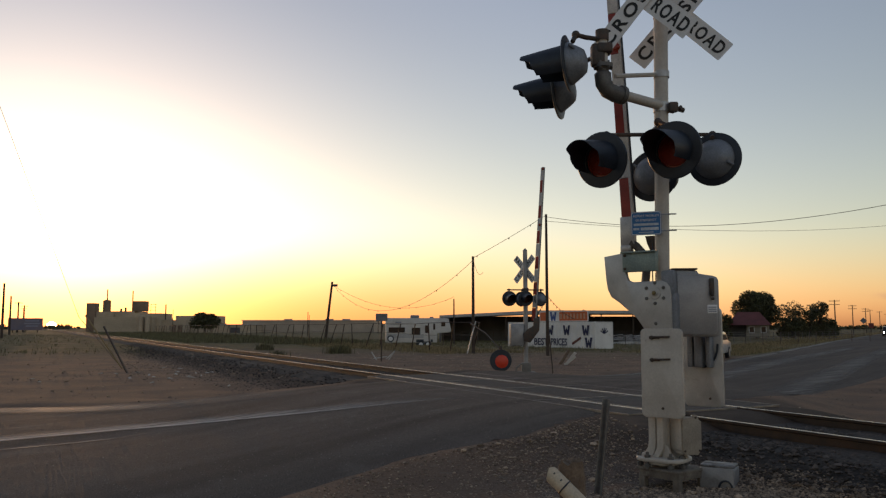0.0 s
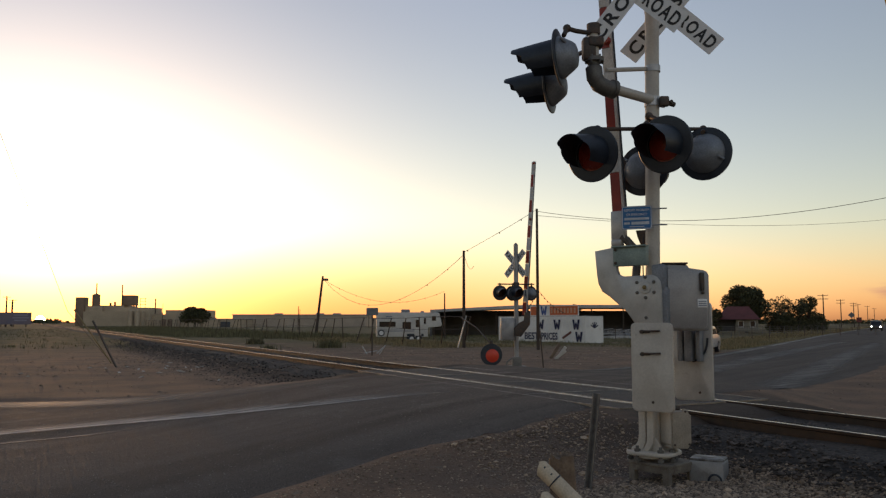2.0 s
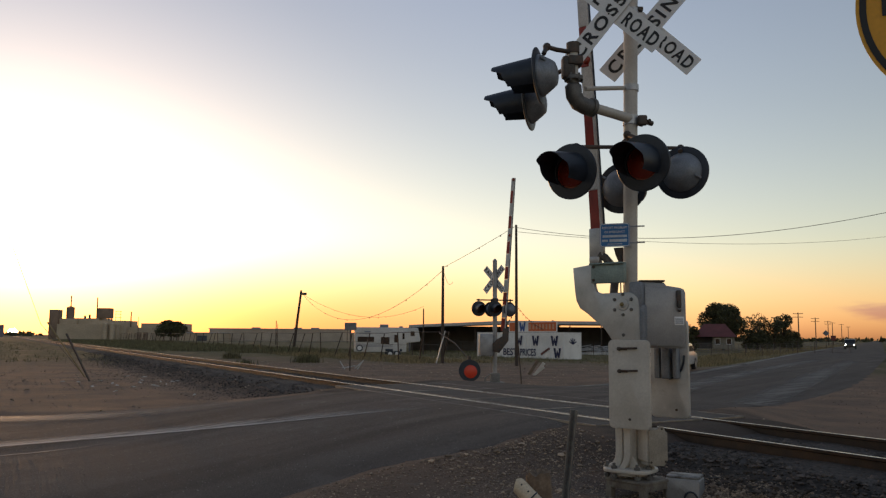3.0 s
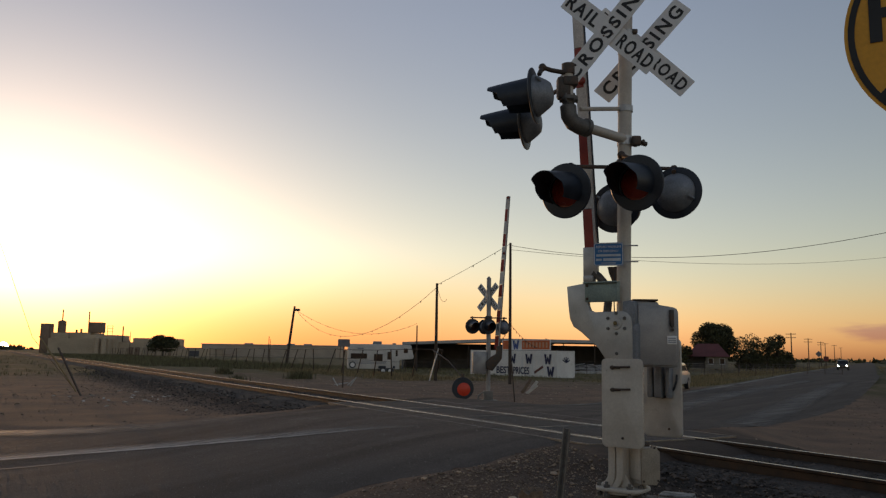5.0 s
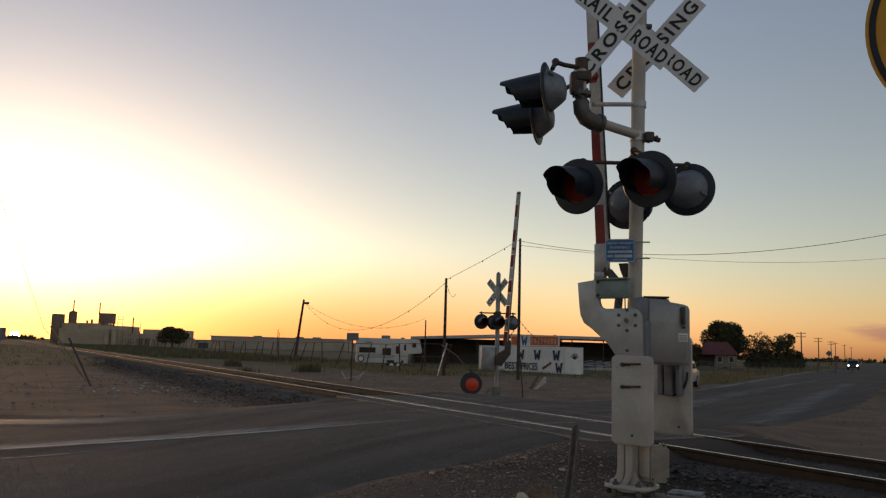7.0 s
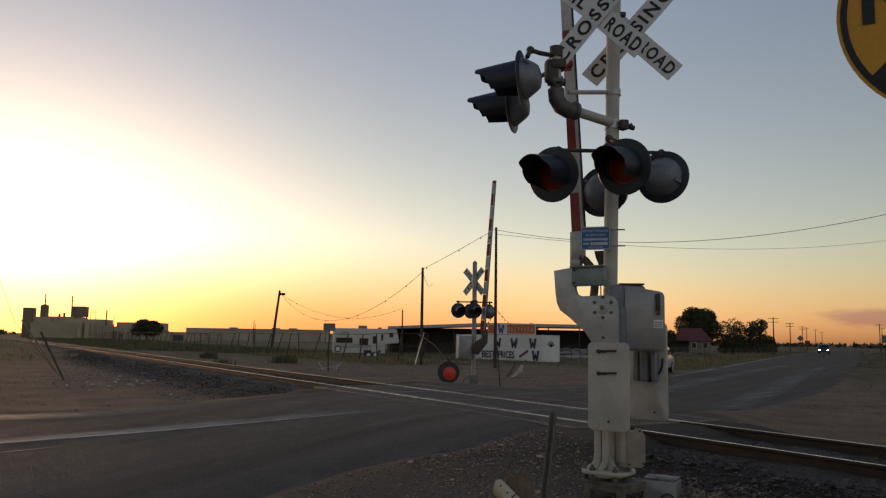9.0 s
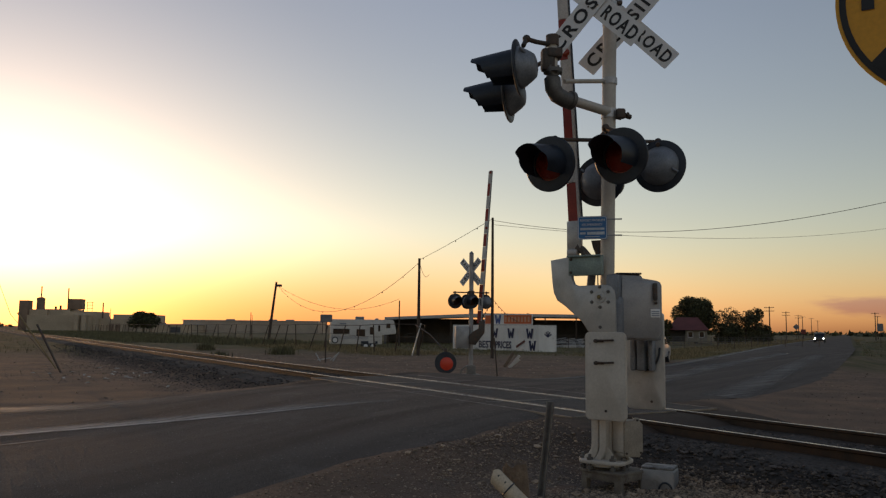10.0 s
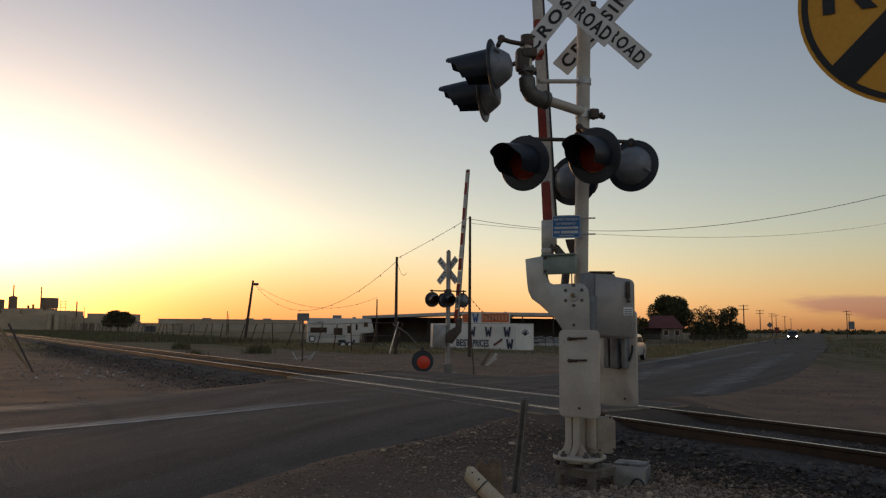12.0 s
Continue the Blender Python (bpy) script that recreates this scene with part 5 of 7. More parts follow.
pipe(bm, [(0.0, 0.05, 0.62), (-0.4, 1.0, 1.12), (-0.85, 2.4, 1.45)], 0.018, 6)
part("connecting_rod", bm, DARK_STEEL, target)

# ---- poles and wires ----
def wire(name, a, b, sag, r, label, rags=0):
    a, b = Vector(a), Vector(b)
    t = thing(name, Matrix.Translation(a), label, "wire")
    bm = bmesh.new()
    pipe(bm, [(b - a) * f - Vector((0, 0, sag * 4 * f * (1 - f))) for f in np.linspace(0, 1, 28)], r, 5)
    part("strand", bm, DARK_STEEL, t)
    for k in range(rags):
        f = (k + 0.6 + 0.25 * math.sin(k * 3.7)) / rags
        p = (b - a) * f - Vector((0, 0, sag * 4 * f * (1 - f)))
        bm = bmesh.new()
        lathe(bm, [(0.0, 0.02), (0.03, 0.0), (0.035, -0.04), (0.015, -0.10), (0.0, -0.11)], Matrix.Translation(p), 7)
        part("pennant", bm, DARK_STEEL, t, "torn dark pennant")
    return t


def utility_pole(x, y, h, r=0.14, arms=1, lean=(0, 0), z=None, label="tall weathered wooden utility pole with a crossarm", arm_az=60, arm_len=2.2):
    z = at_ground(x, y) if z is None else z
    t = thing("utility_pole", Matrix.Translation((x, y, z)), label, "utility pole", "utility poles")
    bm = bmesh.new()
    pipe(bm, [(0, 0, -0.2), (lean[0] * 0.5, lean[1] * 0.5, h * 0.5), (lean[0], lean[1], h)], r, 10, (r, r * 0.85, r * 0.68))
    part("shaft", bm, POLE_WOOD, t)
    for k in range(arms):
        zz = h * (0.965 - 0.10 * k)
        m = facing(lean[0] * 0.96, lean[1] * 0.96, zz, arm_az)
        bm = bmesh.new()
        box(bm, (0, -r, 0), (arm_len, 0.10, 0.12), 0.01, m)
        arm_ = part("crossarm", bm, POLE_WOOD, t)
        for sx in (-0.45, -0.25, 0.25, 0.45):
            bm = bmesh.new()
            lathe(bm, [(0.0, 0.16), (0.03, 0.15), (0.045, 0.08), (0.02, 0.05), (0.02, 0.0)], m @ pose(sx * arm_len, -r, 0.06), 8)
            part("insulator", bm, LAMP_BACK, arm_)
    return t


utility_pole(5.98, 46.0, 8.15, 0.10, 0, label="slim dark wooden pole behind the crossing")
utility_pole(1.88, 50.0, 6.05, 0.11, 0, label="short grey wooden pole with loose wires")
utility_pole(1.25, 92.0, 5.2, 0.10, 0, label="thin dark pole beyond the lot")
lp = utility_pole(-13.2, 90.0, 6.75, 0.17, 0, (0.72, 0), label="leaning wooden pole with a floodlight box")
bm = bmesh.new()
box(bm, (1.05, 0, 6.35), (0.55, 0.3, 0.26), 0.04, None)
rod(bm, (0.68, 0, 6.4), (1.0, 0, 6.42), 0.04)
part("floodlight", bm, BLACK_PAINT, lp, "dark floodlight")
wire("power_line", (5.98, 46, 8.0), (24.5, 33.5, 8.1), 1.25, 0.014, "long sagging service wire between wooden poles")
wire("power_line", (5.98, 46, 7.75), (52, 72, 12.5), 1.25, 0.012, "thin sagging power line between wooden poles")
utility_pole(24.5, 33.5, 8.4, 0.12, 0, label="wooden pole carrying the service wire")
utility_pole(52, 72, 13.0, 0.14, 1)
wire("power_line", (5.98, 46, 8.1), (1.88, 50, 5.95), 0.05, 0.014, "short wire between two wooden poles", 3)
wire("pennant_line", (1.88, 50, 5.8), (-12.5, 90, 6.5), 3.1, 0.015, "sagging line of torn pennants over the lot", 9)
wire("pennant_line", (1.25, 92, 5.1), (-12.5, 90, 6.4), 1.9, 0.016, "sagging pennant line between leaning poles", 9)
wire("pennant_line", (1.88, 50, 5.9), (2.6, 52.0, 5.2), 0.5, 0.012, "loose wire end hanging from a pole")

# poles away along the railway and along the road
for x, y, h, r in ((-64.8, 118, 8.4, 0.2), (-95, 176, 8.8, 0.24), (-132.5, 250, 9.8, 0.3), (-139, 266, 9.2, 0.3), (-170, 325, 9.8, 0.36)):
    utility_pole(x, y, h, r, 1 if h > 9 else 0, z=-0.3, arm_az=-27)
for x, y, h in ((88.5, 181, 8.0), (117, 229, 8.2), (146, 277, 8.4), (163, 306, 8.6), (196, 360, 9), (235, 425, 9)):
    utility_pole(x, y, h, 0.16, 2 if h < 8.5 else 1, z=-0.2, arm_az=33)
for x, y, h in ((112, 158, 9.0), (128, 178, 11), (140, 200, 9.0), (150, 238, 8.5), (190, 300, 9)):
    utility_pole(x, y, h, 0.16, 1, z=-0.2, arm_az=33)
for x, y, h in ((-21, 260, 5.6), (-50, 300, 6.5), (-101, 300, 8.6), (-32, 190, 5.5)):
    utility_pole(x, y, h, 0.12, 0, z=-0.3, label="thin distant wooden pole")

# guy wire with its guard and a leaning stake in the dirt lot
g0 = Vector((-11.3, 29.0, 0.0))
guy = thing("guy_wire", Matrix.Translation(g0), "thin guy wire running down to an anchor with a pale guard", "guy wire")
bm = bmesh.new()
pipe(bm, [(-0.55, 0.5, 0.25), (-2.1, 0.5, 2.0), (-5.0, 0.5, 8.9), (-7.15, 0.5, 14.0)], 0.009, 5)
part("strand", bm, DARK_STEEL, guy)
bm = bmesh.new()
pipe(bm, [(-0.42, 0.5, 0.1), (-1.9, 0.6, 2.05)], 0.030, 8)
part("guard", bm, material("faded_yellow_plastic", (0.30, 0.22, 0.10), (0.22, 0.17, 0.09), 0.6, scale=4, bump=0.05), guy, "faded yellow guy guard")
utility_pole(-18.5, 29.5, 14.2, 0.15, 1, z=0, arm_az=-27)
stake = thing("leaning_stake", Matrix.Translation(g0 + Vector((0.05, -0.2, -0.05))), "dark leaning steel stake in a dirt lot", "stake")
bm = bmesh.new()
box(bm, (0, 0, 0.98), (0.07, 0.05, 2.0), 0.008, Vector((-0.53, 0.1, 0.9)).to_track_quat("Z", "Y").to_matrix().to_4x4())
part("bar", bm, DARK_STEEL, stake, smooth=False)

# ---- small signs ----
def sign_on_post(x, y, h, w, ht, mat, label, shape="rect", az=10, name="road_sign", both=None):
    t = thing(name, facing(x, y, at_ground(x, y), az), label, "road sign")
    bm = bmesh.new()
    box(bm, (0, 0.03, h / 2), (0.06, 0.04, h + 0.1), 0.005)
    part("post", bm, DARK_STEEL, t)
    bm = bmesh.new()
    m = pose(0, 0, h, 0, 45 if shape == "diamond" else 0, 0)
    slab(bm, rounded(w, ht, 0.04, 3), 0.01, m)
    f = part("sign_face", bm, mat, t, smooth=False)
    return t, f


GREY_BACK = material("dull_sign_back", (0.20, 0.21, 0.23), (0.15, 0.16, 0.18), 0.5, metal=0.3, scale=5, bump=0.03)
sign_on_post(-2.95, 38.5, 2.1, 0.58, 0.36, GREY_BACK, "small grey sign board on a thin post")
sign_on_post(70, 110, 3.0, 0.8, 1.1, GREY_BACK, "grey back of a rectangular road sign", az=33)
sign_on_post(80, 150, 2.0, 0.9, 0.9, material("dull_red_sign", (0.22, 0.05, 0.04), rough=0.6, bump=0.02), "small red sign by the road", az=33)
sign_on_post(78.6, 150, 2.9, 0.85, 0.85, GREY_BACK, "dark diamond road sign seen from behind", "diamond", az=30)
sp = thing("thin_post", Matrix.Translation((3.72, 27.4, 0)), "thin leaning steel post beside the signal", "post")
bm = bmesh.new()
rod(bm, (0.02, 0, -0.05), (-0.10, 0, 1.35), 0.025, n=8)
part("rod", bm, DARK_STEEL, sp)


def board(name, a, b, w, label, mat):
    a, b = Vector(a), Vector(b)
    t = thing(name, Matrix.Translation(b), label, "debris")
    bm = bmesh.new()
    q = (a - b).to_track_quat("Z", "Y").to_matrix().to_4x4()
    box(bm, (0, 0, (a - b).length / 2), (w, w * 0.6, (a - b).length), 0.01, q)
    part("plank", bm, mat, t, smooth=False)
    return t


z35 = at_ground(5.4, 35)
board("broken_marker", (5.75, 35, z35 + 0.52), (5.35, 35.1, z35), 0.20, "broken white marker post leaning over", WHITE_PAINT)
board("broken_marker", (5.70, 34.7, z35 + 0.36), (5.25, 34.8, z35), 0.19, "broken white marker post near the crossing", WHITE_PAINT)
board("broken_marker", (5.55, 35.5, z35 + 0.62), (5.15, 35.5, z35), 0.22, "dark stub of a broken post", OLD_WOOD)
for k, (x, y, dx, dz) in enumerate(((-3.3, 40, -0.25, 0.4), (-2.9, 41, 0.35, 0.32), (-3.6, 41.5, 0.7, 0.12), (-2.7, 40, 0.3, 0.45))):
    z = at_ground(x, y)
    board("fallen_pipe", (x + dx, y, z + dz), (x, y, z), 0.08, "pale broken pipe lying by the fence", GALV)
z = at_ground(1.55, 49.8)
board("fence_brace", (2.03, 49.9, z + 2.0), (1.50, 49.8, z), 0.11, "pale diagonal pipe brace at the fence corner", GALV)

# ---- pipe fence along the lot, parallel to the track ----
FENCE_U, FENCE_H = 24.3, 1.92
fence = thing("pipe_fence", Matrix(), "leaning rusty pipe fence along the lot", "fence")
random.seed(21)
tops = []
for s in np.arange(43.7, 190, 3.0):
    b = TRACK @ Vector((FENCE_U, s, 0))
    z = at_ground(b.x, b.y)
    lean = random.uniform(0.15, 0.65) if random.random() < 0.8 else -0.1
    top = Vector((b.x + lean, b.y, z + FENCE_H + random.uniform(-0.06, 0.04)))
    tops.append(top)
    bm = bmesh.new()
    rod(bm, (b.x, b.y, z - 0.1), top, 0.042, n=8)
    part("post", bm, RAIL_SIDE, fence)
bm = bmesh.new()
pipe(bm, tops, 0.024, 6)
part("top_rail", bm, RAIL_SIDE, fence)
bm = bmesh.new()
pipe(bm, [p - Vector((0.2, 0, 0.75 + 0.1 * math.sin(k))) for k, p in enumerate(tops)], 0.012, 5)
part("wire_strand", bm, DARK_STEEL, fence)
fence2 = thing("wire_fence", Matrix(), "low wire fence with thin posts behind the lot", "fence")
tops = []
for k in range(26):
    x, y = 2.2 + k * 1.9, 96 - 0.25 * k
    z = at_ground(x, y)
    tops.append(Vector((x, y, z + 1.5)))
    bm = bmesh.new()
    rod(bm, (x, y, z - 0.1), tops[-1], 0.035, n=6)
    part("post", bm, DARK_STEEL, fence2)
for dz in (0, 0.5, 1.0):
    bm = bmesh.new()
    pipe(bm, [p - Vector((0, 0, dz)) for p in tops], 0.018, 5)
    part("wire_strand", bm, DARK_STEEL, fence2)
fence3 = thing("chain_fence", Matrix(), "grey chain fence before the red-roofed house", "fence")
tops = []
for k in range(22):
    x, y = 33 + k * 1.6, 104 + k * 1.25
    tops.append(Vector((x, y, at_ground(x, y) + 1.35)))
    bm = bmesh.new()
    rod(bm, tops[-1] - Vector((0, 0, 1.45)), tops[-1], 0.035, n=6)
    part("post", bm, DULL_GALV, fence3)
for dz in (0, 0.3, 0.6, 0.9):
    bm = bmesh.new()
    pipe(bm, [p - Vector((0, 0, dz)) for p in tops], 0.018, 5)
    part("wire_strand", bm, DULL_GALV, fence3)

# ---- painted sales container ----
CA = math.degrees(math.atan2(0.6, -0.8))      # its long side runs away and to the left
CM = Matrix(((0.6, 0.8, 0, 14.2), (-0.8, 0.6, 0, 75.0), (0, 0, 1, -0.42), (0, 0, 0, 1))) @ Matrix.Translation((-12.2, 0, 0))
ORANGE = material("faded_orange_paint", (0.62, 0.14, 0.04), (0.52, 0.12, 0.04), 0.6, scale=2, bump=0.03)
NAVY = material("navy_paint", (0.02, 0.025, 0.08), rough=0.6, bump=0.02)
BRIGHT = material("bright_white_panel", (0.80, 0.79, 0.77), (0.70, 0.69, 0.67), 0.6, scale=0.8, fine=20, bump=0.05, spots=(0.5, 0.46, 0.42), spot_scale=2, spot_low=0.64)
box_ = thing("sales_container", CM, "white steel container painted with dark blue lettering", "shipping container")
bm = bmesh.new()
n = 60
for side_y, outward in ((0.0, -1), (2.44, 1)):
    prev = None
    for k in range(n * 2 + 1):
        x = 12.2 * k / (n * 2)
        y = side_y + outward * (0.03 if (k // 2) % 2 else 0.0)
        cur = (bm.verts.new((x, y, 0.12)), bm.verts.new((x, y, 2.50)))
        if prev:
            bm.faces.new((prev[0], cur[0], cur[1], prev[1]))
        prev = cur
part("side_wall", bm, BRIGHT, box_, smooth=False)
bm = bmesh.new()
box(bm, (12.16, 1.22, 1.3), (0.06, 2.40, 2.36), 0.01)
part("end_wall", bm, BRIGHT, box_, smooth=False)
bm = bmesh.new()
box(bm, (0.04, 1.22, 1.3), (0.06, 2.40, 2.36), 0.01)
part("end_wall", bm, BRIGHT, box_, smooth=False)
bm = bmesh.new()
box(bm, (6.1, 1.22, 2.53), (12.2, 2.46, 0.06), 0.01)
box(bm, (6.1, 1.22, 0.09), (12.2, 2.46, 0.16), 0.01)
for x in (0.06, 12.14):
    for y in (0.04, 2.40):
        box(bm, (x, y, 1.3), (0.14, 0.14, 2.55), 0.015)
part("steel_frame", bm, BRIGHT, box_, smooth=False)


def w_shape(parent, m, size, mat):
    bm = bmesh.new()
    o = [(-0.5, 0.5), (-0.22, 0.5), (-0.16, -0.05), (0, 0.32), (0.16, -0.05), (0.22, 0.5), (0.5, 0.5), (0.30, -0.5), (0.12, -0.5), (0, -0.18), (-0.12, -0.5), (-0.30, -0.5)]
    slab(bm, [(x * size, z * size) for x, z in o], 0.01, m)
    return part("painted_mark", bm, mat, parent, "dark blue zigzag mark", smooth=False)


for x in (6.3, 8.55, 11.05):
    w_shape(box_, pose(x, -0.055, 1.75), 0.95, NAVY)
w_shape(box_, pose(11.4, -0.055, 0.60), 0.95, NAVY)
text_mesh("lettering", "BEST", 0.95, NAVY, box_, pose(5.0, -0.05, 0.62), 0.004, 2.0, bold=0.02)
text_mesh("lettering", "PRICES", 0.95, NAVY, box_, pose(7.5, -0.05, 0.62), 0.004, 2.2, bold=0.02)
bm = bmesh.new()
box(bm, (0, 0, 0), (1.3, 0.02, 0.22), 0.02, pose(9.85, -0.05, 0.75, 0, -28, 0))
part("painted_rocket", bm, material("brown_paint", (0.16, 0.06, 0.05), rough=0.6, bump=0.02), box_, "brown painted stroke", smooth=False)
bm = bmesh.new()
for k in range(5):
    a = k * 0.55 - 1.1
    box(bm, (0, 0, 0.28), (0.03, 0.10, 0.55), 0.0, pose(12.21, 1.25, 1.45) @ pose(0, 0, 0, math.degrees(a), 0, 0))
part("painted_burst", bm, NAVY, box_, "dark painted burst on the end wall", smooth=False)
banner = thing("roof_banner", CM @ pose(5.6, 0.3, 2.56), "long orange and white sign board on the container roof", "sign board")
bm = bmesh.new()
box(bm, (2.2, 0, 0.55), (6.6, 0.06, 1.02), 0.01)
face = part("board", bm, BRIGHT, banner, smooth=False)
for x, wd in ((3.55, 3.7), (-0.55, 0.9)):
    bm = bmesh.new()
    box(bm, (x, -0.04, 0.55), (wd, 0.02, 0.86), 0.01)
    part("orange_field", bm, ORANGE, face, smooth=False)
w_shape(face, pose(0.85, -0.05, 0.55), 0.9, material("blue_paint", (0.05, 0.10, 0.32), rough=0.6, bump=0.02))
bm = bmesh.new()
for k in range(8):
    box(bm, (1.95 + 0.44 * k, -0.055, 0.55), (0.22, 0.012, 0.5), 0.0, None)
part("letter_bars", bm, material("pale_orange", (0.66, 0.36, 0.22), rough=0.6, bump=0.02), face, smooth=False)
bm = bmesh.new()
for x in (-0.8, 2.2, 5.2):
    box(bm, (x, 0.05, 0.3), (0.06, 0.05, 0.62), 0)
part("struts", bm, GALV, banner, smooth=False)
tri = thing("pennant_mast", pose(10.0, 76.5, -0.42), "thin mast with strings of torn flags", "flag mast")
bm = bmesh.new()
rod(bm, (0, 0, 0), (0, 0, 6.0), 0.03, n=6)
part("pole", bm, DARK_STEEL, tri)
for sx in (-1.6, 2.6):
    bm = bmesh.new()
    pts = [Vector((sx * f, 0, 5.0 - 2.2 * f - 0.3 * math.sin(math.pi * f))) for f in np.linspace(0, 1, 10)]
    pipe(bm, pts, 0.02, 5)
    for p in pts[1:-1]:
        lathe(bm, [(0.0, 0.02), (0.06, 0.0), (0.0, -0.22)], Matrix.Translation(p), 5)
    part("flag_string", bm, DARK_STEEL, tri, "string of dark torn flags")

# ---- fifth-wheel camper ----
RV = facing(-5.6, 79.0, -0.42, -6)
rv = thing("camper_trailer", RV, "old white fifth-wheel camper with dark windows", "camper trailer")
RV_WHITE = material("camper_white", (0.62, 0.60, 0.57), (0.52, 0.50, 0.47), 0.55, scale=1.2, fine=18, bump=0.03, spots=(0.38, 0.35, 0.31), spot_scale=2.5, spot_low=0.64)
DARK_GLASS = material("dark_glass", (0.02, 0.022, 0.025), rough=0.12, bump=0.0, spec=0.6)
bm = bmesh.new()
slab(bm, [(0, 0.55), (5.05, 0.55), (5.05, 1.45), (6.35, 1.55), (6.45, 1.75), (6.2, 2.85), (6.05, 2.95), (0.1, 2.95), (0, 2.85)], 2.4, Matrix(), 0.05)
part("body", bm, RV_WHITE, rv)
for x, z, w, h in ((1.05, 1.78, 1.7, 0.6), (2.95, 1.65, 0.95, 0.8), (5.65, 2.35, 0.5, 0.55), (4.75, 2.1, 0.3, 0.7)):
    bm = bmesh.new()
    slab(bm, rounded(w, h, 0.06, 3, x, z), 0.03, pose(0, -0.022, 0))
    wdw = part("window", bm, RV_WHITE, rv, "camper window")
    bm = bmesh.new()
    slab(bm, rounded(w - 0.1, h - 0.1, 0.04, 3, x, z), 0.02, pose(0, -0.034, 0))
    part("pane", bm, DARK_GLASS, wdw, smooth=False)
bm = bmesh.new()
slab(bm, rounded(0.68, 1.95, 0.06, 3, 4.05, 1.62), 0.03, pose(0, -0.02, 0))
door = part("door", bm, RV_WHITE, rv, smooth=False)
bm = bmesh.new()
slab(bm, rounded(0.36, 0.75, 0.05, 3, 4.02, 1.85), 0.02, pose(0, -0.032, 0))
part("pane", bm, DARK_GLASS, door, smooth=False)
bm = bmesh.new()
for z in (1.18, 1.30, 1.06):
    box(bm, (1.9, -0.008, z), (3.6, 0.012, 0.045), 0)
box(bm, (1.0, -0.008, 2.35), (1.2, 0.012, 0.05), 0)
box(bm, (1.2, -0.008, 2.52), (0.6, 0.012, 0.12), 0)
part("stripes", bm, material("faded_blue_stripe", (0.22, 0.24, 0.30), rough=0.6, bump=0.02), rv, smooth=False)
for x in (3.45, 4.15):
    for y in (0.12, 2.28):
        bm = bmesh.new()
        lathe(bm, [(0.20, -0.12), (0.33, -0.12), (0.36, -0.07), (0.36, 0.07), (0.33, 0.12), (0.20, 0.12)], pose(x, y, 0.36, 90), 22)
        tyre = part("tyre", bm, BLACK_PAINT, rv, "black tyre")
        bm = bmesh.new()
        lathe(bm, [(0.0, 0.10), (0.1, 0.11), (0.20, 0.12), (0.20, -0.12), (0.0, -0.10)], pose(x, y, 0.36, 90), 18)
        part("rim", bm, SIGN_WHITE, tyre)
bm = bmesh.new()
lathe(bm, [(0.17, 0.06), (0.30, 0.06), (0.33, 0.02), (0.33, -0.05)], pose(0.45, 0, 0.92, 90), 22)
spare = part("spare_tyre", bm, BLACK_PAINT, rv, "black spare tyre")
bm = bmesh.new()
lathe(bm, [(0.0, 0.05), (0.17, 0.07), (0.22, 0.065), (0.22, 0.0)], pose(0.45, 0, 0.92, 90), 18)
part("rim", bm, SIGN_WHITE, spare)
bm = bmesh.new()
box(bm, (2.9, 1.2, 3.10), (0.85, 0.7, 0.30), 0.06)
part("roof_unit", bm, LAMP_BACK, rv, "grey roof air conditioner")
bm = bmesh.new()
box(bm, (4.6, 1.2, 3.02), (0.35, 0.35, 0.14), 0.04)
part("roof_vent", bm, LAMP_BACK, rv)
bm = bmesh.new()
box(bm, (3.8, 0.05, 0.72), (1.7, 0.12, 0.30), 0.05)
part("wheel_arch", bm, BLACK_PAINT, rv)
for x in (5.7, 0.6):
    bm = bmesh.new()
    rod(bm, (x, 0.5, 0), (x, 0.5, 1.6 if x > 5 else 0.6), 0.04, n=8)
    part("jack_leg", bm, DARK_STEEL, rv)

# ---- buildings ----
SHED_WALL = material("dark_grey_panel", (0.10, 0.10, 0.11), (0.07, 0.07, 0.075), 0.7, scale=0.6, fine=8, bump=0.1)
ROOF_PALE = material("pale_metal_roof", (0.42, 0.42, 0.43), (0.34, 0.34, 0.35), 0.5, metal=0.3, scale=0.5, fine=6, bump=0.05)
# tan and cream are lightened to carry the haze glow before far walls
WARE = material("tan_metal_siding", (0.46, 0.38, 0.30), (0.38, 0.315, 0.25), 0.7, scale=0.2, fine=3, bump=0.05)
WARE2 = material("cream_block_wall", (0.52, 0.42, 0.30), (0.42, 0.34, 0.245), 0.8, scale=0.2, fine=3, bump=0.05)
shed = thing("open_shed", pose(0.5, 112, -0.42), "long low open-fronted metal shed with a pale roof edge", "shed")
bm = bmesh.new()
slab(bm, [(-1, 3.7), (13, 4.4), (31, 4.35), (31, 3.95), (13, 3.95), (-1, 3.35)], 12, Matrix())
part("roof", bm, ROOF_PALE, shed, smooth=False)
# back and end walls in one dark grey, much darker than the roof
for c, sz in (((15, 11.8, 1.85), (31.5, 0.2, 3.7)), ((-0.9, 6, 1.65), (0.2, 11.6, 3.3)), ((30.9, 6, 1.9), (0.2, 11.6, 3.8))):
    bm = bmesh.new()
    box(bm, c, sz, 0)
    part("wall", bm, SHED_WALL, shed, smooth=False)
for k in range(8):
    bm = bmesh.new()
    box(bm, (-0.6 + k * 4.45, 0.3, 1.85), (0.14, 0.14, 3.9 if k > 2 else 3.3), 0.01)
    part("post", bm, POLE_WOOD, shed, smooth=False)
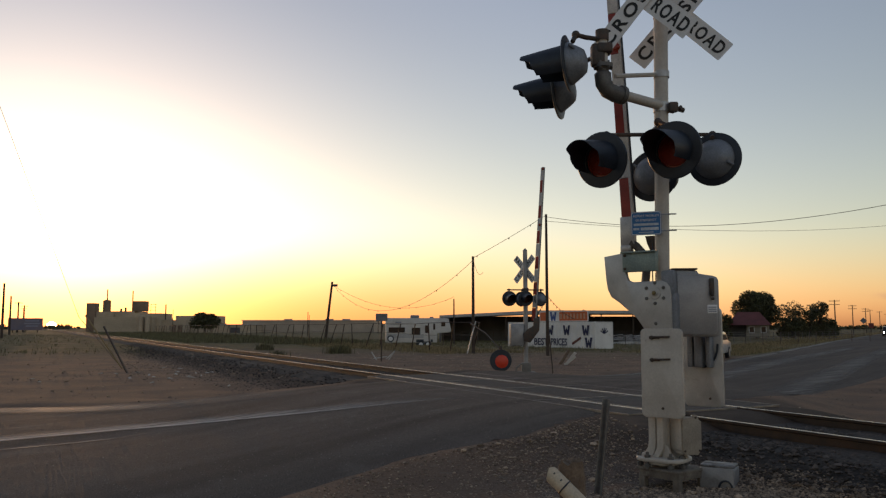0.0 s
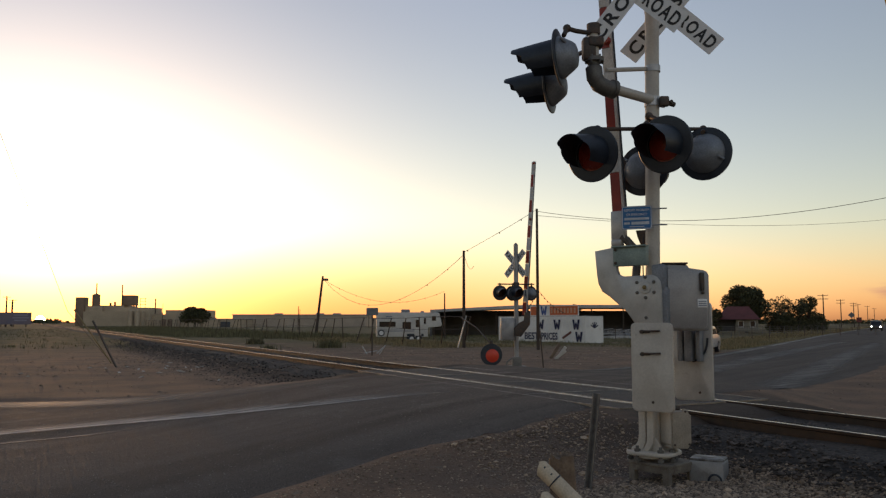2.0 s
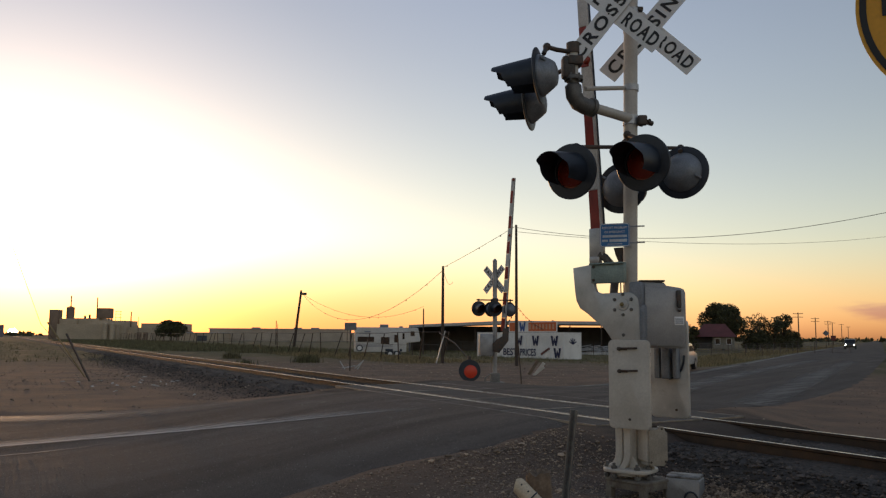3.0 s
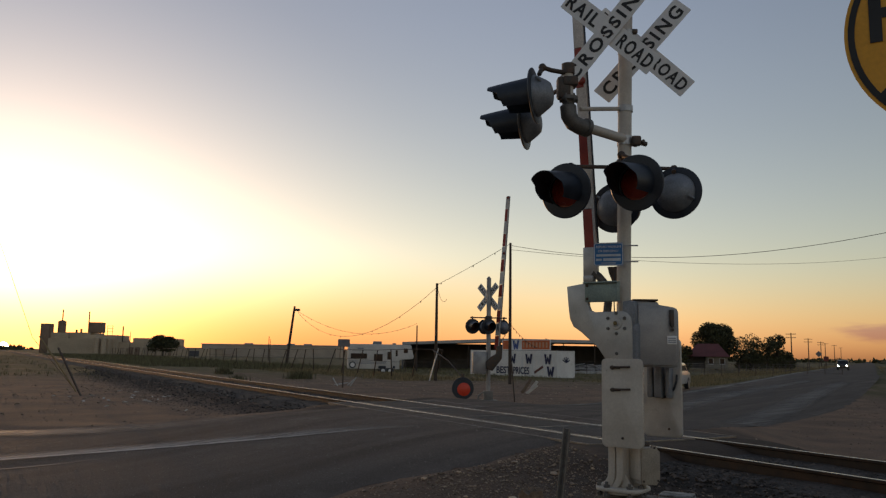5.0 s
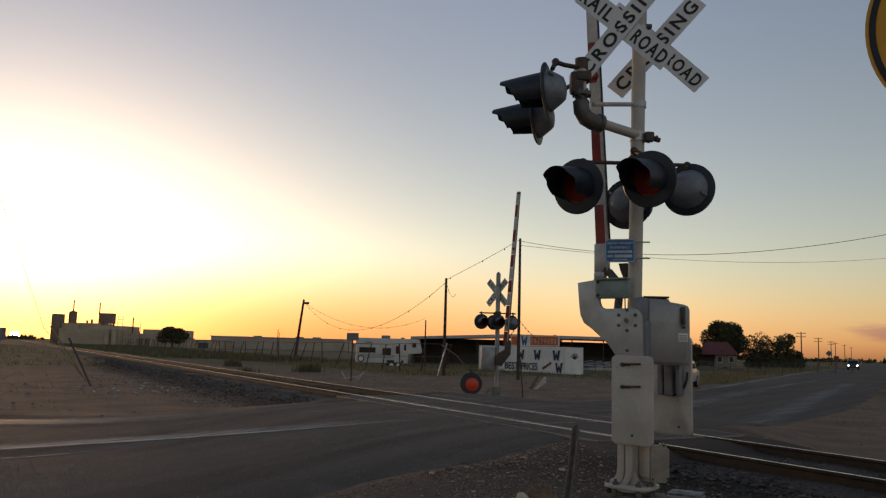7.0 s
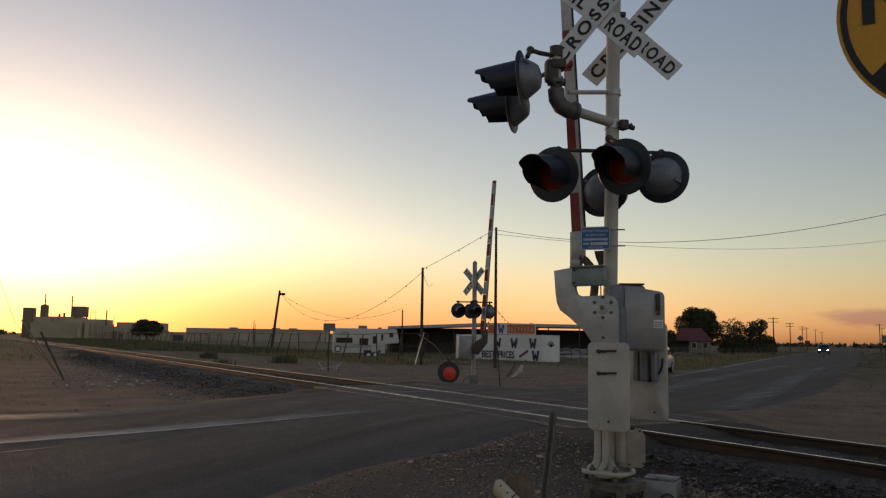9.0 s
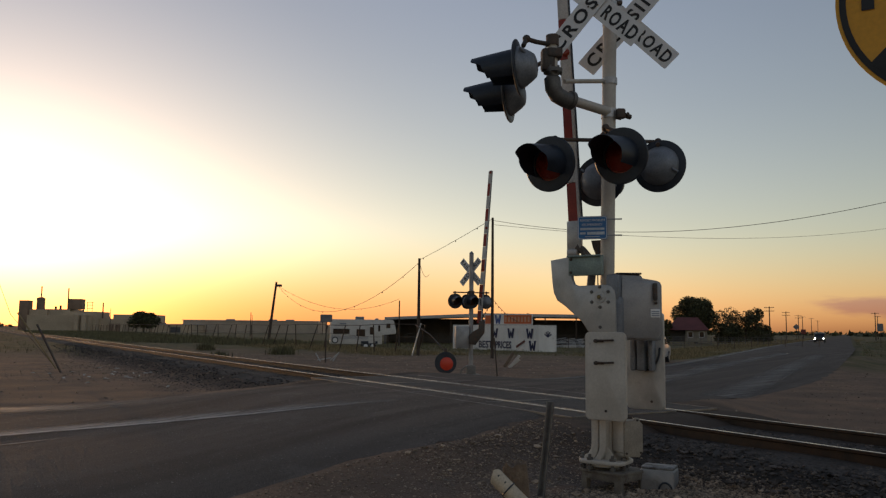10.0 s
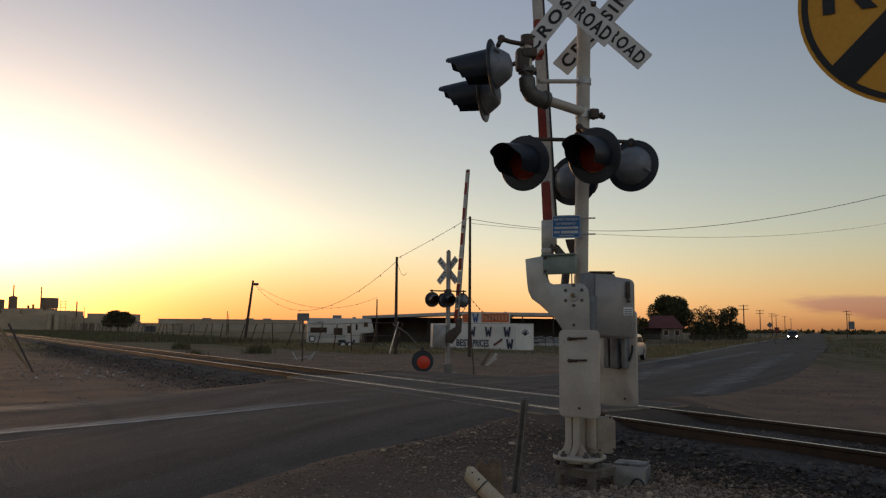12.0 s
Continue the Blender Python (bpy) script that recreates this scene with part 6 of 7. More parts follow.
for k in range(9):
    bm = bmesh.new()
    random.seed(50 + k)
    t = thing("stored_goods", pose(21 + k * 1.15, 98 + random.uniform(-1, 1), -0.42, 0, 0, random.uniform(-30, 30)), "pale pile of pipes and frames stored outdoors", "stored goods")
    for j in range(5):
        rod(bm, (-0.9, j * 0.12, 0.25 + 0.16 * j), (0.9, j * 0.12 + random.uniform(-.2, .2), 0.25 + 0.2 * j + random.uniform(-.1, .2)), 0.04, n=6)
    box(bm, (0, 0.2, 0.12), (1.6, 0.8, 0.24), 0.02)
    part("pipes", bm, GALV, t, smooth=False)


def flat_building(x0, x1, y, z0, h, deep, mat, label, slope=0.0, doors=0, name="warehouse"):
    t = thing(name, pose(x0, y, z0), label, "building")
    w = x1 - x0
    bm = bmesh.new()
    slab(bm, [(0, 0), (w, 0), (w, h), (0, h + slope)], deep, Matrix())
    part("wall", bm, mat, t, smooth=False)
    bm = bmesh.new()
    slab(bm, [(-0.3, h + slope + 0.02), (w + 0.3, h + 0.02), (w + 0.3, h + 0.30), (-0.3, h + slope + 0.30)], deep + 0.6, pose(0, -0.3, 0))
    part("roof", bm, ROOF_PALE, t, smooth=False)
    for k in range(doors):
        bm = bmesh.new()
        box(bm, (w * (k + 0.6) / doors, -0.05, h * 0.36), (min(3.6, w / doors * 0.4), 0.12, h * 0.7), 0.02)
        part("door", bm, SHED_WALL, t, smooth=False)
    return t


wh = flat_building(-80, -27.6, 320, -0.5, 4.7, 40, WARE, "long low tan metal warehouse with flat roof", 0.0, 0)
for x in (16, 33, 40):
    bm = bmesh.new()
    box(bm, (x, 12, 5.2), (3.2, 2, 0.7), 0.05)
    part("roof_vent", bm, LAMP_BACK, wh)
flat_building(-86, -72, 300, -0.5, 2.9, 20, WARE2, "low pale outbuilding beside a warehouse", 0, 1)
flat_building(-23, -9, 300, -0.5, 3.0, 20, WARE, "distant low metal building", 0, 0)

# the orange haze over the far mill is put into this brown
MILL_HAZED = material("hazed_brown_steel", (0.26, 0.18, 0.125), (0.19, 0.135, 0.095), 0.7, scale=0.4, fine=4, bump=0.1)
mill = thing("grain_mill", pose(-134, 300, -0.5), "tan industrial plant with towers and a roof tank", "factory")
for x0, x1, h, d, y in ((3.5, 25.5, 5.9, 22, 0), (2.0, 9.5, 8.0, 10, 2.5), (8, 17, 8.2, 14, 4), (15, 27, 7.4, 14, 3), (25.6, 36, 4.9, 14, 6), (30, 45, 6.6, 16, 12)):
    bm = bmesh.new()
    box(bm, ((x0 + x1) / 2, y + d / 2, h / 2), (x1 - x0, d, h), 0.05)
    part("wall", bm, WARE2, mill, smooth=False)
for x0, x1, h in ((0.0, 3.2, 11.2), (5.2, 8.4, 12.2)):
    bm = bmesh.new()
    if x0 == 0:
        box(bm, (1.6, 3, h / 2), (3.2, 4, h), 0.1)
    else:
        lathe(bm, [(0.0, h + 0.5), (0.5, h + 0.4), (1.45, h), (1.45, 0)], pose(6.05, 5, 0), 20)
    part("tower", bm, MILL_HAZED, mill, "dark process tower")
bm = bmesh.new()
box(bm, (18.6, 6, 10.1), (4.7, 4, 3.9), 0.15)
tank = part("roof_tank", bm, MILL_HAZED, mill, "dark square roof tank")
bm = bmesh.new()
for x in (16.8, 20.4):
    for y in (4.5, 7.5):
        rod(bm, (x, y, 7.2), (x, y, 8.4), 0.15, n=6)
part("legs", bm, DARK_STEEL, tank)
for x, z0, z1 in ((6.1, 12, 16.6), (15.8, 7, 16.0), (28.5, 5, 10.8), (11.5, 8, 9.2), (13.2, 8, 9.6)):
    bm = bmesh.new()
    rod(bm, (x, 5, z0), (x, 5, z1), 0.24 if z1 > 10 else 0.4, n=8)
    part("stack", bm, DARK_STEEL, mill, "thin dark stack")
bm = bmesh.new()
for x in (22.8, 24.6):
    rod(bm, (x, 5, 7), (x, 5, 11.0), 0.08, n=6)
for z in (8.6, 9.8, 10.8):
    rod(bm, (22.6, 5, z), (25.0, 5, z), 0.07, n=6)
part("pipe_rack", bm, DARK_STEEL, mill, "dark pipe rack")
for x in (2.6, 4.6, 20.5, 23.0):
    bm = bmesh.new()
    lathe(bm, [(0.0, 6.6), (0.9, 6.2), (0.9, 0)], pose(x + 1.0, -1.2, 0), 16)
    part("silo", bm, WARE2, mill, "slim pale silo") if x > 10 else bm.free()
for x in (31.5, 33.8):
    bm = bmesh.new()
    box(bm, (x, 5.96, 1.6), (1.8, 0.14, 3.0), 0.02)
    part("door", bm, MILL_HAZED, mill, smooth=False)
for x, h in ((46.5, 5.0), (49.5, 3.6)):
    bm = bmesh.new()
    box(bm, (x, 8, h / 2), (2.2, 2.2, h), 0.1)
    part("vent_tower", bm, MILL_HAZED, mill)

bb = thing("billboard", facing(-129, 248, -0.3, -28), "wide blue billboard with pale lettering bars", "billboard")
bm = bmesh.new()
box(bm, (0, 0, 2.9), (9.6, 0.3, 3.7), 0.05)
face = part("panel", bm, material("billboard_blue", (0.20, 0.16, 0.19), (0.15, 0.14, 0.20), 0.6, scale=0.3, bump=0.02), bb, smooth=False)
bm = bmesh.new()
for z, w in ((3.9, 3.8), (3.1, 4.4), (2.3, 3.4)):
    box(bm, (1.8, -0.17, z), (w, 0.05, 0.42), 0)
part("letter_bars", bm, material("billboard_print", (0.3, 0.3, 0.38), rough=0.6, bump=0.02), face, smooth=False)
for x in (-3.4, 0, 3.4):
    bm = bmesh.new()
    rod(bm, (x, 0.4, 0), (x, 0.4, 4.4), 0.14, n=8)
    part("post", bm, POLE_WOOD, bb)

house = thing("red_roof_house", pose(50.6, 140, -0.1, 0, 0, -20), "small white house with a low red hip roof", "house")
bm = bmesh.new()
box(bm, (4.0, 3, 1.15), (3.6, 6, 2.3), 0.02)
part("wall", bm, material("house_wall", (0.27, 0.25, 0.21), (0.21, 0.19, 0.16), 0.8, scale=0.6, fine=10, bump=0.05), house, smooth=False)
bm = bmesh.new()
vs = [bm.verts.new(p) for p in ((-1.2, -0.8, 2.1), (6.2, -0.8, 2.1), (6.2, 6.8, 2.1), (-1.2, 6.8, 2.1), (0.8, 3, 4.4), (4.4, 3, 4.4))]
for f in ((0, 1, 5, 4), (1, 2, 5), (2, 3, 4, 5), (3, 0, 4), (3, 2, 1, 0)):
    bm.faces.new([vs[i] for i in f])
part("roof", bm, material("red_metal_roof", (0.15, 0.036, 0.030), (0.11, 0.03, 0.026), 0.6, scale=0.7, fine=8, bump=0.08), house, "dull red metal roof", smooth=False)
for x in (3.0, 4.9):
    bm = bmesh.new()
    box(bm, (x, -0.02, 1.3), (0.9, 0.08, 1.1), 0.01)
    wdw = part("window", bm, SIGN_WHITE, house, smooth=False)
    bm = bmesh.new()
    box(bm, (x, -0.07, 1.3), (0.74, 0.02, 0.94), 0)
    part("pane", bm, DARK_GLASS, wdw, smooth=False)

# a dark wall paints the shade of the porch under the roof
bm = bmesh.new()
box(bm, (0.4, 4, 1.05), (3.4, 4, 2.1), 0.02)
part("porch_wall", bm, SHED_WALL, house, "recessed porch with its shade put into a dark wall", smooth=False)

# ---- cars ----
CAR_WHITE = material("car_white", (0.70, 0.70, 0.69), rough=0.3, bump=0.0, coat=0.6, vary=0.03)
CAR_DARK = material("car_dark", (0.018, 0.018, 0.02), rough=0.3, bump=0.0, coat=0.6, vary=0.03)
HEADLIGHT = glowing("headlight_lit", (1.0, 0.86, 0.62), 25)


def car(m, mat, label, suv=False, lit=False):
    t = thing("car", m, label, "car")
    bm = bmesh.new()
    top = 1.75 if suv else 1.45
    o = [(-2.15, 0.32), (2.15, 0.32), (2.2, 0.62), (2.1, 0.92), (1.2, 1.02), (0.55, top - 0.05), (0.2, top), (-1.4, top), (-1.75, top - 0.1), (-2.1, 1.05), (-2.2, 0.8)]
    slab(bm, o, 1.8, pose(0, -0.9, 0), 0.09)
    part("body", bm, mat, t)
    for x in (-1.35, 1.35):
        for y in (-0.82, 0.82):
            bm = bmesh.new()
            lathe(bm, [(0.2, -0.11), (0.31, -0.11), (0.335, -0.06), (0.335, 0.06), (0.31, 0.11), (0.2, 0.11)], pose(x, y, 0.335, 90), 20)
            tyre = part("tyre", bm, BLACK_PAINT, t, "black tyre")
            bm = bmesh.new()
            lathe(bm, [(0, 0.09), (0.2, 0.105), (0.2, -0.105), (0, -0.09)], pose(x, y, 0.335, 90), 16)
            part("rim", bm, GALV, tyre)
    for y in (-0.905, 0.885):
        bm = bmesh.new()
        slab(bm, [(-1.6, 1.02), (0.95, 1.02), (0.42, top - 0.14), (-1.35, top - 0.14)], 0.02, pose(0, y, 0))
        part("side_window", bm, DARK_GLASS, t, smooth=False)
    for x0, z0, x1, z1, nm in ((1.13, 1.06, 0.60, top - 0.12, "windscreen"), (-2.06, 1.10, -1.78, top - 0.16, "rear_window")):
        bm = bmesh.new()
        d = 0.03 if x0 > 0 else -0.03
        vs = [bm.verts.new(p) for p in ((x0 + d, -0.75, z0), (x0 + d, 0.75, z0), (x1 + d, 0.66, z1), (x1 + d, -0.66, z1))]
        bm.faces.new(vs)
        r = bmesh.ops.extrude_face_region(bm, geom=bm.faces[:])
        bmesh.ops.translate(bm, vec=(-d * 1.5, 0, 0), verts=[v for v in r["geom"] if isinstance(v, bmesh.types.BMVert)])
        part(nm, bm, DARK_GLASS, t, smooth=False)
    for y in (-0.66, 0.66):
        bm = bmesh.new()
        lathe(bm, [(0, 0.03), (0.06, 0.028), (0.095, 0.0)], pose(2.17, y, 0.74, 0, 90, 0), 14)
        part("headlight", bm, HEADLIGHT if lit else DARK_GLASS, t, "lit headlight" if lit else "")
        bm = bmesh.new()
        box(bm, (-2.17, y, 0.86), (0.06, 0.34, 0.16), 0.02)
        part("tail_light", bm, RED_LENS, t)
    return t


yaw = math.degrees(math.atan2(-math.cos(radians(30.7)), -math.sin(radians(30.7))))
car(pose(76.0, 137.0, 0.02, 0, 0, yaw), CAR_DARK, "dark car driving with its headlights on", True, True)
car(pose(13.98, 42.6, at_ground(13.98, 42.6), 0, 0, 62), CAR_WHITE, "white parked car on the roadside dirt")

# ---- the setting sun, just touching the plain ----
a = radians(SUN_AZ)
bm = bmesh.new()
bmesh.ops.create_uvsphere(bm, u_segments=24, v_segments=16, radius=13)
sun_ball = tagged(new("sun_ball"), "glowing orange sun touching the horizon", "sun", kind="structure")
sun_ball.matrix_world = Matrix.Translation((math.sin(a) * 2600, math.cos(a) * 2600, 5))
part("disc", bm, glowing("sun_glow", (1.0, 0.72, 0.30), 14), sun_ball)

# ---- trees, weeds and stones ----
LEAF = material("dark_leaves", (0.045, 0.052, 0.020), (0.075, 0.070, 0.028), 0.8, scale=0.8, fine=8, bump=0.0, vary=0.25, island=True)
BARK = material("bark", (0.06, 0.048, 0.038), (0.04, 0.032, 0.027), 0.95, scale=3, fine=20, bump=0.4)
WEED = material("green_weeds", (0.115, 0.112, 0.052), (0.17, 0.145, 0.078), 0.9, scale=0.5, fine=6, bump=0.0, vary=0.2, island=True)
STRAW = material("dry_grass", (0.29, 0.215, 0.115), (0.17, 0.14, 0.065), 0.9, scale=0.4, fine=6, bump=0.0, vary=0.2, island=True)


def leaf_cloud(rng, lobes, count, size):
    """Leaf clumps as small bent cards, thickest near the outside of the lobes."""
    i = rng.integers(len(lobes), size=count)
    c, r = np.array([q[0] for q in lobes])[i], np.array([q[1] for q in lobes])[i]
    d, x, y = rng.normal(size=(count, 3)), rng.normal(size=(count, 3)), rng.normal(size=(count, 3))
    d /= np.linalg.norm(d, axis=1, keepdims=True)
    x /= np.linalg.norm(x, axis=1, keepdims=True)
    y -= x * (x * y).sum(1, keepdims=True)
    y /= np.linalg.norm(y, axis=1, keepdims=True)
    p = c + d * r * rng.uniform(0.45, 1.0, (count, 1)) ** 0.6
    s = size * rng.uniform(0.5, 1.3, (count, 1))
    v = np.stack([p - x * s, p - y * s * 0.45 + x * 0.1 * s, p + x * s, p + y * s * 0.5], 1).reshape(-1, 3)
    k = np.arange(count) * 4
    return v.tolist(), np.c_[k, k + 1, k + 2, k + 3].tolist()


def tree(x, y, h, w, seed, label, count=2600, size=0.30, trunk=0.30, dome=False):
    rng = np.random.default_rng(seed)
    z = at_ground(x, y)
    t = thing("tree", Matrix.Translation((x, y, z)), label, "tree", "trees")
    bm = bmesh.new()
    pipe(bm, [(0, 0, -0.2), (0.1, 0, h * 0.2), (0.05, 0.1, h * 0.42), (0.2, 0, h * 0.7)], trunk, 9, (trunk, trunk * 0.8, trunk * 0.6, trunk * 0.2))
    lobes = []
    for k in range(9):
        a = k * 2.4 + rng.uniform(-.3, .3)
        rr = w * 0.5 * rng.uniform(0.35, 0.78)
        tip = Vector((rr * math.cos(a), rr * math.sin(a), h * rng.uniform(0.34, 0.82)))
        pipe(bm, [(0.08, 0.05, h * 0.3), tip * 0.5 + Vector((0, 0, h * 0.2)), tip], 0.1, 6, (trunk * 0.45, trunk * 0.25, trunk * 0.08))
        lobes.append((tuple(tip), (w * 0.2 * rng.uniform(0.7, 1.2), w * 0.2, h * 0.14 * rng.uniform(0.8, 1.3))))
    lobes.append(((0.1, 0, h * 0.80), (w * 0.26, w * 0.26, h * 0.19)))
    lobes.append(((0.0, 0, h * 0.52), (w * 0.38, w * 0.38, h * 0.26)))
    for k in range(5):
        a = k * 1.3 + rng.uniform(-.3, .3)
        lobes.append(((w * 0.3 * math.cos(a), w * 0.3 * math.sin(a), h * 0.2), (w * 0.2, w * 0.2, h * 0.17)))
    if dome:            # a broad round head, full to its sides
        lobes = [((w * 0.30 * math.cos(a), w * 0.30 * math.sin(a), h * (0.50 + 0.13 * math.sin(3 * a))), (w * 0.21, w * 0.21, h * 0.20)) for a in np.arange(0, 6.2, 0.57)]
        lobes += [((w * 0.17 * math.cos(a), w * 0.17 * math.sin(a), h * rng.uniform(0.72, 0.82)), (w * 0.20, w * 0.20, h * 0.17)) for a in np.arange(0.3, 6.2, 1.05)]
        lobes += [((0.0, 0.0, h * 0.45), (w * 0.36, w * 0.36, h * 0.30))]
    part("trunk", bm, BARK, t)
    v, f = leaf_cloud(rng, lobes, int(count * 1.8), size)
    me = bpy.data.meshes.new("crown")
    me.from_pydata(v, [], f)
    me.materials.append(LEAF)
    c = new("crown", me)
    c.parent = t
    return t


tree(58.7, 150, 9.2, 9.2, 1, "broad dark tree behind a red-roofed house", 7200, 0.24, 0.4, True)
tree(68.8, 158, 7.4, 6.0, 2, "ragged dark tree beside the house", 1300, 0.20)
tree(72.2, 158, 6.6, 4.6, 3, "ragged dark tree with thin gaps", 1200, 0.20)
tree(75.0, 160, 7.4, 4.4, 4, "dark tree near a utility pole", 1900, 0.20)
tree(66.0, 152, 4.2, 6.0, 5, "low dark tree before the house", 2600, 0.20)
tree(78.5, 164, 4.0, 5.0, 6, "low bushy dark tree by the road", 2200, 0.20)
tree(48.5, 140, 4.6, 4.0, 7, "dark tree at the corner of the house", 2000, 0.19)
tree(50.8, 150, 4.9, 4.0, 8, "dark tree behind the house", 2000, 0.19)
tree(-83.0, 280, 7.4, 11.0, 9, "round dark tree beside industrial sheds", 2200, 0.42, 0.3, True)
tree(98, 205, 3.2, 6.0, 10, "low distant tree by the road", 700, 0.35)
tree(108, 228, 3.4, 7.0, 11, "low distant tree along the road", 700, 0.35)
tree(140, 300, 4.2, 9.0, 12, "distant tree along the road", 700, 0.45)
tree(160, 335, 4.0, 10.0, 13, "far tree along the road", 700, 0.45)
tree(22, 150, 5.3, 3.5, 14, "tree top showing over a shed roof", 700, 0.3)
tree(27, 155, 5.5, 4.5, 15, "tree top behind a long shed", 700, 0.3)

# a dark tree line far out on the plain
rng = np.random.default_rng(77)
v, f = [], []
for k in range(420):
    az = rng.uniform(-34, 40)
    if -24 < az < -3:
        continue
    dist = rng.uniform(700, 1100)
    c = (dist * math.sin(radians(az)), dist * math.cos(radians(az)), rng.uniform(0.0, 1.5))
    a, b = leaf_cloud(rng, [(c, (11, 11, rng.uniform(1.0, 3.0)))], 12, 3.0)
    f += [[i + len(v) for i in q] for q in b]
    v += a
me = bpy.data.meshes.new("distant_trees")
me.from_pydata(v, [], f)
me.materials.append(LEAF)
tagged(new("distant_trees", me), "thin dark line of far trees", "trees", kind="stuff")


def blades(name, spots, mat, label, height, width, lean=0.5, per=5):
    """Grass and weeds: each spot grows a small tuft of tapered blades (x, y, scale)."""
    r = np.random.default_rng(len(spots))
    p = np.repeat(np.array(spots), per, axis=0)
    n = len(p)
    p[:, :2] += r.normal(0, 0.10 + 0.15 * height, (n, 2))
    z = np.repeat(ground_height(np.array(spots)[:, :2]), per) - 0.03
    a, b = r.uniform(0, 6.283, n), r.uniform(0, 6.283, n)
    h = height * p[:, 2] * r.uniform(0.35, 1.25, n)
    w = width * r.uniform(0.6, 1.3, n)
    lo = r.uniform(0.05, lean, n) * h
    dx, dy, ox, oy = np.cos(a) * w, np.sin(a) * w, np.cos(b) * lo, np.sin(b) * lo
    x, y = p[:, 0], p[:, 1]
    v = np.stack([np.c_[x - dx, y - dy, z], np.c_[x + dx, y + dy, z], np.c_[x + dx * 0.7 + ox * 0.4, y + dy * 0.7 + oy * 0.4, z + h * 0.6],
                  np.c_[x - dx * 0.7 + ox * 0.4, y - dy * 0.7 + oy * 0.4, z + h * 0.6], np.c_[x + ox, y + oy, z + h]], axis=1).reshape(-1, 3)
    i = np.arange(n) * 5
    me = bpy.data.meshes.new(name)
    me.from_pydata(v.tolist(), [], np.c_[i, i + 1, i + 2, i + 3].tolist() + np.c_[i + 3, i + 2, i + 4].tolist())
    me.materials.append(mat)
    return tagged(new(name, me), label, "grass", kind="stuff")


rng = np.random.default_rng(5)


def band(count, u0, u1, s0, s1, k0=0.5, k1=1.0, clumps=14):
    """Spots in a strip along the track, thicker in clumps."""
    out = []
    cu, cs = rng.uniform(u0, u1, clumps), rng.uniform(s0, s1, clumps)
    for _ in range(count):
        if rng.random() < 0.55:
            i = rng.integers(clumps)
            u, s = cu[i] + rng.normal() * (u1 - u0) * 0.12, cs[i] + rng.normal() * (s1 - s0) * 0.03
        else:
            u, s = rng.uniform(u0, u1), s0 + (s1 - s0) * rng.random() ** 1.3
        q = TRACK @ Vector((u, s, 0))
        out.append((q.x, q.y, rng.uniform(k0, k1)))
    return [o for o, d in zip(out, road_distance(np.array(out)[:, :2])) if d > 1.2]


blades("weeds", band(9000, 20.5, 29, 75, 210, 0.3, 1.0, 60), WEED, "dark green weeds along the fence", 0.75, 0.022)
blades("weeds", band(3500, 22, 29, 44, 80, 0.3, 1.0, 40), STRAW, "low dry weeds along the fence", 0.32, 0.014)
blades("weeds", band(4500, 14, 21, 85, 230, 0.3, 0.9, 50), WEED, "green weeds beyond the railway", 0.6, 0.026)
blades("weeds", band(3200, -40, 5.6, 52, 190, 0.2, 0.9, 110), WEED, "scattered weeds on the dirt beside the railway", 0.38, 0.018)
blades("dry_grass", band(4000, 34, 62, 48, 120, 0.3, 1.0, 60), WEED, "low green weeds in the lot", 0.30, 0.018)


def spots_in(count, x0, y0, x1, y1, spread_, k0, k1):
    out = []
    for _ in range(count):
        t = rng.random()
        w = rng.uniform(-spread_, spread_)
        dx, dy = x1 - x0, y1 - y0
        n = math.hypot(dx, dy)
        out.append((x0 + dx * t - dy / n * w, y0 + dy * t + dx / n * w, rng.uniform(k0, k1)))
    return [o for o, d in zip(out, road_distance(np.array(out)[:, :2])) if d > 0.8]


blades("dry_grass", spots_in(7000, 19, 55, 60, 122, 7, 0.4, 1.1), STRAW, "dry yellow grass on the road verge", 0.36, 0.016)
blades("dry_grass", spots_in(2500, 60, 122, 150, 260, 9, 0.5, 1.2), STRAW, "dry roadside grass", 0.5, 0.03)
blades("dry_grass", spots_in(5000, 42, 58, 170, 240, 14, 0.4, 1.0), WEED, "green verge grass by the road", 0.4, 0.03)
blades("weed_clump", spots_in(160, -7.0, 50, -6.0, 50.3, 0.4, 0.5, 1.0), WEED, "dark green weed clump on bare dirt", 0.6, 0.02, 0.7)
blades("weed_clump", spots_in(140, -13.2, 58, -12.6, 58.3, 0.4, 0.5, 1.0), WEED, "dark green weed clump near the rails", 0.6, 0.02, 0.7)
blades("weed_clump", spots_in(60, -9.0, 43, -8.7, 43.2, 0.3, 0.4, 0.9), WEED, "small weed clump near the rails", 0.5, 0.03, 0.7)


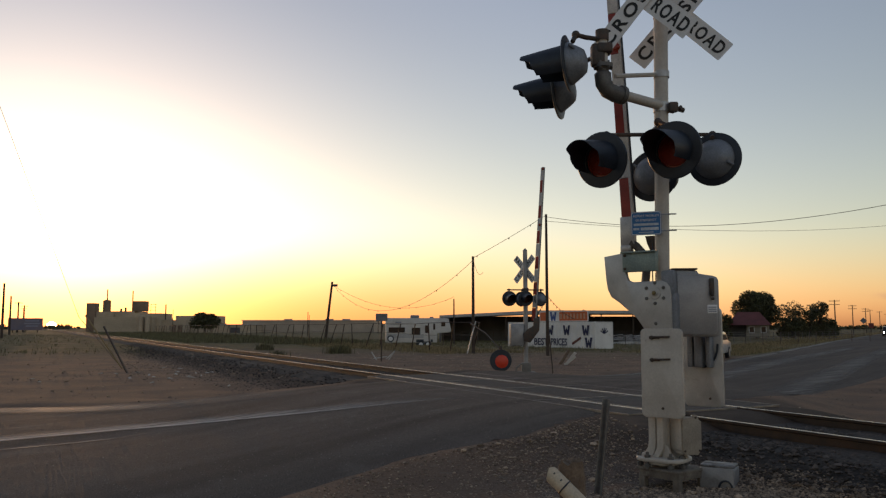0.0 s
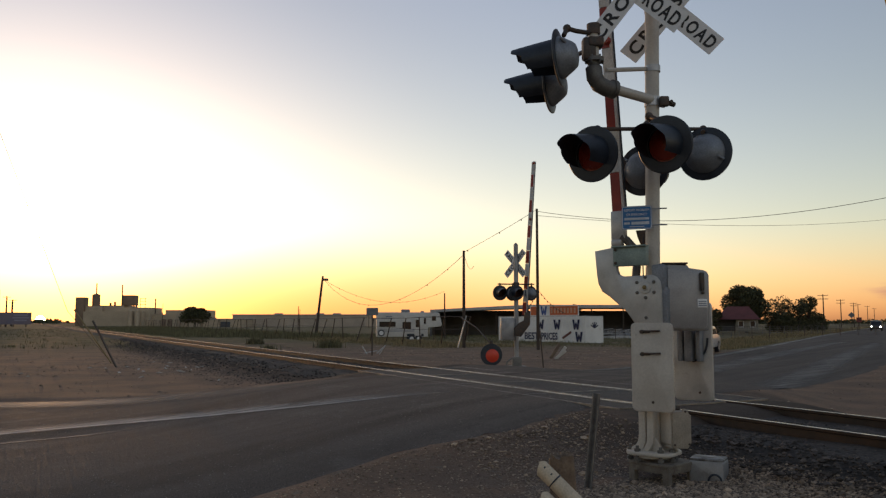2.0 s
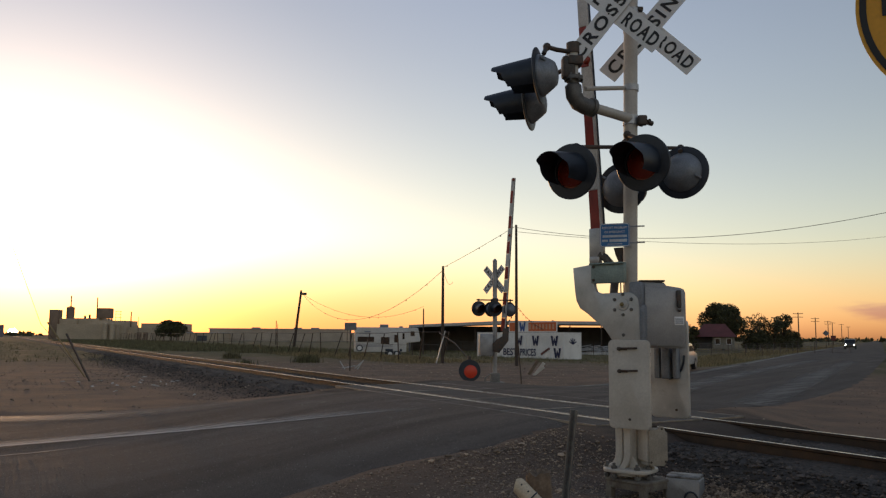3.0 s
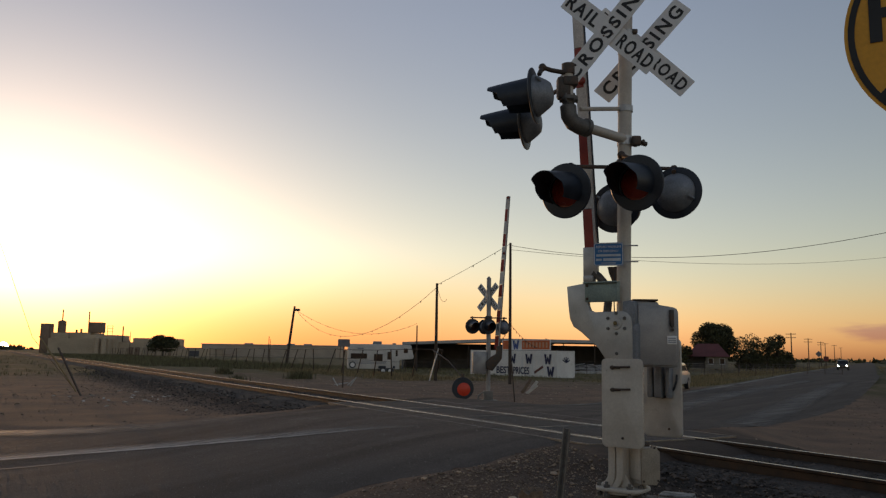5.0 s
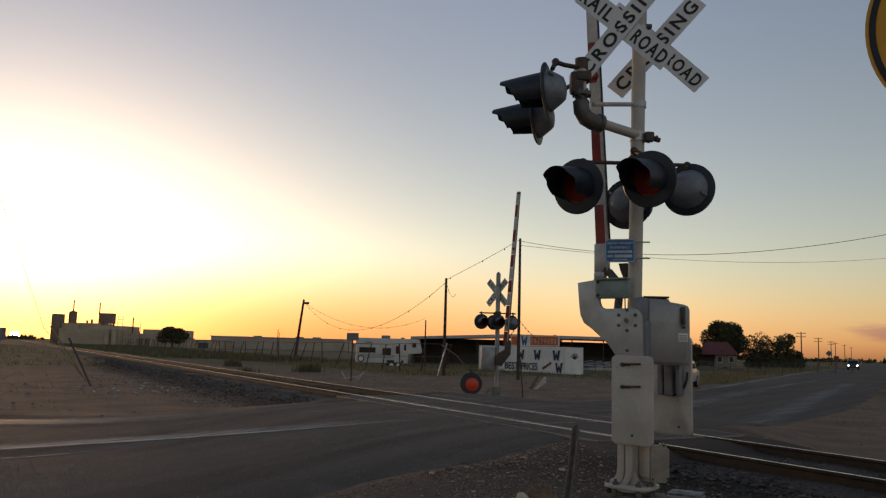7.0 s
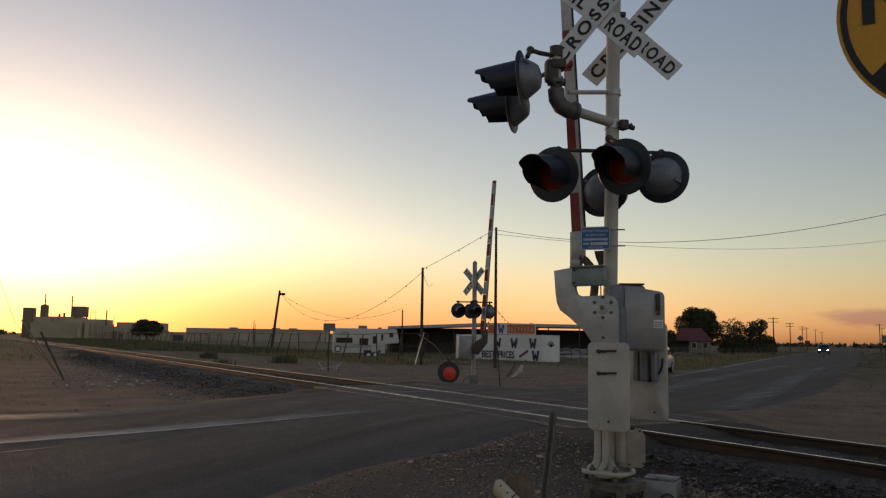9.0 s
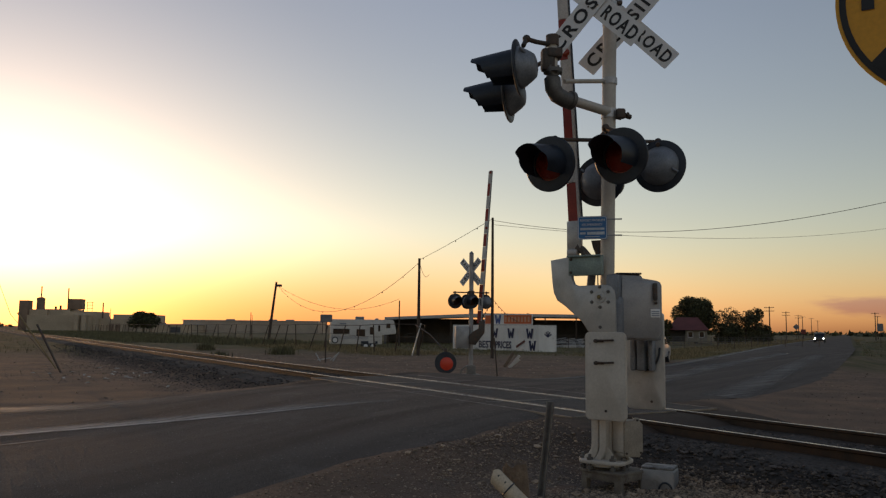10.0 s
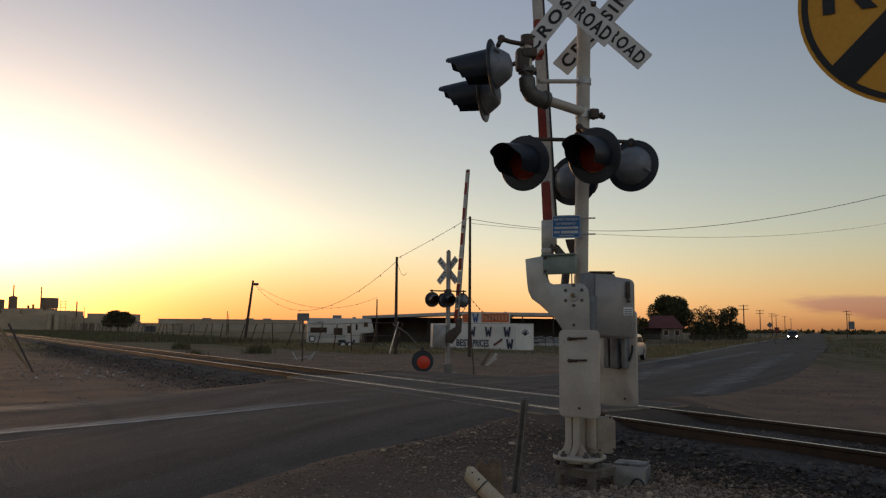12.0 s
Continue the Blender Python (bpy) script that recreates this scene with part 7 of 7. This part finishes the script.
def stones(name, spots, mat, label, size):
    """Broken stones: squashed, skewed octahedra half sunk in the ground."""
    rng_ = np.random.default_rng(len(spots) + 1)
    p = np.array([(s[0], s[1]) for s in spots])
    z = np.array([s[2] for s in spots]) if len(spots[0]) > 3 else ground_height(p)
    corner = np.array([(1, 0, 0), (0, 1, 0), (-1, 0, 0), (0, -1, 0), (0, 0, 1), (0, 0, -1), (0.6, 0.6, 0.55), (-0.6, 0.55, 0.5), (-0.55, -0.6, 0.55), (0.6, -0.55, 0.5)])
    tri = np.array([(0, 6, 4), (6, 1, 4), (1, 7, 4), (7, 2, 4), (2, 8, 4), (8, 3, 4), (3, 9, 4), (9, 0, 4), (0, 1, 6), (1, 2, 7), (2, 3, 8), (3, 0, 9), (1, 0, 5), (2, 1, 5), (3, 2, 5), (0, 3, 5)])
    n = len(p)
    k = size * np.array([s[-1] for s in spots]) * rng_.uniform(0.5, 1.4, n)
    a = rng_.uniform(0, 6.283, n)
    c, d = np.cos(a)[:, None], np.sin(a)[:, None]
    q = corner[None] * rng_.uniform(0.65, 1.2, (n, 10, 1)) * np.stack([k, k * rng_.uniform(0.5, 1, n), k * rng_.uniform(0.35, 0.75, n)], 1)[:, None]
    v = np.stack([p[:, :1] + c * q[..., 0] - d * q[..., 1], p[:, 1:2] + d * q[..., 0] + c * q[..., 1], (z + k * 0.12)[:, None] + q[..., 2]], 2).reshape(-1, 3).tolist()
    f = (tri[None] + (np.arange(n) * 10)[:, None, None]).reshape(-1, 3).tolist()
    me = bpy.data.meshes.new(name)
    me.from_pydata(v, [], f)
    me.materials.append(mat)
    return tagged(new(name, me), label, "stones", kind="stuff")


def clear_of_road(s, gap=0.15):
    return [o for o, d in zip(s, road_distance(np.array([(a[0], a[1]) for a in s]))) if d > gap]




def beside_track(count, u0, u1, s0, s1, k0, k1):
    """Spots in a strip beside the track, thinning out towards the track and to the road's end."""
    out = []
    while len(out) < count:
        u, s = rng.uniform(u0, u1), rng.uniform(s0, s1)
        keep = min(1.0, max(0.0, (7.1 - u) / 0.8)) * min(1.0, max(0.10, (7.0 - s) / 1.6))
        if rng.random() < keep:
            out.append((u * TN.x + s * TD.x, u * TN.y + s * TD.y, rng.uniform(k0, k1)))
    return out


stones("gravel", clear_of_road(beside_track(42000, 4.2, 7.1, 2.4, 9.0, 0.45, 1.1)), STONE, "loose pale gravel round the signal base", 0.018)
stones("gravel", clear_of_road(beside_track(900, 4.2, 6.9, 2.4, 9.0, 1.3, 2.2)), STONE, "larger pale stones among the gravel", 0.021)
shoulder = [(rng.uniform(-2.5, 2.5), rng.uniform(6.2, 10.0), rng.uniform(0.4, 1.0) ** 2) for _ in range(11000)]
stones("gravel", clear_of_road(shoulder), STONE, "small stones on the road shoulder", 0.017)
dirt_lot = [(rng.uniform(-24, 0), rng.uniform(16, 45), rng.uniform(0.3, 1.2) ** 2) for _ in range(1800)]
stones("gravel", clear_of_road(dirt_lot), STONE, "scattered pale stones on a dirt lot", 0.026)


def bed(count, s0, s1):
    out = []
    for _ in range(count):
        q, s = rng.normal(0, 1.35), rng.uniform(s0, s1)
        if abs(q) > 3.0 or (q < -2.35 and s < 9):
            continue
        z = float(np.interp(abs(q), [0, 1.62, 2.3, 3.1], [0.27, 0.265, 0.14, -0.02]))
        if abs(abs(q) - GAUGE / 2) < 0.11:
            continue
        w = TRACK @ Vector((AXIS + q, s, 0))
        out.append((w.x, w.y, z, rng.uniform(0.6, 1.2)))
    return clear_of_road(out, 0.05)


stones("ballast", bed(17000, 0, 8.7), BALLAST, "dark crushed ballast round the ties", 0.034)
stones("ballast", bed(11000, 18.7, 70), BALLAST, "dark crushed ballast along the rails", 0.04)
slope = [(*(TRACK @ Vector((AXIS - 1.8 - abs(rng.normal(0, 1.1)), rng.uniform(19, 60), 0))).xy, rng.uniform(0.3, 1.0)) for _ in range(9000)]
stones("ballast", clear_of_road(slope, 0.3), BALLAST, "dark stones spilled beside the track", 0.028)

east_lot = [(rng.uniform(8, 30), rng.uniform(6, 34), rng.uniform(0.3, 1.2) ** 2) for _ in range(5000)]
stones("gravel", clear_of_road(east_lot, 0.1), material("earth_clods", (0.15, 0.115, 0.088), (0.10, 0.08, 0.062), 0.95, scale=8, fine=60, bump=0.2, island=True), "brown stones and clods on the roadside dirt", 0.019)
stones("gravel", clear_of_road([(x + rng.normal() * 2, y + rng.normal() * 2, k) for x, y, k in east_lot[:2500]], 0.1), STONE, "pale pebbles on the roadside dirt", 0.024)
north_lot = [(rng.uniform(-14, 14), rng.uniform(24, 52), rng.uniform(0.3, 1.2) ** 2) for _ in range(5000)]
stones("gravel", clear_of_road(north_lot, 0.3), STONE, "scattered stones on the dirt beyond the track", 0.034)

# pale litter caught on the dirt by the guy wire
rng = np.random.default_rng(9)
SCRAP = material("pale_litter", (0.55, 0.52, 0.48), (0.4, 0.38, 0.35), 0.8, scale=8, fine=40, bump=0.1)
for k in range(26):
    x, y = (rng.normal(-9.6, 1.6), rng.normal(28.5, 1.6)) if k < 18 else (rng.uniform(-14, -4), rng.uniform(19, 26))
    bm = bmesh.new()
    w, d = rng.uniform(0.05, 0.16), rng.uniform(0.03, 0.08)
    slab(bm, [(-w, 0), (-w * 0.3, 0.012), (w * 0.4, 0.03), (w, 0.008), (w * 0.6, -0.004), (-w * 0.5, -0.004)], d, Matrix())
    t = link("litter_scrap", bm, SCRAP)
    t.matrix_world = pose(x, y, at_ground(x, y) + 0.012, rng.uniform(-8, 8), rng.uniform(-10, 10), rng.uniform(0, 180))
    tagged(t, "crumpled pale scrap lying on bare dirt", "litter", "litter on the dirt lot")
